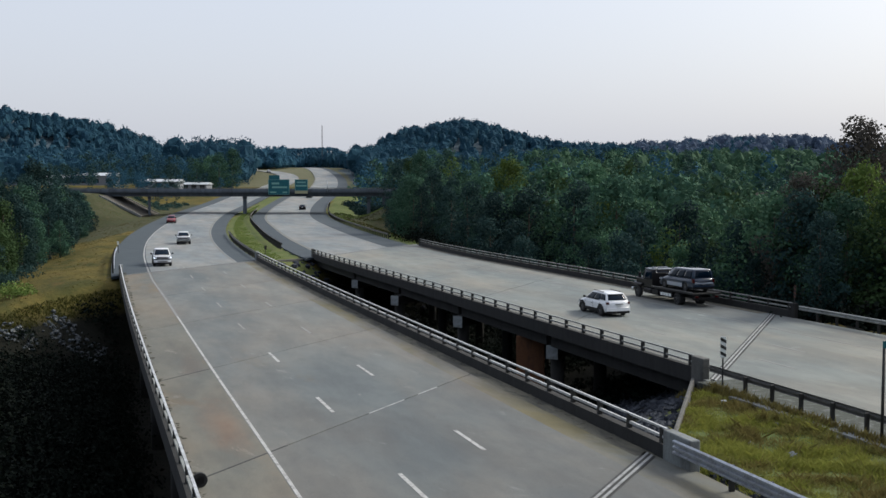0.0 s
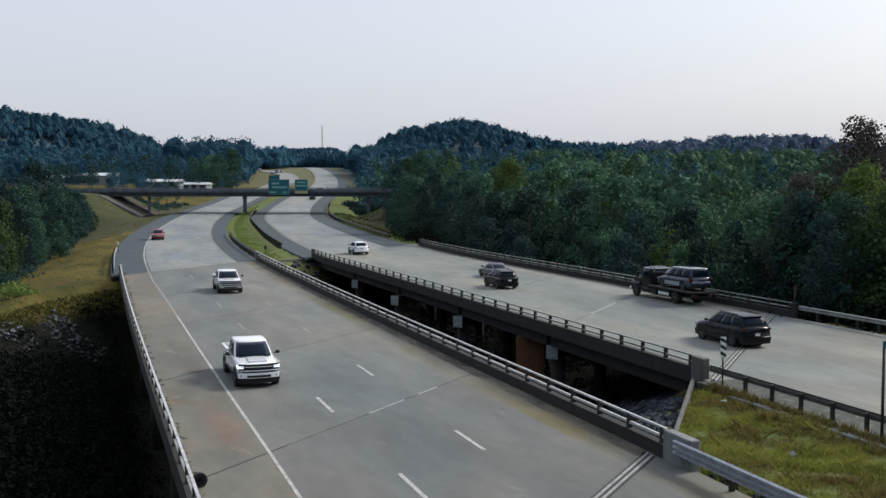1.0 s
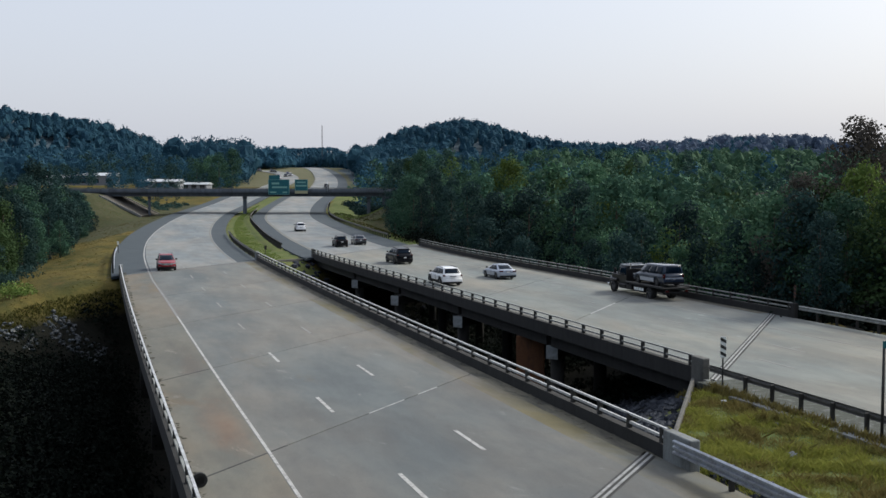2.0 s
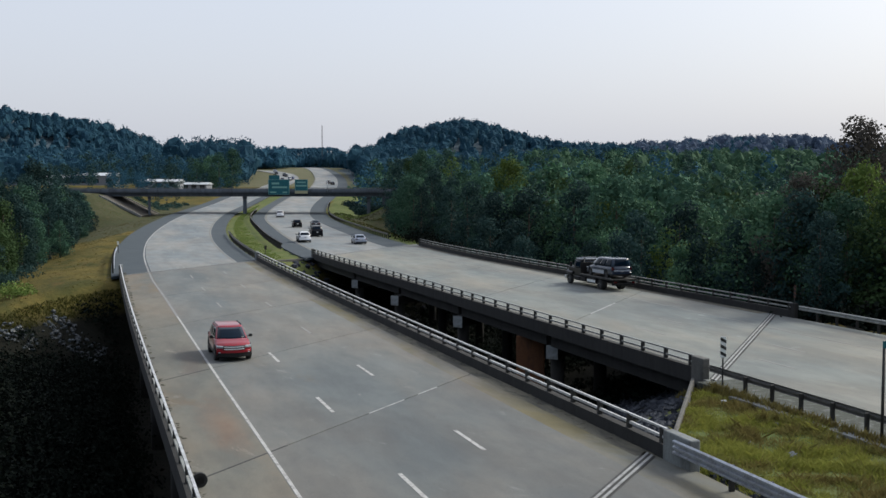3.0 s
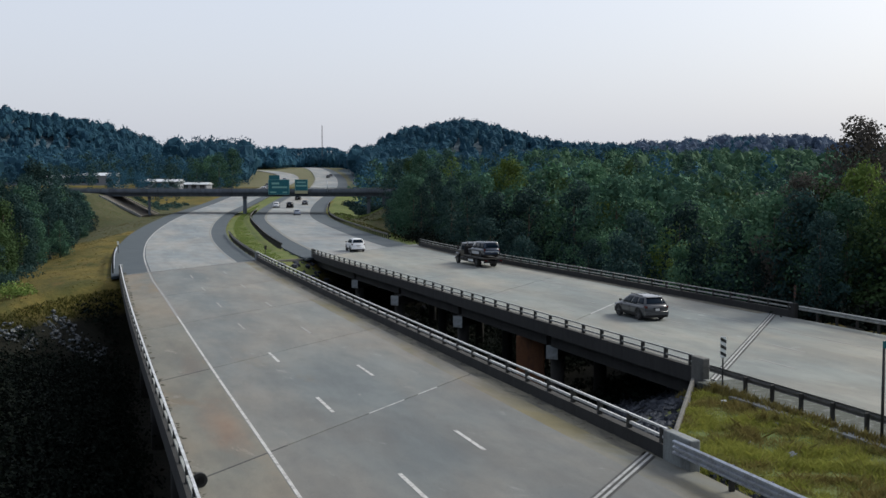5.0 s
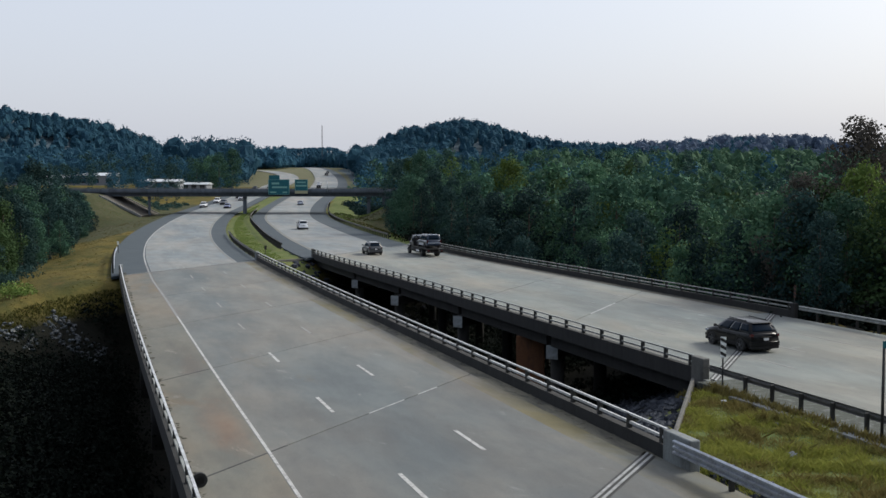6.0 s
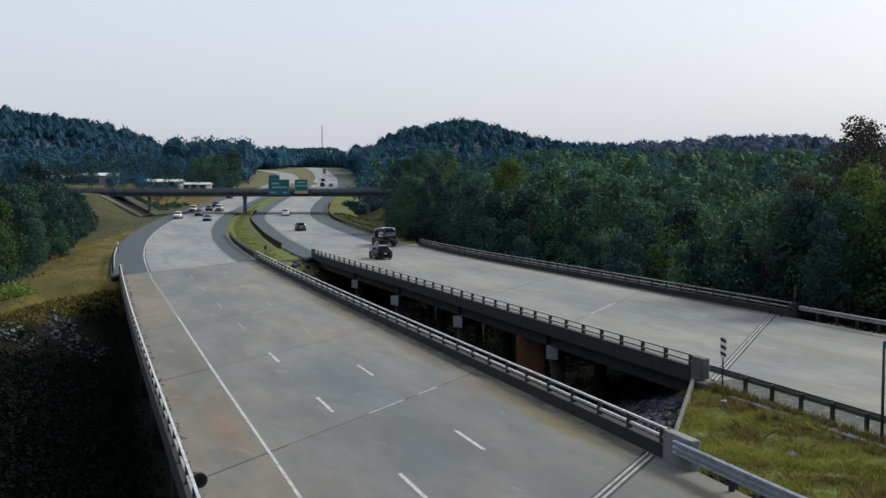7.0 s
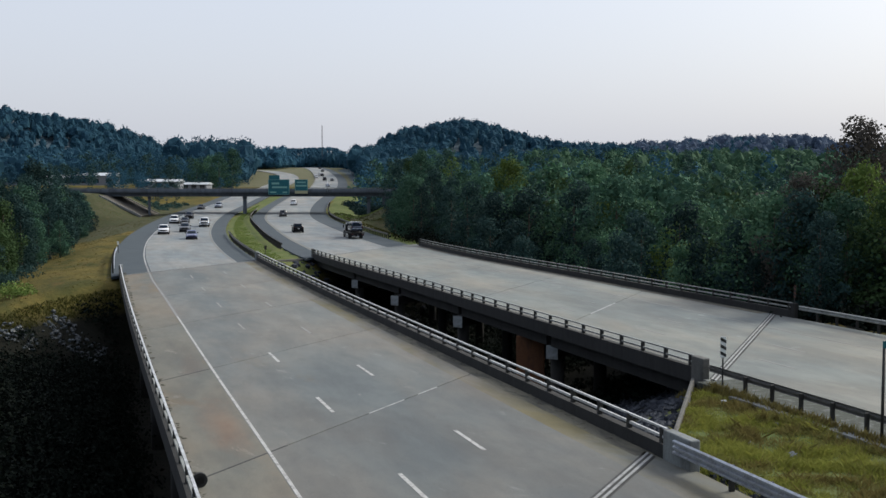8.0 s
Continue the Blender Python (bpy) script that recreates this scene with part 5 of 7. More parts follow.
def rocks(name, label, places, seed, mat="rock"):
    rng = np.random.default_rng(seed)
    bm0 = bmesh.new()
    bmesh.ops.create_icosphere(bm0, subdivisions=1, radius=1.0)
    v0 = np.array([v.co[:] for v in bm0.verts])
    f0 = np.array([[v.index for v in f.verts] for f in bm0.faces])
    bm0.free()
    V, Fc = [], []
    for x, y, r in places:
        z = ground_z(x, y)
        k = v0 * rng.uniform(0.65, 1.3, (len(v0), 1)) * (r * rng.uniform(0.7, 1.3, 3))
        a = rng.uniform(0, 6.28)
        k = k @ np.array([[math.cos(a), -math.sin(a), 0], [math.sin(a), math.cos(a), 0], [0, 0, 0.8]])
        Fc.append(f0 + len(v0) * len(V))
        V.append(k + np.array([x, y, z + r * 0.15]))
    me = bpy.data.meshes.new(name)
    me.from_pydata(np.concatenate(V).tolist(), [], np.concatenate(Fc).tolist())
    me.materials.append(M[mat])
    tagged(new(name, me), label, "rocks", kind="stuff")


def rock_places(n, seed, along, across, r):
    """Scattered over a stretch of bank: along the creek (metres from its crossing) and across it (w)."""
    rng = np.random.default_rng(seed)
    out = []
    while len(out) < n:
        w, u = rng.uniform(*across), rng.uniform(*along)
        x, y = SKEW[0] * w + 0.485 * u, SKEW[1] * w + 0.875 * u
        out.append((x, y, rng.uniform(*r)))
    return out


wp, wq = L.at(L.s_at_w(L_JOINTS[0], L_OUT) - 0.4, L_OUT + 0.1), R.at(R.s_at_w(R_JOINTS[0], R_IN) - 0.5, R_IN - 0.15)
rk = random.Random(47)
wall_rocks = [(*(wp.lerp(wq, rk.uniform(0.05, 0.95)) + Vector((-0.75, 0.45, 0)) * rk.uniform(0.25, 2.6)).xy, rk.uniform(0.12, 0.26)) for k in range(260)]
wet = [(-32.1 + 2.5 * rk.uniform(-1, 1), 91.8 + 1.6 * rk.uniform(-1, 1), rk.uniform(0.10, 0.26)) for k in range(130)] + [(-31.2 + 1.2 * rk.uniform(-1, 1), 87.2 + 1.0 * rk.uniform(-1, 1), rk.uniform(0.10, 0.22)) for k in range(44)] + [(-35.6 + 1.5 * rk.uniform(-1, 1), 88.5 + 1.3 * rk.uniform(-1, 1), rk.uniform(0.10, 0.26)) for k in range(60)]
rocks("creek_rocks", "wet bluish rocks where the creek runs out of the shade", wet, 48, "wet_rock")
rocks("riprap", "grey broken riprap stones on the creek banks", rock_places(3000, 41, (48, 76), (12.9, 28), (0.11, 0.26)) + wall_rocks
      + rock_places(700, 43, (84, 140), (62, 78), (0.15, 0.4)) + rock_places(15, 44, (60, 64), (66, 70), (0.10, 0.26)), 45)

cw = bmesh.new()
box(cw, 60, 190, -7, 7, -0.3, 0.0)
creek = tagged(new("creek", mesh_of("creek", cw, M["water"])), "dark slow creek water under the bridges", "water", kind="structure")
creek.matrix_basis = Matrix.Translation((SKEW[0] * 47, SKEW[1] * 47, BED + 0.12)) @ Matrix.Rotation(math.atan2(0.875, 0.485), 4, "Z")


def grass(name, label, spots, mat, seed, h=(0.25, 0.6), blades=5, width=0.05, lean=0.22, clumped=0.0):
    """Tufts of blades; spots is a list of (x, y); clumped: how far the height swells and sinks in soft mounds."""
    rng = np.random.default_rng(seed)
    xy = np.array(spots)
    n = len(xy) * blades
    xy = np.repeat(xy, blades, 0) + rng.normal(0, 0.09, (n, 2))
    z = terrain(xy[:, 0], xy[:, 1]) - 0.05
    hh = rng.uniform(h[0], h[1], n) * (0.7 + 0.6 * np.repeat(rng.uniform(0, 1, n // blades), blades))
    if clumped:
        swell = np.array([noise.noise(Vector((x * 0.8, y * 0.8, 1.5))) + 0.5 * noise.noise(Vector((x * 2.1, y * 2.1, 4.5))) for x, y in spots])
        hh *= np.repeat(np.clip(1 + clumped * 1.4 * swell, 0.5, 2.0), blades)
    th = rng.uniform(0, 6.283, n)
    bend = rng.normal(0, lean, (n, 2)) * hh[:, None]
    wd = width * rng.uniform(0.6, 1.5, n)
    dx, dy = np.cos(th) * wd, np.sin(th) * wd
    base = np.stack([xy[:, 0], xy[:, 1], z], 1)
    side = np.stack([dx, dy, np.zeros(n)], 1)
    mid = base + np.stack([bend[:, 0] * 0.35, bend[:, 1] * 0.35, hh * 0.55], 1)
    tip = base + np.stack([bend[:, 0], bend[:, 1], hh], 1)
    vs = np.stack([base - side, base + side, mid + side * 0.8, tip, mid - side * 0.8], 1).reshape(-1, 3)
    me = bpy.data.meshes.new(name)
    me.vertices.add(n * 5)
    me.vertices.foreach_set("co", vs.astype(np.float32).ravel())
    me.loops.add(n * 5)
    me.loops.foreach_set("vertex_index", np.arange(n * 5, dtype=np.int32))
    me.polygons.add(n)
    me.polygons.foreach_set("loop_start", np.arange(0, n * 5, 5, dtype=np.int32))
    me.update(calc_edges=True)
    me.materials.append(mat)
    tagged(new(name, me), label, "grass", kind="stuff")


def spots_between(n, seed, y0, y1, fa, fb):
    rng = np.random.default_rng(seed)
    ys = rng.uniform(y0, y1, n)
    a, b = fa(ys), fb(ys)
    xs = a + (b - a) * rng.uniform(0, 1, n)
    return np.stack([xs, ys], 1)


def keep(sp, lo=None, hi=None):
    w = sp @ SKEW[:2]
    ok = np.ones(len(sp), bool)
    if hi is not None:
        ok &= w < hi
    if lo is not None:
        ok &= w > lo
    return sp[ok]


med_l = lambda y: L.x_at_y(y) + (L_OUT + 0.5) / 0.955
med_r = lambda y: R.x_at_y(y) + (R_IN - 0.3) / 0.955
med_in = lambda y: R.x_at_y(y) + (R_IN - 0.95) / 0.955       # the grass stops at the concrete gutter
wl0, wl1 = L.at(L.s_at_w(L_JOINTS[0], L_OUT) - 0.4, L_OUT + 0.1), R.at(R.s_at_w(R_JOINTS[0], R_IN) - 0.5, R_IN - 0.15)
sp = spots_between(34000, 51, 18, 60, med_l, med_in)
sp = sp[(wl1.x - wl0.x) * (sp[:, 1] - wl0.y) - (wl1.y - wl0.y) * (sp[:, 0] - wl0.x) < -0.15]     # on the near side of the wing wall
patchy = np.array([noise.noise(Vector((x * 0.35, y * 0.35, 3.0))) + 0.6 * noise.noise(Vector((x * 1.1, y * 1.1, 7.0))) for x, y in sp]) + np.random.default_rng(50).normal(0, 0.16, len(sp))
grass("median_grass", "uneven green grass on the median", sp[patchy < 0.06], M["grass_green"], 52, (0.08, 0.24), 6, 0.026, 0.55, 0.9)
grass("dry_median_grass", "dry straw-coloured grass patches on the median", sp[(patchy >= 0.06) & (patchy < 0.42)], M["straw"], 53, (0.08, 0.26), 6, 0.020, 0.55, 0.9)
grass("brown_weeds", "taller brown and rusty weeds on the median", sp[patchy >= 0.42], M["weed"], 60, (0.12, 0.38), 5, 0.020, 0.5, 0.8)
rim = spots_between(1500, 66, 20, 50.0, lambda y: med_r(y) - 0.45, lambda y: med_r(y) + 0.12)
rail_s = R.s_at_w(R_JOINTS[0], R_IN) - 1.4
M["gravel"] = surface("weedy_gravel", (0.060, 0.066, 0.056), (0.038, 0.045, 0.034), (0.13, 0.14, 0.135), 0.9, 9, 0.95, bumps=(0.8, 0.05), spots=(0.52, 0.66))
tagged(part("gravel_verge", ribbon(R, -2.42, -0.35, rail_s - 70, rail_s, -0.3, -0.004, 1.5), M["gravel"]), "dark weedy gravel along the guardrail", "verge", kind="structure")
tagged(part("gutter_kerb", ribbon(R, -2.85, -2.45, rail_s - 40, rail_s - 3.2, -0.5, -0.03, 1.5), M["block"]), "pale concrete gutter between grass and guardrail", "gutter", kind="structure")
verge = spots_between(1700, 73, 20, 49.0, lambda y: med_r(y) + 0.2, lambda y: R.x_at_y(y) - 0.5)
grass("verge_weeds", "dark green weeds in the gravel by the guardrail", verge, M["lawn_blade"], 74, (0.05, 0.22), 5, 0.03, 0.6, 0.8)
beam_foot = [tuple(L.at(q, o)[:2]) for q, o in zip(np.random.default_rng(75).uniform(sN - 24, sN - 0.6, 620), np.random.default_rng(76).uniform(12.85, 13.55, 620))]
rocks("beam_stones", "dark broken stones under the galvanised guardrail", [(x, y, 0.05 + 0.11 * ((k * 7) % 10) / 10) for k, (x, y) in enumerate(beam_foot)], 77)
scraps = [(12.8, 41.3), (13.0, 40.8), (12.0, 44.9), (14.2, 38.9), (14.5, 38.5), (11.2, 38.2), (13.3, 42.8), (14.0, 40.2), (12.2, 36.6)]
rocks("pale_stones", "small pale stones lying in the median grass", [(x, y, 0.10 + 0.03 * (k % 3)) for k, (x, y) in enumerate(scraps)], 78, "cap")
grass("rail_weeds", "tall brownish weeds along the dark guardrail", rim, M["weed"], 67, (0.16, 0.46), 6, 0.028)
sp = keep(spots_between(6000, 54, 110, 330, lambda y: L.x_at_y(y) + 14.6, lambda y: R.x_at_y(y) - 5.2), lo=80.5)
low = [(SKEW[0] * w + 0.485 * u, SKEW[1] * w + 0.875 * u) for w, u in zip(np.random.default_rng(80).uniform(74.4, 76.8, 3400), np.random.default_rng(81).uniform(52, 76, 3400))]
grass("lower_bank_weeds", "olive weeds on the lower bank above the creek stones", low, M["olive_blade"], 82, (0.10, 0.30), 1, 0.05, 0.6)
grass("far_median_grass", "short green grass on the far median", sp, M["lawn_blade"], 55, (0.06, 0.2), 4, 0.06)
sp = keep(spots_between(7000, 56, 60, 290, lambda y: L.x_at_y(y) - 24, lambda y: L.x_at_y(y) - 4.8), lo=78)
grass("bank_grass", "dry tan and olive grass on the outer bank", sp, M["bank_blade"], 57, (0.03, 0.09), 3, 0.05, 0.6)
sp = spots_between(2500, 58, 155, 290, lambda y: R.x_at_y(y) + 18, lambda y: R.x_at_y(y) + 34)
bare = (sp[:, 1] < 268) & (sp[:, 0] - R.x_at_y(sp[:, 1]) > 19.5)
grass("outer_bank_grass", "green grass bank beside the outer shoulder", sp[~bare], M["lawn_blade"], 59, (0.15, 0.45), 4, 0.1)
grass("dry_outer_bank_grass", "dull olive grass on the bank below the overpass", sp[bare], M["olive_blade"], 88, (0.1, 0.3), 4, 0.1)


def shrubs(name, label, spots, mat, seed, size=(0.8, 2.2), per=60, leaf=0.26):
    rng = np.random.default_rng(seed)
    cs, ns = [], []
    for x, y in spots:
        r = rng.uniform(*size)
        q = rng.normal(size=(per, 3))
        q /= np.linalg.norm(q, axis=1)[:, None]
        q[:, 2] = np.abs(q[:, 2])
        cs.append(np.array([x, y, ground_z(x, y)]) + q * (r * rng.uniform(0.6, 1.05, per))[:, None] * np.array([1, 1, 0.8]))
        ns.append(q)
    me = quads_mesh(name, np.concatenate(cs), np.full(sum(len(c) for c in cs), leaf), rng, mat, 0.1, 0.8, np.concatenate(ns))
    tagged(new(name, me), label, "shrubs", kind="stuff")


rngs = np.random.default_rng(61)
ravine = [(SKEW[0] * w + 0.485 * u, SKEW[1] * w + 0.875 * u) for w, u in zip(rngs.uniform(15, 71, 1500), rngs.uniform(-30, 62, 1500))]
ravine = [p for p in ravine if -0.45 * p[1] - 2 < p[0] < float(L.x_at_y(p[1])) - 4.6]
open_bank = lambda p, r: math.hypot(p[0] + 32.2, p[1] - 91.5) > r and math.hypot(p[0] + 30.9, p[1] - 86.9) > 0.7 * r
ravine = [p for p in ravine if open_bank(p, 4.5)]
# brush kept near black in place of the ravine's deep shade
shrubs("ravine_brush", "tangled brush in the ravine, its deep shade put into the leaves", ravine, M["leaf_painted_shade"], 62, (1.2, 3.0), 170, 0.20)
strip = [(float(L.x_at_y(y)) - d, y) for y, d in zip(rngs.uniform(25, 104, 1000), rngs.uniform(4.0, 10, 1000))]
strip = [p for p in strip if 13.8 < p[0] * SKEW[0] + p[1] * SKEW[1] < (75.4 if p[0] > float(L.x_at_y(p[1])) - 6.8 else 73.8)]
strip += [(SKEW[0] * w + 0.485 * u, SKEW[1] * w + 0.875 * u) for w, u in zip(rngs.uniform(68, 74.2, 420), rngs.uniform(8, 66, 420))]
strip = [p for p in strip if p[0] < float(L.x_at_y(p[1])) - 4.0]
tall = [tuple(L.at(L.s_at_w(w, o), o)[:2]) for w, o in zip(rngs.uniform(18, 68, 150), rngs.uniform(-13, -7.6, 150))]
tall = [p for p in tall if open_bank(p, 7.5)]
strip = [p for p in strip if open_bank(p, 3.2)]
# extra brush that covers lit ground and carries painted shade
shrubs("tall_ravine_brush", "tall brush added beside the bridge, dark with painted shade", tall, M["leaf_painted_shade"], 70, (4.0, 6.8), 520, 0.24)
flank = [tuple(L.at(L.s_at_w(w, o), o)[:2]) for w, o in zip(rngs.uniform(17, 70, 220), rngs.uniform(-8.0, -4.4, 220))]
# added to darken the strip between the brush and the deck
shrubs("flank_brush", "brush added along the bridge's outer edge, dark with painted shade", flank, M["leaf_painted_shade"], 83, (1.8, 3.8), 200, 0.24)
# low brush, with the shadow beside the bridge put into its colour
shrubs("bank_brush", "low brush on the bank by the bridge, shade put into its colour", strip, M["leaf_painted_shade"], 69, (0.5, 1.4), 60, 0.22)
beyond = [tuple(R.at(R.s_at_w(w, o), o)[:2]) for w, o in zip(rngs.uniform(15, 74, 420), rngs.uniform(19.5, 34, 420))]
# added to block light under the decks; shade is in its colour too
shrubs("creek_brush", "tall dark brush added along the creek to block light under the decks", beyond, M["leaf_painted_shade"], 68, (2.4, 4.6), 90, 0.5)
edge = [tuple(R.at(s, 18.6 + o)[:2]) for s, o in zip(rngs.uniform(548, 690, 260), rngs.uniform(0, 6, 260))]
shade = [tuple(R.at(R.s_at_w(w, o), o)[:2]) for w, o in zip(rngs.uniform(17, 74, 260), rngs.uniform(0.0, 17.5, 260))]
# added brush in place of the black shade under the decks
shrubs("under_bridge_brush", "dark brush added under the bridge decks in place of their shade", shade, M["leaf_painted_shade"], 86, (0.9, 2.0), 90, 0.28)
# thicket darkened in its leaves for the shaded foot of the wood
shrubs("wood_edge_brush", "brush along the wood's edge behind the railing, dark with painted shade", edge, M["leaf_painted_shade"], 63, (1.6, 3.8), 80, 0.34)
under = [(x, y) for x, y in zip(rngs.uniform(-112, -80.5, 120), rngs.uniform(296, 340, 120))]
shrubs("roadside_brush", "dark brush on the slopes beyond the overpass", under, M["leaf_dark"], 71, (0.7, 2.0), 50, 0.5)
slope = [(x, y) for x, y in zip(rngs.uniform(-31, -10, 260), rngs.uniform(300, 345, 260)) if x > float(R.x_at_y(y)) + 21.5 + 0.1 * (345 - y)]
# brush added for the dark shade at the overpass's right end
shrubs("embankment_brush", "dark brush standing in for the shade at the overpass's end", slope, M["leaf_deep"], 90, (1.3, 2.8), 90, 0.5)
yb = [(-39.6, 98.2), (-40.8, 99.6), (-38.4, 97.2), (-40.2, 97.4)]
shrubs("yellow_bush", "yellow-green bush on the tan bank", yb, M["leaf_light"], 64, (1.2, 1.8), 260, 0.2)
left_edge = [(x, y) for x, y in zip(rngs.uniform(-50, -45.5, 16), rngs.uniform(108, 118, 16))]
left_edge += [(-47.2 - 8.5 * f + o, 116 + 30 * f) for f, o in zip(rngs.uniform(0, 1, 34), rngs.uniform(-2.2, 0.9, 34))]
shrubs("bank_bushes", "dark green bushes on the lower bank", left_edge, M["leaf_deep"], 72, (0.9, 1.9), 130, 0.22)


# ---- far buildings, mast ----
M["white_wall"] = surface("pale_building_wall", (0.24, 0.255, 0.28), (0.20, 0.21, 0.24), None, 0.2, 4, 0.8, bumps=None)
M["metal_roof"] = surface("pale_metal_roof", (0.5, 0.53, 0.56), (0.42, 0.45, 0.48), None, 0.3, 5, 0.5, bumps=None)
M["dark_glass"] = base_mat("dark_window_glass", (0.02, 0.025, 0.03), 0.08)[0]


def build_shed(x, y, z, ln, dp, ht, turn, label):
    b = thing("commercial_building", label, "building", group="roadside buildings", m=pose(x, y, z, 0, 0, turn))
    part("wall", box(bmesh.new(), -ln / 2, ln / 2, -dp / 2, dp / 2, -3, ht, 0.05), M["white_wall"], b)
    bm = bmesh.new()
    rz = ht + 0.004
    vs = [bm.verts.new(v) for v in ((-ln / 2 - 0.5, -dp / 2 - 0.5, rz), (ln / 2 + 0.5, -dp / 2 - 0.5, rz), (ln / 2 + 0.5, dp / 2 + 0.5, rz), (-ln / 2 - 0.5, dp / 2 + 0.5, rz), (-ln / 2 - 0.5, 0, rz + dp * 0.12), (ln / 2 + 0.5, 0, rz + dp * 0.12))]
    for f in ((0, 1, 5, 4), (2, 3, 4, 5), (0, 4, 3), (1, 2, 5), (3, 2, 1, 0)):
        bm.faces.new([vs[i] for i in f])
    bmesh.ops.recalc_face_normals(bm, faces=bm.faces)
    part("roof", bm, M["metal_roof"], b)
    n = max(3, int(ln / 4))
    for k in range(n):
        xc = -ln / 2 + (k + 0.5) * ln / n
        part("window", box(bmesh.new(), xc - 1.0, xc + 1.0, -dp / 2 - 0.03, -dp / 2 - 0.005, 0.9, 2.4), M["dark_glass"], b)


for x, y, ln, dp, ht, tn, lb in ((-128, 395, 14, 9, 3.6, 8, "low white-roofed commercial building behind trees"), (-106, 400, 15, 8, 2.8, 0, "long low pale building beside the ramp"), (-152, 432, 15, 10, 3.0, 5, "pale metal-roofed store building"), (-96, 415, 10, 7, 2.6, -6, "small pale building near parked cars")):
    build_shed(x, y, ground_z(x, y), ln, dp, ht, tn, lb)

mz = ground_z(-170, 1500)
mast = thing("radio_mast", "thin dark grey lattice mast on the skyline", "mast", m=pose(-170, 1500, mz))
bm = bmesh.new()
for a in (0, 120, 240):
    cx, cy = 0.9 * math.cos(radians(a)), 0.9 * math.sin(radians(a))
    cyl(bm, 0.22, 0.18, (cx, cy, -1), (cx * 0.7, cy * 0.7, 89 - mz), 6)
part("leg", bm, M["post"], mast)
for k in range(14):
    bm = bmesh.new()
    zz = 2 + k * (84 - mz) / 14
    bmesh.ops.create_cone(bm, cap_ends=True, segments=3, radius1=1.2, radius2=1.2, depth=0.3, matrix=Matrix.Translation((0, 0, zz)))
    part("brace", bm, M["dark_rail"], mast)


# ---- vehicles ----
def paint(name, col, rough=0.28, metal=0.0, coat=0.9):
    m, nt, b = base_mat(name, col, rough, metal)
    b.inputs["Coat Weight"].default_value, b.inputs["Coat Roughness"].default_value = coat, 0.05
    b.inputs["Specular IOR Level"].default_value = 0.2 if coat > 0.5 else 0.1
    dust = ramp(nt, tex_noise(nt, 2.2, 6, 0.65), 0.45, 0.75)
    nt.links.new(mix_rgb(nt, dust, col, tuple(0.92 * v + 0.004 for v in col)), b.inputs["Base Color"])
    return m


PAINT = {"white": paint("white_car_paint", (0.80, 0.81, 0.83)), "black": paint("black_car_paint", (0.002, 0.0026, 0.004), coat=0.3), "red": paint("dark_red_car_paint", (0.23, 0.005, 0.014), coat=0.6),
         "silver": paint("silver_car_paint", (0.36, 0.40, 0.48), 0.32, 0.4), "grey": paint("dark_grey_car_paint", (0.05, 0.053, 0.06), 0.32, 0.2), "blue": paint("blue_car_paint", (0.06, 0.075, 0.19), 0.3, 0.2),
         "teal": paint("dark_teal_van_paint", (0.014, 0.026, 0.05)), "navy": paint("near_black_navy_paint", (0.002, 0.0028, 0.006), coat=0.3)}
# dark glass with the sky's blue reflection put into its colour
M["car_glass"], _, gb = base_mat("sky_tinted_car_glass", (0.004, 0.011, 0.022), 0.04)
gb.inputs["Specular IOR Level"].default_value = 0.12
M["trim"], _, gb = base_mat("black_plastic_trim", (0.008, 0.008, 0.009), 0.5)
gb.inputs["Specular IOR Level"].default_value = 0.25
M["chrome"] = base_mat("chrome", (0.7, 0.71, 0.73), 0.12, 1.0)[0]
M["rim"] = base_mat("dark_alloy_rim", (0.10, 0.102, 0.108), 0.35, 0.4)[0]
M["tail"] = base_mat("red_lamp_glass", (0.055, 0.004, 0.005), 0.15)[0]
M["lamp"] = base_mat("clear_lamp_glass", (0.30, 0.32, 0.35), 0.08)[0]
lit, _, lb = base_mat("lit_headlamp", (0.9, 0.92, 1.0), 0.2)
lb.inputs["Emission Color"].default_value, lb.inputs["Emission Strength"].default_value = (0.8, 0.88, 1.0, 1), 1.3
M["lamp_lit"] = lit
M["plate"] = base_mat("plate_white", (0.6, 0.6, 0.6), 0.5)[0]


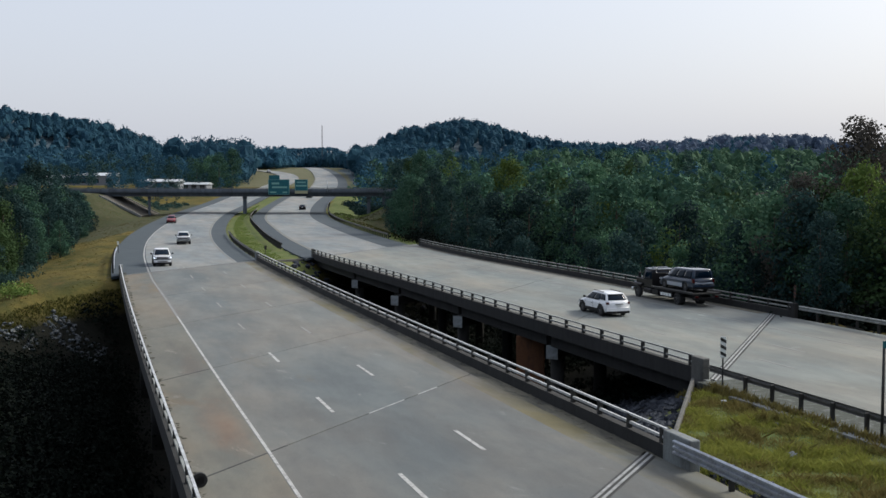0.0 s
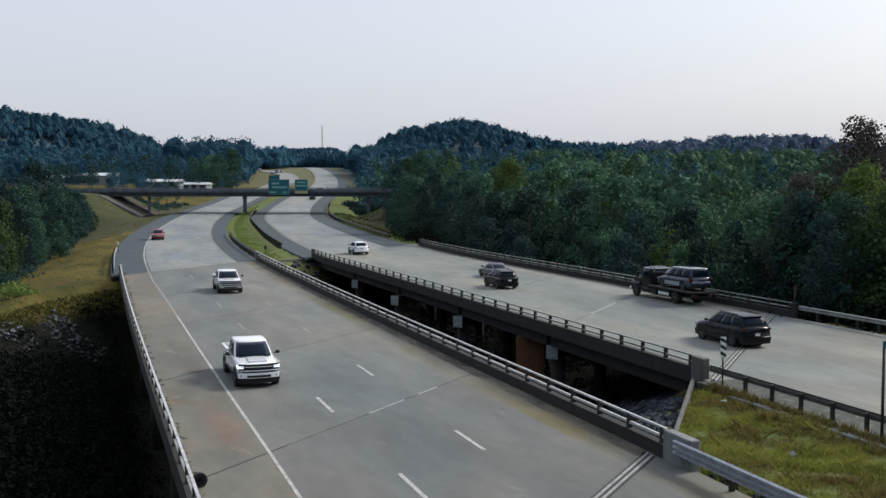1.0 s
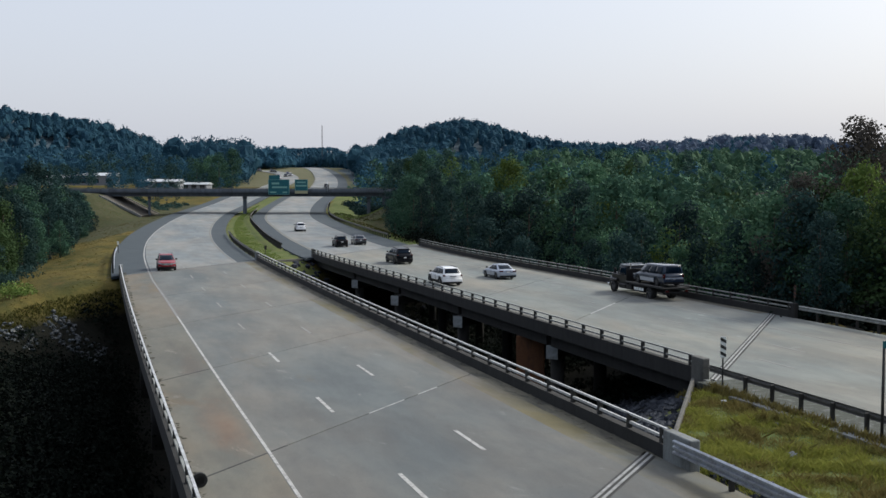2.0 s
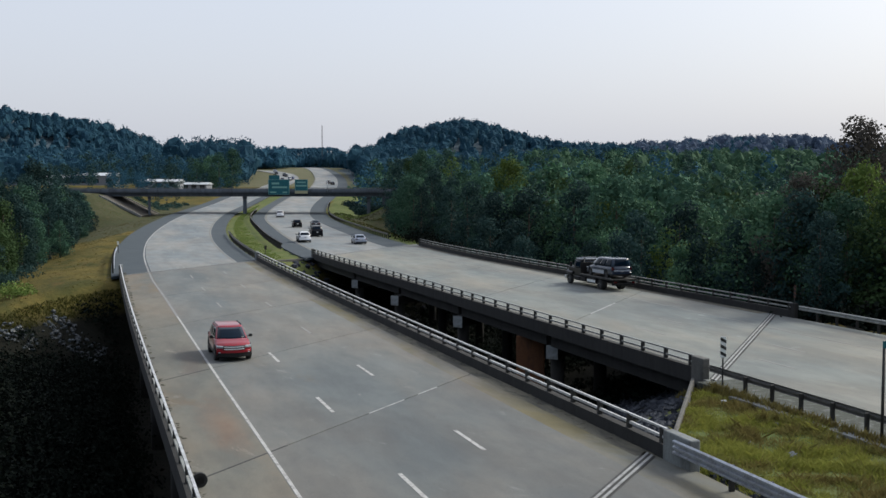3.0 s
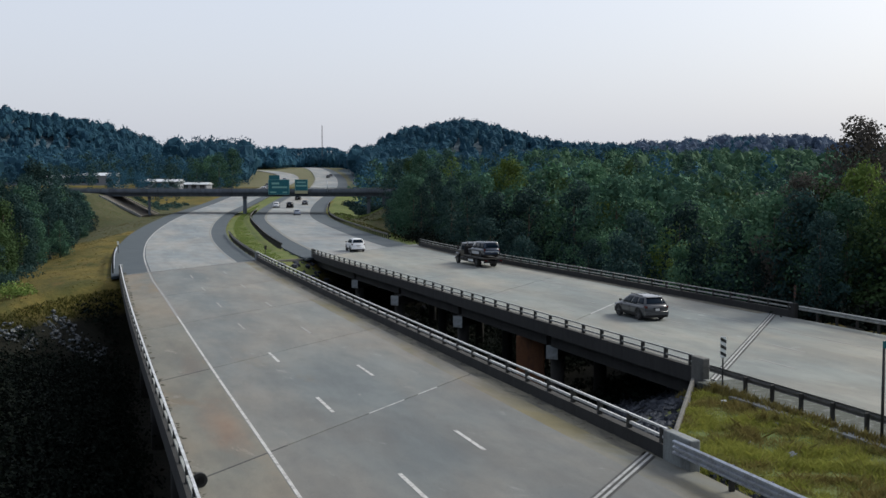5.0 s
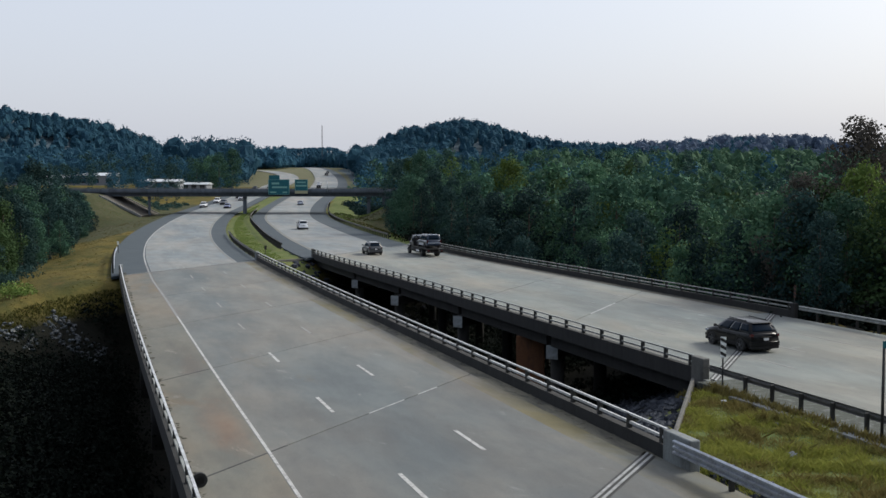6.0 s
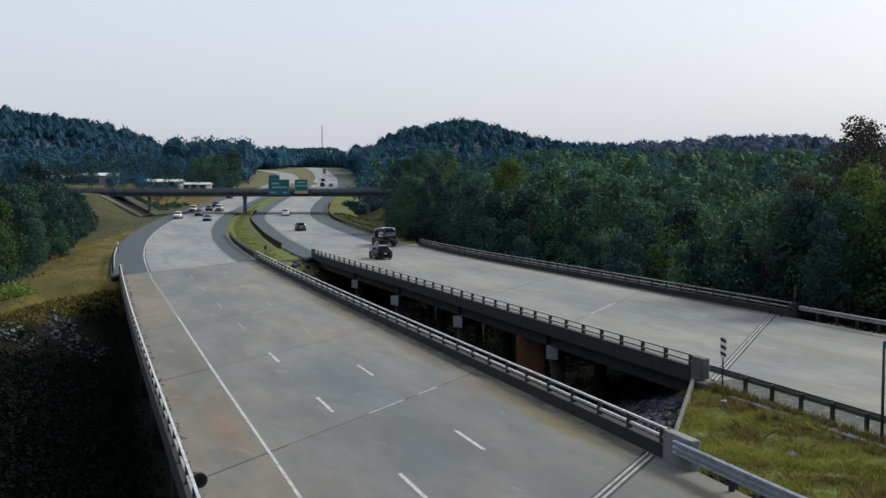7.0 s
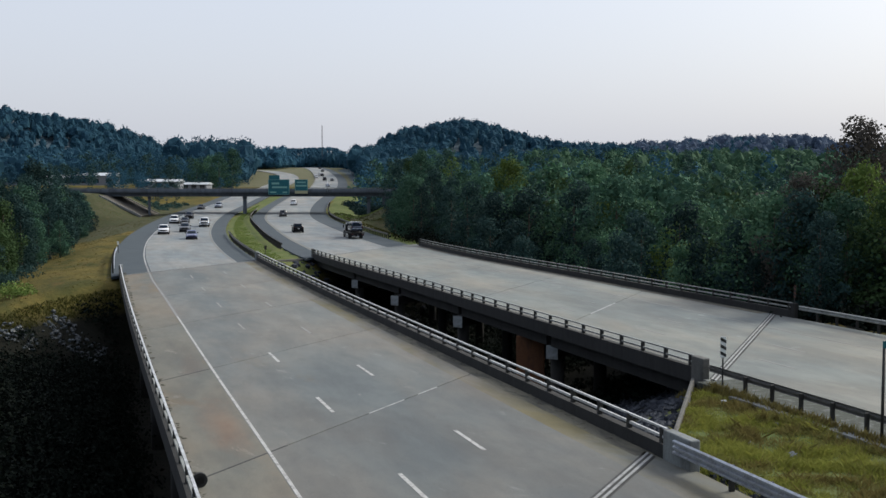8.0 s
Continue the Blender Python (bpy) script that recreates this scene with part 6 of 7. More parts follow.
def wheel_mesh(r, w):
    bm = bmesh.new()
    prof = ((r * 0.62, -w / 2), (r * 0.93, -w / 2), (r, -w * 0.36), (r, w * 0.36), (r * 0.93, w / 2), (r * 0.62, w / 2))
    seg = 22
    rings = []
    for k in range(seg):
        a = 2 * math.pi * k / seg
        rings.append([bm.verts.new((q[0] * math.cos(a), q[1], q[0] * math.sin(a))) for q in prof])
    for k in range(seg):
        n = rings[(k + 1) % seg]
        for j in range(len(prof)):
            bm.faces.new((rings[k][j], n[j], n[(j + 1) % len(prof)], rings[k][(j + 1) % len(prof)]))
    bmesh.ops.recalc_face_normals(bm, faces=bm.faces)
    tyre = mesh_of("tyre", bm, M["tyre"])
    bm = bmesh.new()
    bmesh.ops.create_cone(bm, cap_ends=True, segments=20, radius1=r * 0.615, radius2=r * 0.615, depth=w * 0.5, matrix=Matrix.Rotation(radians(90), 4, "X"))
    for k in range(5):
        m = Matrix.Rotation(2 * math.pi * k / 5, 4, "Y")
        for sg in (-1, 1):
            box(bm, -r * 0.07, r * 0.07, sg * w * 0.38 - w * 0.1, sg * w * 0.38 + w * 0.1, r * 0.05, r * 0.6, 0, m)
    for sg in (-1, 1):
        bmesh.ops.create_cone(bm, cap_ends=True, segments=12, radius1=r * 0.14, radius2=r * 0.14, depth=w * 0.2, matrix=Matrix.Translation((0, sg * w * 0.4, 0)) @ Matrix.Rotation(radians(90), 4, "X"))
    rim = mesh_of("rim", bm, M["rim"])
    return tyre, rim


WHEELS = {}


def add_wheels(car, axles, track, r, w):
    if (r, w) not in WHEELS:
        WHEELS[(r, w)] = wheel_mesh(r, w)
    tyre, rim = WHEELS[(r, w)]
    for x in axles:
        for sg in (-1, 1):
            wh = part("wheel", tyre, None, car, m=pose(x, sg * track, r))
            part("rim", rim, None, wh)


def bowed(y, hw, bow):
    return bow * min(1.2, abs(y) / hw) ** 2.2


def hull(ln, wd, top, clear, axles, r, n=72, bow=(0.20, 0.09)):
    """A body lofted along its length: top(x) gives the deck line; bowed ends, arches over the wheels."""
    bm = bmesh.new()
    xs = np.linspace(-ln / 2, ln / 2, n)
    rows = []
    for x in xs:
        e = abs(x) / (ln / 2)
        hw = wd / 2 * (1 - 0.07 * max(0, (e - 0.6) / 0.4) ** 2)
        end = max(0, (e - 0.94) / 0.06)
        blend = max(0.0, (e - 0.55) / 0.45) ** 1.5
        zt = top(x)
        zb = clear + 0.12 * end
        za = clear + 0.02 + 0.06 * end
        for ax in axles:
            d = abs(x - ax)
            ra = r * 1.17
            if d < ra:
                za = max(za, r + math.sqrt(ra * ra - d * d))
        za = min(za, zt - 0.14)
        zm = max(za + 0.02, clear + (zt - clear) * 0.55)
        zs = max(zm + 0.02, zt - 0.13)
        half = [(0.0, zb), (hw * 0.72, max(zb, za - 0.25)), (hw * 0.955, za), (hw * 0.985, (za + zm) / 2), (hw, zm), (hw * 0.99, (zm + zs) / 2), (hw * 0.965, zs), (hw * 0.925, zt - 0.05), (hw * 0.86, zt - 0.012), (hw * 0.45, zt + 0.018), (0.0, zt + 0.026)]
        ring = [(y, z) for y, z in half] + [(-y, z) for y, z in half[-2:0:-1]]
        b = bow[0] if x > 0 else -bow[1]
        rows.append([bm.verts.new((x - blend * bowed(y, wd / 2, b) if b > 0 else x + blend * bowed(y, wd / 2, -b), y, z)) for y, z in ring])
    k = len(rows[0])
    for i in range(n - 1):
        for j in range(k):
            bm.faces.new((rows[i][j], rows[i][(j + 1) % k], rows[i + 1][(j + 1) % k], rows[i + 1][j]))
    for row, dx in ((rows[0], -0.012), (rows[-1], 0.012)):
        c = bm.verts.new((row[0].co.x + dx, 0, sum(v.co.z for v in row) / k))
        for j in range(k):
            bm.faces.new((row[j], row[(j + 1) % k], c))
    bmesh.ops.recalc_face_normals(bm, faces=bm.faces)
    return bm


def facia(x, y0, y1, z0, z1, wd, bow, out, deep, rake=0.0, n=8):
    """A curved strip that follows a bowed end: x is the end of the car (its sign tells front from rear)."""
    bm = bmesh.new()
    sg = 1 if x > 0 else -1
    rows = []
    for i in range(n + 1):
        y = y0 + (y1 - y0) * i / n
        xe = x - sg * bowed(y, wd / 2, bow)
        rows.append([bm.verts.new((xe + sg * (out - q - (rake if z == z1 else 0)), y, z)) for q, z in ((deep, z0), (0.012, z0), (0.0, z0 + 0.012), (0.0, z1 - 0.012), (0.012, z1), (deep, z1))])
    for i in range(n):
        for j in range(6):
            bm.faces.new((rows[i][j], rows[i][(j + 1) % 6], rows[i + 1][(j + 1) % 6], rows[i + 1][j]))
    bm.faces.new(rows[0]), bm.faces.new(rows[-1][::-1])
    bmesh.ops.recalc_face_normals(bm, faces=bm.faces)
    return bm


def profile(*pts):
    px, pz = [p[0] for p in pts], [p[1] for p in pts]
    return lambda x: float(np.interp(x, px, pz))


def cabin_quads(f0, f1, r1, r0, zb, zr, wb, wr):
    return f0, f1, r1, r0, zb, zr, wb, wr


def add_cabin(car, q, mat, windows, rear=(0.80, 0.20, 0.92), crown=0.05, bow=(0.20, 0.10), sag=0.0):
    """A rounded cabin with curved glass let into it."""
    f0, f1, r1, r0, zb, zr, wb, wr = q

    def spot(side, u, v):
        z = zb + (zr - zb) * v
        w = wb + (wr - wb) * v ** 1.35
        xf, xr = f0 + (f1 - f0) * v + 0.05 * math.sin(math.pi * v), r0 + (r1 - r0) * v - 0.04 * math.sin(math.pi * v)
        wc = w * 0.95
        if side == "front":
            return Vector((xf - bow[0] * u * u, wc * u, z))
        if side == "rear":
            return Vector((xr + bow[1] * u * u, -wc * u, z))
        a, b = xr + bow[1], xf - bow[0]
        y = wc + w * 0.05 * math.sin(math.pi * u) ** 0.7
        return Vector((a + (b - a) * (1 - u), y, z)) if side == "left" else Vector((a + (b - a) * u, -y, z))
    def fall(x):
        t = min(1.0, max(0.0, (f1 - x) / max(0.1, f1 - r1)))
        return sag * t ** 2.2 + 0.02 * (1 - t) ** 3

    def shaped(side, u, v):
        p = spot(side, u, v)
        p.z -= fall(p.x) * v
        return p
    ring = [("front", -1 + 2 * i / 8) for i in range(8)] + [("left", i / 12) for i in range(12)] + [("rear", -1 + 2 * i / 8) for i in range(8)] + [("right", i / 12) for i in range(12)]
    bm = bmesh.new()
    rows = [[bm.verts.new(shaped(sd, u, v)) for sd, u in ring] for v in (0, 0.12, 0.3, 0.5, 0.7, 0.88, 1.0)]
    cx = (f1 + r1) / 2
    for k, dz in ((0.025, 0.018), (0.07, 0.032), (0.2, crown), (0.55, crown * 1.25)):
        rows.append([bm.verts.new((p.x + (cx - p.x) * k, p.y * (1 - k), zr + dz - fall(p.x + (cx - p.x) * k))) for p in (spot(sd, u, 1.0) for sd, u in ring)])
    n = len(ring)
    for i in range(len(rows) - 1):
        for j in range(n):
            bm.faces.new((rows[i][j], rows[i][(j + 1) % n], rows[i + 1][(j + 1) % n], rows[i + 1][j]))
    c = bm.verts.new((cx, 0, zr + crown * 1.3 - fall(cx)))
    for j in range(n):
        bm.faces.new((rows[-1][j], rows[-1][(j + 1) % n], c))
    bmesh.ops.recalc_face_normals(bm, faces=bm.faces)
    part("cabin", bm, mat, car, smooth=True)
    mid = Vector(((f0 + r0) / 2, 0, (zb + zr) / 2))

    def pane(name, side, u0, u1, v0, v1, slant=0.0, lift=0.010, mat=None, label="dark tinted glass"):
        bm = bmesh.new()
        nu, nv = 6, 5
        out, inn = [], []
        for i in range(nv + 1):
            v = v0 + (v1 - v0) * i / nv
            ro, ri = [], []
            for j in range(nu + 1):
                u = u0 + (u1 - u0) * j / nu + slant * (v - v0)
                p = shaped(side, u, v)
                nr = (shaped(side, u + 0.01, v) - shaped(side, u - 0.01, v)).cross(shaped(side, u, v + 0.01) - shaped(side, u, v - 0.01)).normalized()
                if nr.dot(p - mid) < 0:
                    nr = -nr
                ro.append(bm.verts.new(p + nr * lift))
                ri.append(bm.verts.new(p - nr * 0.006))
            out.append(ro), inn.append(ri)
        for i in range(nv):
            for j in range(nu):
                bm.faces.new((out[i][j], out[i][j + 1], out[i + 1][j + 1], out[i + 1][j]))
        loop = [(0, j) for j in range(nu)] + [(i, nu) for i in range(nv)] + [(nv, j) for j in range(nu, 0, -1)] + [(i, 0) for i in range(nv, 0, -1)]
        for k in range(len(loop)):
            (a, b), (c_, d) = loop[k], loop[(k + 1) % len(loop)]
            bm.faces.new((out[a][b], inn[a][b], inn[c_][d], out[c_][d]))
        bmesh.ops.recalc_face_normals(bm, faces=bm.faces)
        part(name, bm, mat or M["car_glass"], car, label, smooth=True)
    pane("windshield", "front", -0.93, 0.93, 0.03, 0.93)
    if rear:
        pane("rear_window", "rear", -rear[0], rear[0], rear[1], rear[2])
    if len(windows) > 1:
        a, b = windows[0][0], windows[-1][1]
        low = 0.20 if sag and a < 0.2 else 0.08
        for sd, u0, u1 in (("left", 1 - b, 1 - a), ("right", a, b)):
            pane("window_trim", sd, u0 - 0.006, u1 + 0.006, low - 0.015, 0.895, 0.0, 0.005, M["trim"], "black window surround")
    for a, b in windows:
        low = 0.20 if sag and a < 0.2 else 0.08
        pane("side_window", "left", 1 - b, 1 - a, low, 0.88)
        pane("side_window", "right", a, b, low, 0.88)


def details(car, ln, wd, zh, zt, lit_lamps=False, rails=None, mirror=None, body=None, chrome=False, tail_tall=0.25, zbump=0.5, wide=False, bow=(0.20, 0.09), bumper=None, tail_wide=0.17):
    """Lamps, grille, bumpers, plates, mirrors, roof rails; all follow the bowed ends."""
    hl = M["lamp_lit"] if lit_lamps else M["lamp"]
    fx, rx = ln / 2, -ln / 2
    for sg in (-1, 1):
        ya, yb = sorted((sg * wd * (0.34 if wide else 0.29), sg * wd * 0.475))
        part("headlight", facia(fx, ya, yb, zh - 0.17, zh - 0.06, wd, bow[0], 0.024, 0.3, 0.10), hl, car, "clear headlamp")
        ya, yb = sorted((sg * (wd * 0.475 - tail_wide), sg * wd * 0.475))
        part("taillight", facia(rx, ya, yb, zt - tail_tall, zt, wd, bow[1], 0.02, 0.14, 0.03), M["tail"], car, "red tail lamp")
        if mirror:
            bm = bmesh.new()
            box(bm, mirror[0] - 0.07, mirror[0] + 0.06, sg * (mirror[1] + 0.13) - 0.10, sg * (mirror[1] + 0.13) + 0.10, mirror[2] + 0.03, mirror[2] + 0.18, 0.04)
            box(bm, mirror[0] - 0.03, mirror[0] + 0.03, sg * mirror[1] - 0.05, sg * mirror[1] + 0.05, mirror[2] + 0.03, mirror[2] + 0.08, 0.01)
            part("mirror", bm, M["trim"], car, "dark door mirror")
        yc = sg * wd * 0.40
        part("fog_lamp", facia(fx, yc - 0.045, yc + 0.045, zbump - 0.15, zbump - 0.09, wd, bow[0], 0.062, 0.1, 0, 2), M["lamp"], car)
    gw, g0, g1 = (wd * 0.45, zh - 0.42, zh + 0.0) if wide else (wd * 0.30, zh - 0.42, zh - 0.06)
    part("grille", facia(fx, -gw, gw, g0, g1, wd, bow[0], 0.016 if wide else 0.03, 0.14, 0.03), M["trim"], car, "black grille")
    for f in (0.22, 0.52, 0.82) if not wide else (0.34, 0.74):
        z = g0 + (g1 - g0) * f
        h = 0.034 if chrome and not wide else 0.022
        part("grille_bar", facia(fx, -gw * 0.94, gw * 0.94, z - h, z + h, wd, bow[0], 0.045, 0.03, 0), M["chrome"] if chrome or wide else M["trim"], car)
    part("front_bumper", facia(fx, -wd * 0.47, wd * 0.47, 0.46, zbump, wd, bow[0], 0.05, 0.3, 0.03), bumper or body, car)
    # black band widened to stand in for the bumper's shaded lower face
    part("lower_intake_shade", facia(fx, -wd * 0.455, wd * 0.455, 0.25, 0.46, wd, bow[0], 0.035, 0.3, -0.02), M["trim"], car, "black lower air intake and painted shade under the bumper")
    part("rear_bumper", facia(rx, -wd * 0.47, wd * 0.47, 0.40, zbump + 0.04, wd, bow[1], 0.06, 0.3, 0.02), bumper or body, car)
    part("rear_valance", facia(rx, -wd * 0.455, wd * 0.455, 0.24, 0.40, wd, bow[1], 0.045, 0.3, -0.02), M["trim"], car, "black lower rear trim")
    part("plate", box(bmesh.new(), rx - 0.030, rx - 0.008, -0.15, 0.15, zbump + 0.10, zbump + 0.24), M["plate"], car)
    part("tail_handle", box(bmesh.new(), rx - 0.035, rx - 0.005, -0.3, 0.3, zbump + 0.255, zbump + 0.30, 0.008), M["trim"], car)
    if rails:
        for sg in (-1, 1):
            bm = bmesh.new()
            cyl(bm, 0.022, 0.022, (rails[0], sg * rails[2], rails[3] - 0.01), (rails[1], sg * rails[2], rails[3] + 0.045), 6)
            for x in (rails[0] + 0.06, (rails[0] + rails[1]) / 2, rails[1] - 0.06):
                cyl(bm, 0.022, 0.022, (x, sg * rails[2], rails[3] - 0.06), (x, sg * rails[2], rails[3] + 0.04), 6)
            part("roof_rail", bm, M["trim"], car, "black roof rail")


def seams(car, xs, wd, z0, z1):
    for x in xs:
        for sg in (-1, 1):
            part("door_seam", box(bmesh.new(), x - 0.008, x + 0.008, sg * wd * 0.4985 - 0.006, sg * wd * 0.4985 + 0.006, z0, z1), M["trim"], car)
    for sg in (-1, 1):
        for x in xs[:-1]:
            part("door_handle", box(bmesh.new(), x + 0.06, x + 0.24, sg * wd * 0.495 - 0.012, sg * wd * 0.495 + 0.016, z1 - 0.16, z1 - 0.12, 0.006), M["trim"], car)
        part("side_skirt", box(bmesh.new(), xs[0] - 0.1, xs[-1] + 0.2, sg * wd * 0.48 - 0.02, sg * wd * 0.48 + 0.012, z0 - 0.14, z0 - 0.02, 0.01), M["trim"], car)


def arch(r0, r1, deep, n=14):
    """A flat half ring over a wheel."""
    bm, rows = bmesh.new(), []
    for k in range(n + 1):
        a = math.pi * (1.06 - 1.12 * k / n)
        rows.append([bm.verts.new((q * math.cos(a), y, q * math.sin(a))) for q, y in ((r0, -deep / 2), (r1, -deep / 2), (r1, deep / 2), (r0, deep / 2))])
    for p, q in zip(rows, rows[1:]):
        for j in range(4):
            bm.faces.new((p[j], p[(j + 1) % 4], q[(j + 1) % 4], q[j]))
    bm.faces.new(rows[0]), bm.faces.new(rows[-1][::-1])
    bmesh.ops.recalc_face_normals(bm, faces=bm.faces)
    return bm


def build_suv(col, label, ln=4.75, wd=1.9, ht=1.72, wb=2.8, hatch=0.25, lit_lamps=False, name="suv", chrome=False, clad=True):
    car = thing(name, label, "car", group="cars on the highway")
    r, mat = 0.37, PAINT[col]
    ax = (wb / 2 + 0.02, -wb / 2 + 0.02)
    belt = ht * 0.635
    hood = belt - 0.04
    fx = ln / 2
    top = profile((-fx, belt - 0.10), (-fx + 0.06, belt - 0.03), (-fx + 0.3, belt), (0.95, belt), (1.2, hood + 0.03), (fx - 0.7, hood - 0.06), (fx - 0.38, hood - 0.12), (fx - 0.16, hood - 0.20), (fx - 0.05, hood - 0.30), (fx, hood - 0.42))
    bow = (0.34, 0.12)
    part("body", hull(ln, wd, top, 0.30, ax, r, bow=bow), mat, car, smooth=True)
    part("underbody", box(bmesh.new(), -fx + 0.3, fx - 0.35, -wd * 0.41, wd * 0.41, 0.2, 0.36, 0.04), M["trim"], car, "black underbody")
    tail = -fx + 0.10
    q = cabin_quads(1.34, 0.42, tail + 0.06 + hatch * 0.8, tail - 0.02, belt - 0.05, ht - 0.07, wd * 0.462, wd * 0.365)
    add_cabin(car, q, mat, ((0.07, 0.325), (0.335, 0.60), (0.61, 0.965)), (0.90, 0.24, 0.93), sag=0.03 + 0.10 * hatch)
    part("spoiler", facia(tail + 0.06 + hatch * 0.8, -wd * 0.33, wd * 0.33, ht - 0.115 - 0.10 * hatch, ht - 0.075 - 0.10 * hatch, wd, 0.1, 0.10, 0.2), mat, car)
    details(car, ln, wd, hood - 0.15, belt - 0.05, lit_lamps, (tail + 0.5 + hatch, 0.12, wd * 0.335, ht - 0.045), (0.92, wd * 0.475, belt - 0.01), mat, chrome, 0.15, zbump=0.60, bow=bow)
    if clad:
        for sg in (-1, 1):
            part("side_cladding", box(bmesh.new(), -wb / 2 + 0.47, wb / 2 - 0.43, sg * wd * 0.485 - 0.03, sg * wd * 0.485 + 0.016, 0.30, 0.50, 0.02), M["trim"], car, "black plastic side cladding")
    for x in ax:
        for sg in (-1, 1):
            part("wheel_arch", arch(r * 1.06, r * 1.30, 0.05), M["trim"], car, "black wheel-arch trim", m=pose(x, sg * (wd / 2 - 0.025), r))
    seams(car, (-1.25, -0.22, 0.95), wd, 0.5, belt - 0.12)
    add_wheels(car, ax, wd / 2 - 0.11, r, 0.25)
    return car


def build_sedan(col, label, ln=4.85, wd=1.84, ht=1.45, wb=2.8, lit_lamps=False):
    car = thing("sedan", label, "car", group="cars on the highway")
    r, mat = 0.33, PAINT[col]
    ax = (wb / 2 + 0.05, -wb / 2 + 0.05)
    belt = ht * 0.64
    fx = ln / 2
    top = profile((-fx, belt - 0.16), (-fx + 0.05, belt - 0.02), (-fx + 0.12, belt + 0.03), (-fx + 0.5, belt + 0.05), (-0.9, belt), (0.9, belt), (1.1, belt - 0.02), (fx - 0.5, belt - 0.16), (fx - 0.1, belt - 0.27), (fx, belt - 0.40))
    part("body", hull(ln, wd, top, 0.18, ax, r), mat, car, smooth=True)
    q = cabin_quads(1.28, 0.22, -0.95, -1.9, belt - 0.04, ht - 0.06, wd * 0.455, wd * 0.35)
    add_cabin(car, q, mat, ((0.10, 0.47), (0.48, 0.86)), (0.86, 0.10, 0.90), 0.045)
    details(car, ln, wd, belt - 0.2, belt - 0.04, lit_lamps, None, (0.75, wd * 0.47, belt), mat, False, 0.14, zbump=0.54, tail_wide=0.36)
    seams(car, (-1.1, -0.15, 0.95), wd, 0.36, belt - 0.08)
    add_wheels(car, ax, wd / 2 - 0.12, r, 0.215)
    return car


def build_pickup(col, label, ln=5.75, wd=1.97, ht=1.88, wb=3.75, lit_lamps=False, chrome=False, cargo=False):
    car = thing("pickup_truck", label, "pickup truck", group="cars on the highway")
    r, mat = 0.41, PAINT[col]
    ax = (wb / 2 + 0.12, -wb / 2 + 0.12)
    belt, hood = 1.22, 1.17
    fx = ln / 2
    top = profile((-fx, 0.80), (-1.12, 0.80), (-1.05, belt), (1.05, belt), (1.25, hood + 0.02), (fx - 0.6, hood - 0.04), (fx - 0.25, hood - 0.08), (fx - 0.08, hood - 0.13), (fx, hood - 0.24))
    part("body", hull(ln, wd, top, 0.42, ax, r, bow=(0.20, 0.0)), mat, car, smooth=True)
    part("underbody", box(bmesh.new(), -fx + 0.4, fx - 0.4, -wd * 0.40, wd * 0.40, 0.27, 0.44, 0.04), M["trim"], car, "black underbody")
    # open load bed
    for nm, bx in (("bed_wall", (-fx, -1.06, wd * 0.42, wd * 0.495)), ("bed_wall", (-fx, -1.06, -wd * 0.495, -wd * 0.42)), ("tailgate", (-fx - 0.004, -fx + 0.07, -wd * 0.42, wd * 0.42)), ("bed_front", (-1.12, -1.05, -wd * 0.42, wd * 0.42))):
        part(nm, box(bmesh.new(), *bx, 0.79, 1.27, 0.02), mat, car)
    part("bed_liner", box(bmesh.new(), -fx + 0.08, -1.13, -wd * 0.415, wd * 0.415, 0.80, 0.845), M["trim"], car, "black bed liner")
    if cargo:
        part("tool_box", box(bmesh.new(), -1.75, -1.16, -wd * 0.40, wd * 0.40, 0.85, 1.45, 0.03), M["trim"], car, "dark box in the load bed")
    q = cabin_quads(1.42, 0.50, -0.98, -1.04, belt - 0.05, ht - 0.07, wd * 0.465, wd * 0.385)
    add_cabin(car, q, mat, ((0.05, 0.46), (0.49, 0.93)), (0.84, 0.2, 0.88), 0.05, (0.2, 0.03))
    details(car, ln, wd, hood - 0.10, 1.22, lit_lamps, None, (0.98, wd * 0.52, belt + 0.0), mat, chrome, 0.38, zbump=0.70, wide=True, bow=(0.20, 0.0), bumper=M["chrome"] if chrome else None, tail_wide=0.14)
    part("hood_bulge", box(bmesh.new(), 1.35, fx - 0.35, -wd * 0.22, wd * 0.22, hood - 0.06, hood + 0.045, 0.03), mat, car)
    part("bumper_intake", facia(fx, -wd * 0.27, wd * 0.27, 0.49, 0.60, wd, 0.20, 0.058, 0.1), M["trim"], car, "black bumper intake")
    for sg in (-1, 1):
        ya, yb = sorted((sg * wd * 0.37, sg * wd * 0.47))
        part("turn_lamp", facia(fx, ya, yb, hood - 0.44, hood - 0.36, wd, 0.20, 0.03, 0.1), M["lamp"], car)
        part("cowl_panel", box(bmesh.new(), 1.30, 1.46, sg * wd * 0.2 - 0.3, sg * wd * 0.2 + 0.3, hood + 0.0, hood + 0.05, 0.01), M["trim"], car)
        for x in ax:
            part("wheel_arch", arch(r * 1.06, r * 1.24, 0.04), M["trim"], car, "black wheel-arch trim", m=pose(x, sg * (wd / 2 - 0.02), r))
    seams(car, (-1.0, 0.0, 1.15), wd, 0.56, belt - 0.06)
    add_wheels(car, ax, wd / 2 - 0.13, r, 0.28)
    return car


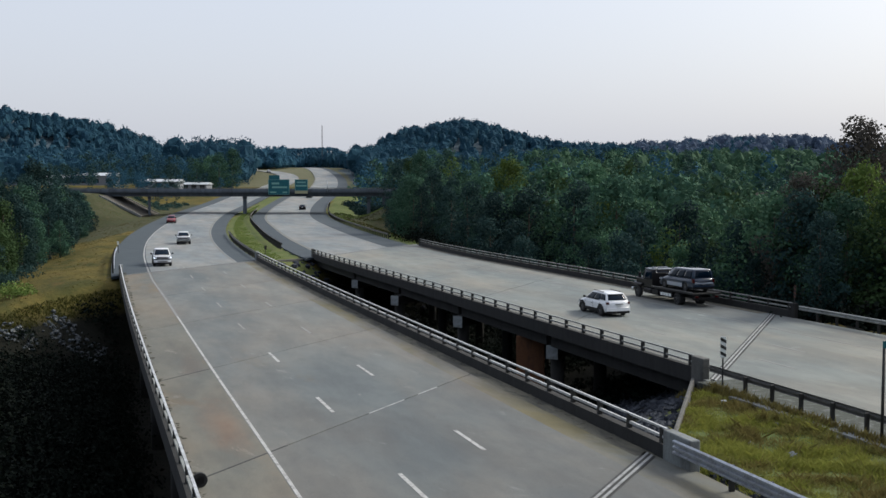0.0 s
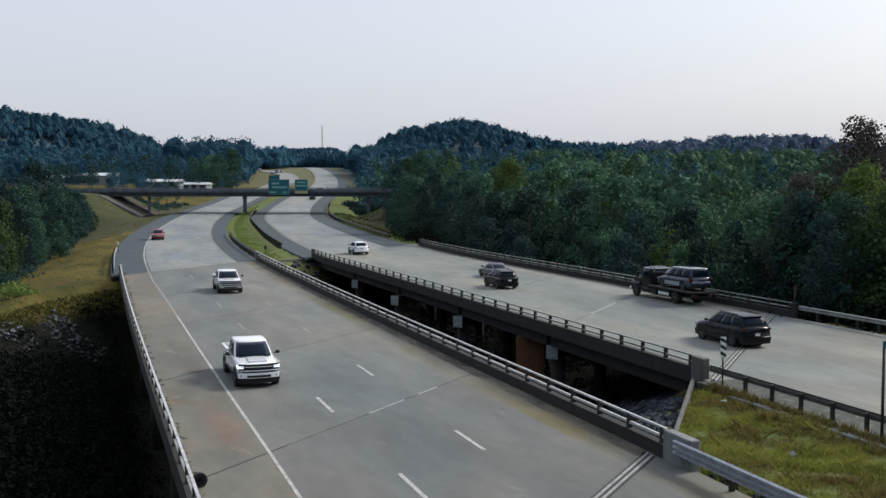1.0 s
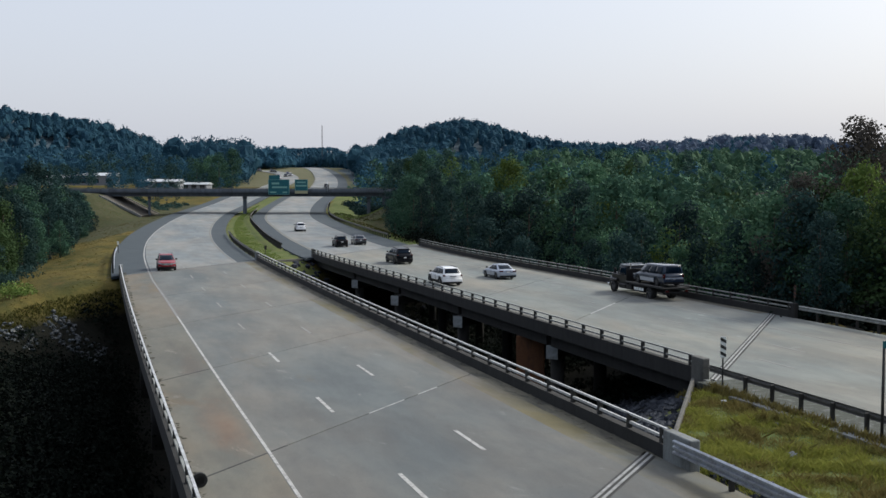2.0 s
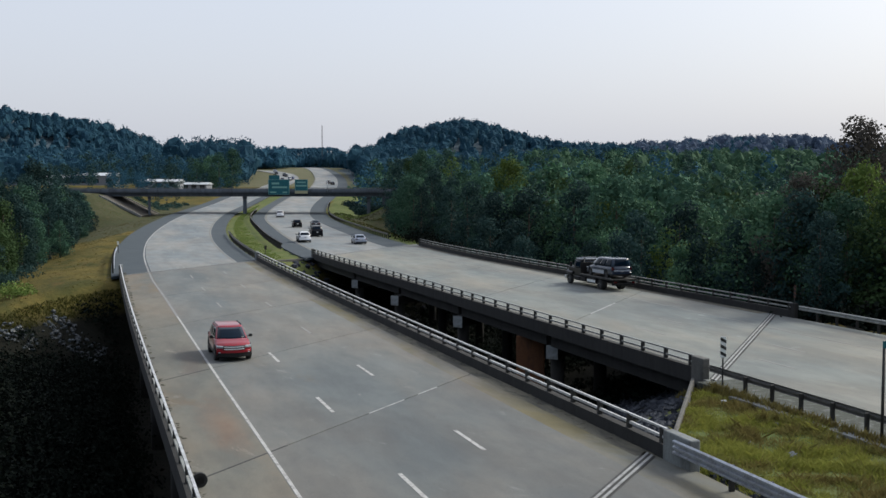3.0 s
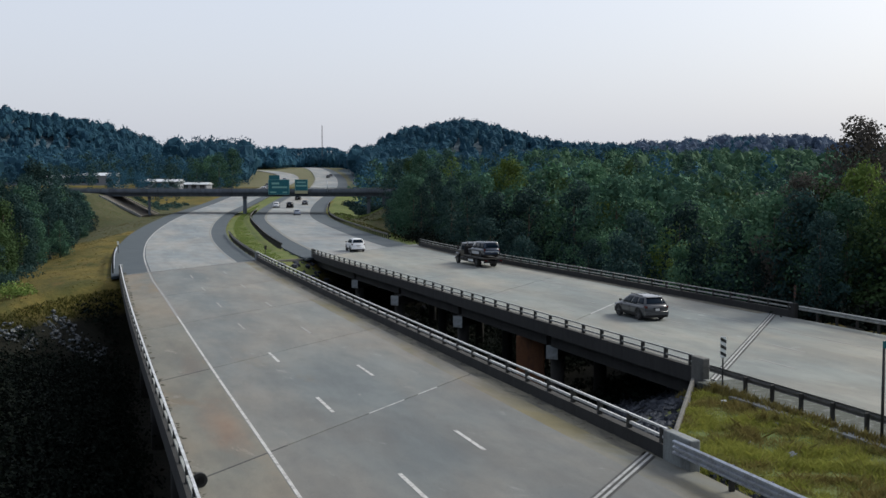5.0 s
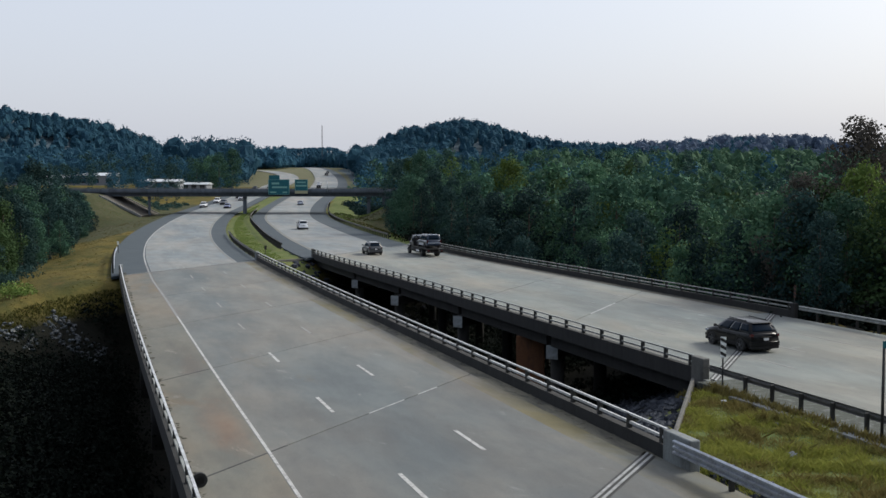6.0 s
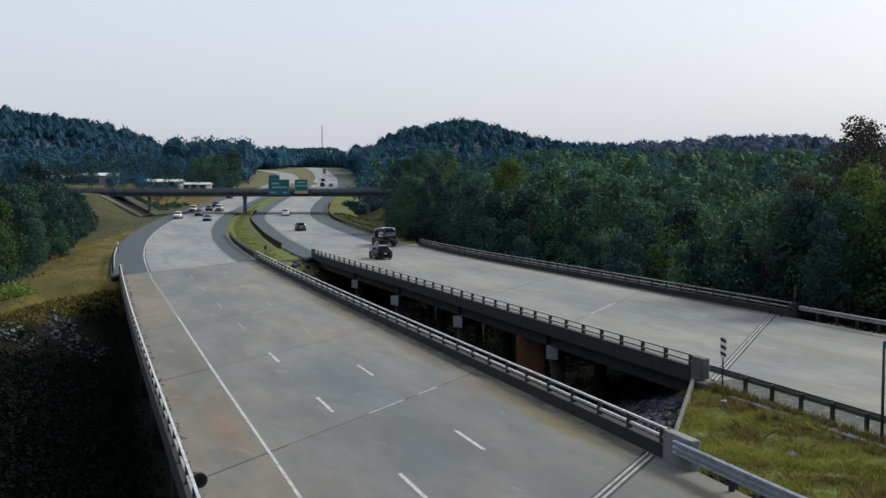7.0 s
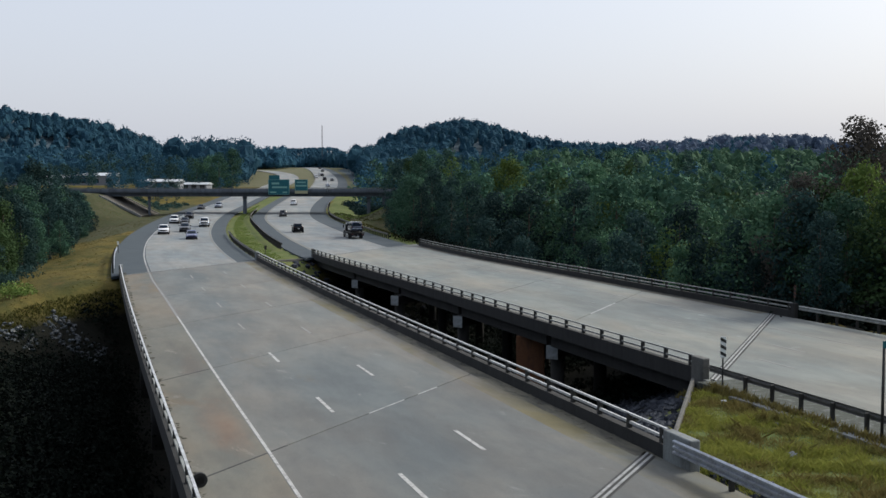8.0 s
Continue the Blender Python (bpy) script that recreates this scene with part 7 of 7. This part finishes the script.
def build_van(label):
    car = thing("minivan", label, "van", group="")
    ln, wd, ht, wb, r = 4.95, 1.95, 1.72, 2.95, 0.34
    mat = PAINT["teal"]
    ax = (wb / 2 + 0.1, -wb / 2 + 0.1)
    fx, belt = ln / 2, 1.02
    top = profile((-fx, belt), (1.0, belt), (1.3, belt - 0.05), (fx - 0.3, belt - 0.2), (fx, belt - 0.38))
    part("body", hull(ln, wd, top, 0.26, ax, r), mat, car, smooth=True)
    q = cabin_quads(1.55, 0.65, -fx + 0.14, -fx + 0.06, belt - 0.03, ht - 0.05, wd * 0.47, wd * 0.40)
    add_cabin(car, q, mat, ((0.05, 0.32), (0.35, 0.62), (0.65, 0.88)))
    for sg in (-1, 1):
        part("lower_panel", box(bmesh.new(), -1.0, 1.1, sg * wd * 0.492 - 0.01, sg * wd * 0.492 + 0.012, 0.32, 0.62, 0.01), PAINT["silver"], car, "silver lower side panel")
    details(car, ln, wd, belt - 0.2, belt - 0.02, False, None, (1.0, wd * 0.47, belt), mat, False, 0.3)
    part("tail_panel", box(bmesh.new(), -fx - 0.035, -fx + 0.01, -wd * 0.4, wd * 0.4, 0.62, 0.74, 0.01), PAINT["silver"], car, "silver tail panel")
    add_wheels(car, ax, wd / 2 - 0.13, r, 0.2)
    return car


def build_tow_truck(label):
    t = thing("tow_truck", label, "truck", group="")
    mat = PAINT["black"]
    r = 0.46
    # chassis rails, hood and cab
    for sg in (-1, 1):
        part("chassis_rail", box(bmesh.new(), -4.65, 3.6, sg * 0.42 - 0.06, sg * 0.42 + 0.06, 0.62, 0.86, 0.01), M["trim"], t)
    part("hood", box(bmesh.new(), 2.9, 4.3, -0.82, 0.82, 0.75, 1.62, 0.14), mat, t, "black sloped hood")
    for sg in (-1, 1):
        part("fender", box(bmesh.new(), 2.75, 4.1, sg * 0.98 - 0.18, sg * 0.98 + 0.18, 0.92, 1.16, 0.08), mat, t)
        part("fuel_tank", box(bmesh.new(), 1.25, 2.45, sg * 0.9 - 0.26, sg * 0.9 + 0.26, 0.45, 0.85, 0.1), M["trim"], t)
        part("exhaust_stack", cyl(bmesh.new(), 0.07, 0.07, (1.15, sg * 0.72, 0.9), (1.15, sg * 0.72, 2.5), 10), M["chrome"], t)
        part("tool_locker", box(bmesh.new(), -1.9, -0.2, sg * 1.03 - 0.17, sg * 1.03 + 0.17, 0.42, 0.88, 0.03), M["trim"], t, "dark side locker with unreadable white marks")
        for xa, xb in ((-1.82, -1.50), (-1.44, -1.02), (-0.96, -0.70), (-0.64, -0.30)):
            part("mark_bar", box(bmesh.new(), xa, xb, sg * 1.204 - 0.004, sg * 1.204 + 0.004, 0.54, 0.76), M["sign_white"], t)
        part("side_locker", box(bmesh.new(), 0.1, 1.05, sg * 1.03 - 0.17, sg * 1.03 + 0.17, 0.45, 0.86, 0.03), M["trim"], t)
    part("cab_floor", box(bmesh.new(), 1.2, 3.0, -1.0, 1.0, 0.85, 1.55, 0.06), mat, t)
    q = cabin_quads(3.0, 2.75, 1.25, 1.2, 1.5, 2.30, 1.0, 0.93)
    add_cabin(t, q, mat, ((0.15, 0.85),), (0.7, 0.3, 0.85), 0.02, (0.1, 0.03))
    part("light_bar", box(bmesh.new(), 1.75, 2.05, -0.7, 0.7, 2.40, 2.50, 0.03), M["lamp"], t, "amber-clear roof light bar")
    part("roof_fairing", box(bmesh.new(), 1.3, 2.65, -0.85, 0.85, 2.325, 2.39, 0.02), M["galv"], t, "pale cab roof")
    part("grille", box(bmesh.new(), 4.28, 4.36, -0.5, 0.5, 0.85, 1.5, 0.03), M["chrome"], t)
    part("front_bumper", box(bmesh.new(), 4.2, 4.5, -1.1, 1.1, 0.42, 0.72, 0.05), M["chrome"], t)
    for sg in (-1, 1):
        part("headlight", box(bmesh.new(), 4.1, 4.36, sg * 0.75 - 0.14, sg * 0.75 + 0.14, 1.0, 1.2, 0.03), M["lamp"], t)
        part("mirror", box(bmesh.new(), 2.8, 2.95, sg * 1.22 - 0.1, sg * 1.22 + 0.1, 1.6, 2.05, 0.03), M["trim"], t)
        part("taillight", box(bmesh.new(), -4.86, -4.78, sg * 0.85 - 0.14, sg * 0.85 + 0.14, 0.72, 0.86, 0.01), M["tail"], t)
    part("flat_bed", box(bmesh.new(), -4.8, 1.05, -1.22, 1.22, 0.94, 1.06, 0.02), M["post"], t, "dark steel flat bed")
    for sg in (-1, 1):
        part("bed_rail", box(bmesh.new(), -4.8, 1.05, sg * 1.19 - 0.035, sg * 1.19 + 0.035, 1.062, 1.14, 0.01), M["dark_rail"], t)
    part("head_board", box(bmesh.new(), 1.06, 1.14, -1.15, 1.15, 0.9, 2.1, 0.02), M["trim"], t)
    part("rear_bar", box(bmesh.new(), -4.8, -4.65, -1.1, 1.1, 0.55, 0.72, 0.02), M["trim"], t)
    add_wheels(t, (3.42,), 0.98, r, 0.28)
    add_wheels(t, (-2.55,), 0.9, r, 0.5)
    return t


# ---- traffic: (time, distance along the road, offset from its line) ----
def follow(car, road, keys, away, lift=0.0, along=0.0, step=0.25):
    """Keys a vehicle along its road; before the first and after the last time it holds its speed."""
    ts = np.array([k[0] for k in keys])
    ss = np.array([k[1] for k in keys])
    off = np.array([k[2] for k in keys])
    v0, v1 = (ss[1] - ss[0]) / (ts[1] - ts[0]), (ss[-1] - ss[-2]) / (ts[-1] - ts[-2])
    rows = []
    for t in np.arange(0, 8.0 + 1e-6, step):
        if t < ts[0]:
            s, o = ss[0] + v0 * (t - ts[0]), off[0]
        elif t > ts[-1]:
            s, o = ss[-1] + v1 * (t - ts[-1]), off[-1]
        else:
            s, o = float(np.interp(t, ts, ss)), float(np.interp(t, ts, off))
        s = min(max(s, 8.0), road.s[-1] - 6)
        h, g = road.heading(s)
        g = g if away else -g
        h = h if away else h + math.pi
        m = Matrix.Translation(road.at(s, o)) @ Matrix.Rotation(h, 4, "Z") @ Matrix.Rotation(-g, 4, "Y") @ Matrix.Translation((along, 0, lift))
        rows.append((float(t), m))
    walk(car, rows)


def motions():
    follow(build_pickup("white", "white full-size pickup with lit headlights and black bed", lit_lamps=True), L, [(0.0, 641.8, 1.49), (0.6, 598.1, 1.53), (1.2, 555.0, 1.59)], False)
    follow(build_pickup("white", "older white pickup with chrome bumper and loaded bed", 5.6, 1.98, 1.82, 3.6, chrome=True, cargo=True), L, [(0, 683.6, 5.36), (0.53, 644.6, 5.44), (1.07, 605.5, 5.40), (1.6, 567.9, 5.25)], False)
    follow(build_suv("red", "dark red family car with chrome grille bars", 4.55, 1.86, 1.68, 2.78, chrome=True), L,
           [(0, 758.8, 0.67), (0.49, 727.5, 1.10), (0.97, 697.4, 1.40), (1.46, 667.3, 1.60), (1.94, 638.5, 1.68), (2.43, 609.7, 1.64), (2.91, 581.4, 1.50), (3.3, 558.8, 1.28), (3.4, 554.0, 1.45), (3.5, 546.5, 1.64)], False)
    follow(build_suv("white", "white family car in the oncoming pack"), L, [(5.8, 857.8, -0.4), (6.35, 823.3, -0.1), (6.9, 787.0, 0.3), (7.45, 750.1, 0.95), (8.0, 713.9, 1.79)], False)
    follow(build_sedan("blue", "blue-grey low saloon leading the oncoming pack"), L, [(5.8, 855.2, 7.04), (6.35, 813.2, 7.76), (6.9, 774.6, 7.94), (7.45, 736.6, 7.58), (8.0, 696.4, 6.67)], False)
    follow(build_suv("grey", "dark grey family car in the oncoming pack"), L, [(5.8, 874.5, 3.4), (6.35, 841.1, 3.7), (6.9, 801.8, 4.1), (7.45, 760.4, 4.61), (8.0, 721.2, 5.28)], False)
    follow(build_suv("white", "white family car following in the outer lane", 4.9, 1.95, 1.78, 2.9), L, [(5.8, 882.0, 0.2), (6.35, 854.2, 0.1), (6.9, 825.0, 0.1), (7.45, 792.7, 0.5), (8.0, 757.4, 1.42)], False)
    follow(build_pickup("white", "white pickup on the inner lane of the pack", lit_lamps=True), L, [(5.8, 897.0, 6.2), (6.35, 865.8, 6.4), (6.9, 829.7, 6.8), (7.45, 787.1, 7.4), (8.0, 742.0, 8.37)], False)
    follow(build_sedan("black", "black saloon in the middle of the pack"), L, [(6.4, 867.7, 3.75), (6.93, 830.7, 3.75), (7.47, 791.3, 3.75), (8.0, 755.1, 3.75)], False)
    follow(build_suv("navy", "dark family car at the back of the pack"), L, [(7.2, 833.8, 3.0), (8.0, 780.2, 3.0)], False)
    follow(build_sedan("black", "black saloon trailing the oncoming pack"), L, [(7.2, 883.4, 0.5), (8.0, 833.6, 0.5)], False)
    follow(build_suv("silver", "silver family car trailing the oncoming pack"), L, [(7.2, 896.4, 4.4), (8.0, 842.8, 4.4)], False)
    follow(build_suv("white", "white crossover with dark rear glass", 4.65, 1.86, 1.68, 2.75, 0.42), R, [(0, 583.4, 5.54), (0.63, 625.7, 5.00), (1.26, 666.5, 4.54), (1.89, 706.7, 4.14), (2.51, 746.3, 3.83), (3.14, 787.2, 3.58), (3.77, 829.5, 3.41), (4.4, 873.8, 3.30)], True)
    follow(build_sedan("grey", "dark grey four-door saloon with pale rear glass", 4.4, 1.76, 1.42, 2.6), R, [(0.2, 565.8, 9.61), (0.83, 602.8, 9.17), (1.46, 639.4, 8.83), (2.09, 675.9, 8.58), (2.71, 712.2, 8.44), (3.34, 749.6, 8.39), (3.97, 788.1, 8.44), (4.6, 827.9, 8.58)], True)
    follow(build_suv("black", "black compact family car with roof rails", 4.2, 1.78, 1.62, 2.5, 0.3), R, [(0.4, 562.7, 5.8), (1.0, 603.0, 5.74), (1.6, 641.4, 5.36), (2.2, 678.4, 5.04), (2.8, 715.8, 4.78), (3.4, 755.1, 4.57), (4.0, 798.0, 4.43), (4.6, 846.1, 4.34)], True)
    follow(build_suv("navy", "large near-black luxury family car with roof rails", 5.1, 1.98, 1.86, 3.0, 0.35), R, [(0.8, 555.7, 6.29), (1.34, 591.2, 5.95), (1.89, 626.1, 5.65), (2.43, 659.8, 5.41), (2.97, 693.8, 5.22), (3.51, 728.7, 5.08), (4.06, 766.0, 4.99), (4.6, 805.1, 4.95)], True)
    follow(build_sedan("silver", "bluish-silver four-door saloon on the concrete lanes", 4.55, 1.79, 1.42, 2.68), R, [(1.3, 566.1, 9.18), (1.97, 609.7, 9.14), (2.64, 650.9, 9.01), (3.31, 690.6, 8.82), (3.99, 730.2, 8.54), (4.66, 769.4, 8.2), (5.33, 809.6, 7.78), (6.0, 851.6, 7.28)], True)
    follow(build_suv("white", "white crossover with sloping tail", 4.65, 1.88, 1.68, 2.75, 0.42), R, [(1.3, 552.3, 2.69), (1.77, 590.3, 2.24), (2.24, 625.2, 1.85), (2.71, 658.5, 1.53), (3.19, 692.0, 1.26), (3.66, 725.9, 1.06), (4.13, 762.0, 0.92), (4.6, 801.7, 0.85)], True)
    follow(build_suv("white", "white boxy off-road car with roof rails", 4.8, 1.88, 1.79, 2.79, 0.12), R, [(3.6, 562.7, 6.18), (4.23, 604.9, 5.77), (4.86, 646.1, 5.45), (5.49, 687.4, 5.23), (6.11, 728.0, 5.1), (6.74, 769.1, 5.05), (7.37, 810.0, 5.11), (8.0, 850.6, 5.25)], True)
    follow(build_suv("grey", "mid-grey family car with roof rails", 4.6, 1.85, 1.68, 2.7, 0.3), R, [(5.8, 635.0, 6.90), (6.35, 672.4, 5.30), (6.9, 708.7, 4.30), (7.45, 744.6, 4.00), (8, 781.2, 4.41)], True)
    follow(build_suv("black", "black family car with pale roof reflection", 4.75, 1.9, 1.72, 2.75, 0.3), R, [(6, 567.1, 5.60), (6.5, 604.6, 5.70), (7, 640.3, 5.40), (7.5, 675.6, 4.59), (8, 709.6, 3.30)], True)
    follow(build_sedan("black", "dark saloon driving away under the overpass"), R, [(0.0, 821.9, 9.0), (0.5, 851.1, 9.0), (1.0, 880.4, 9.0)], True)
    follow(build_suv("grey", "dark family car driving away past the overpass"), R, [(0.0, 889.5, 7.0), (0.3, 901.5, 7.0)], True)
    tow = [(0, 588.8, 14.36), (1.14, 589.6, 14.60), (2.29, 594.2, 14.36), (3.43, 604.7, 13.91), (4.57, 619.8, 13.28), (5.71, 639.5, 12.66), (6.86, 663.2, 11.77), (8, 688.9, 10.66)]
    follow(build_tow_truck("black flatbed tow truck carrying a minivan on the shoulder"), R, tow, True)
    follow(build_van("dark teal minivan with silver lower panels on a tow bed"), R, tow, True, 1.062, -1.95)


motions()
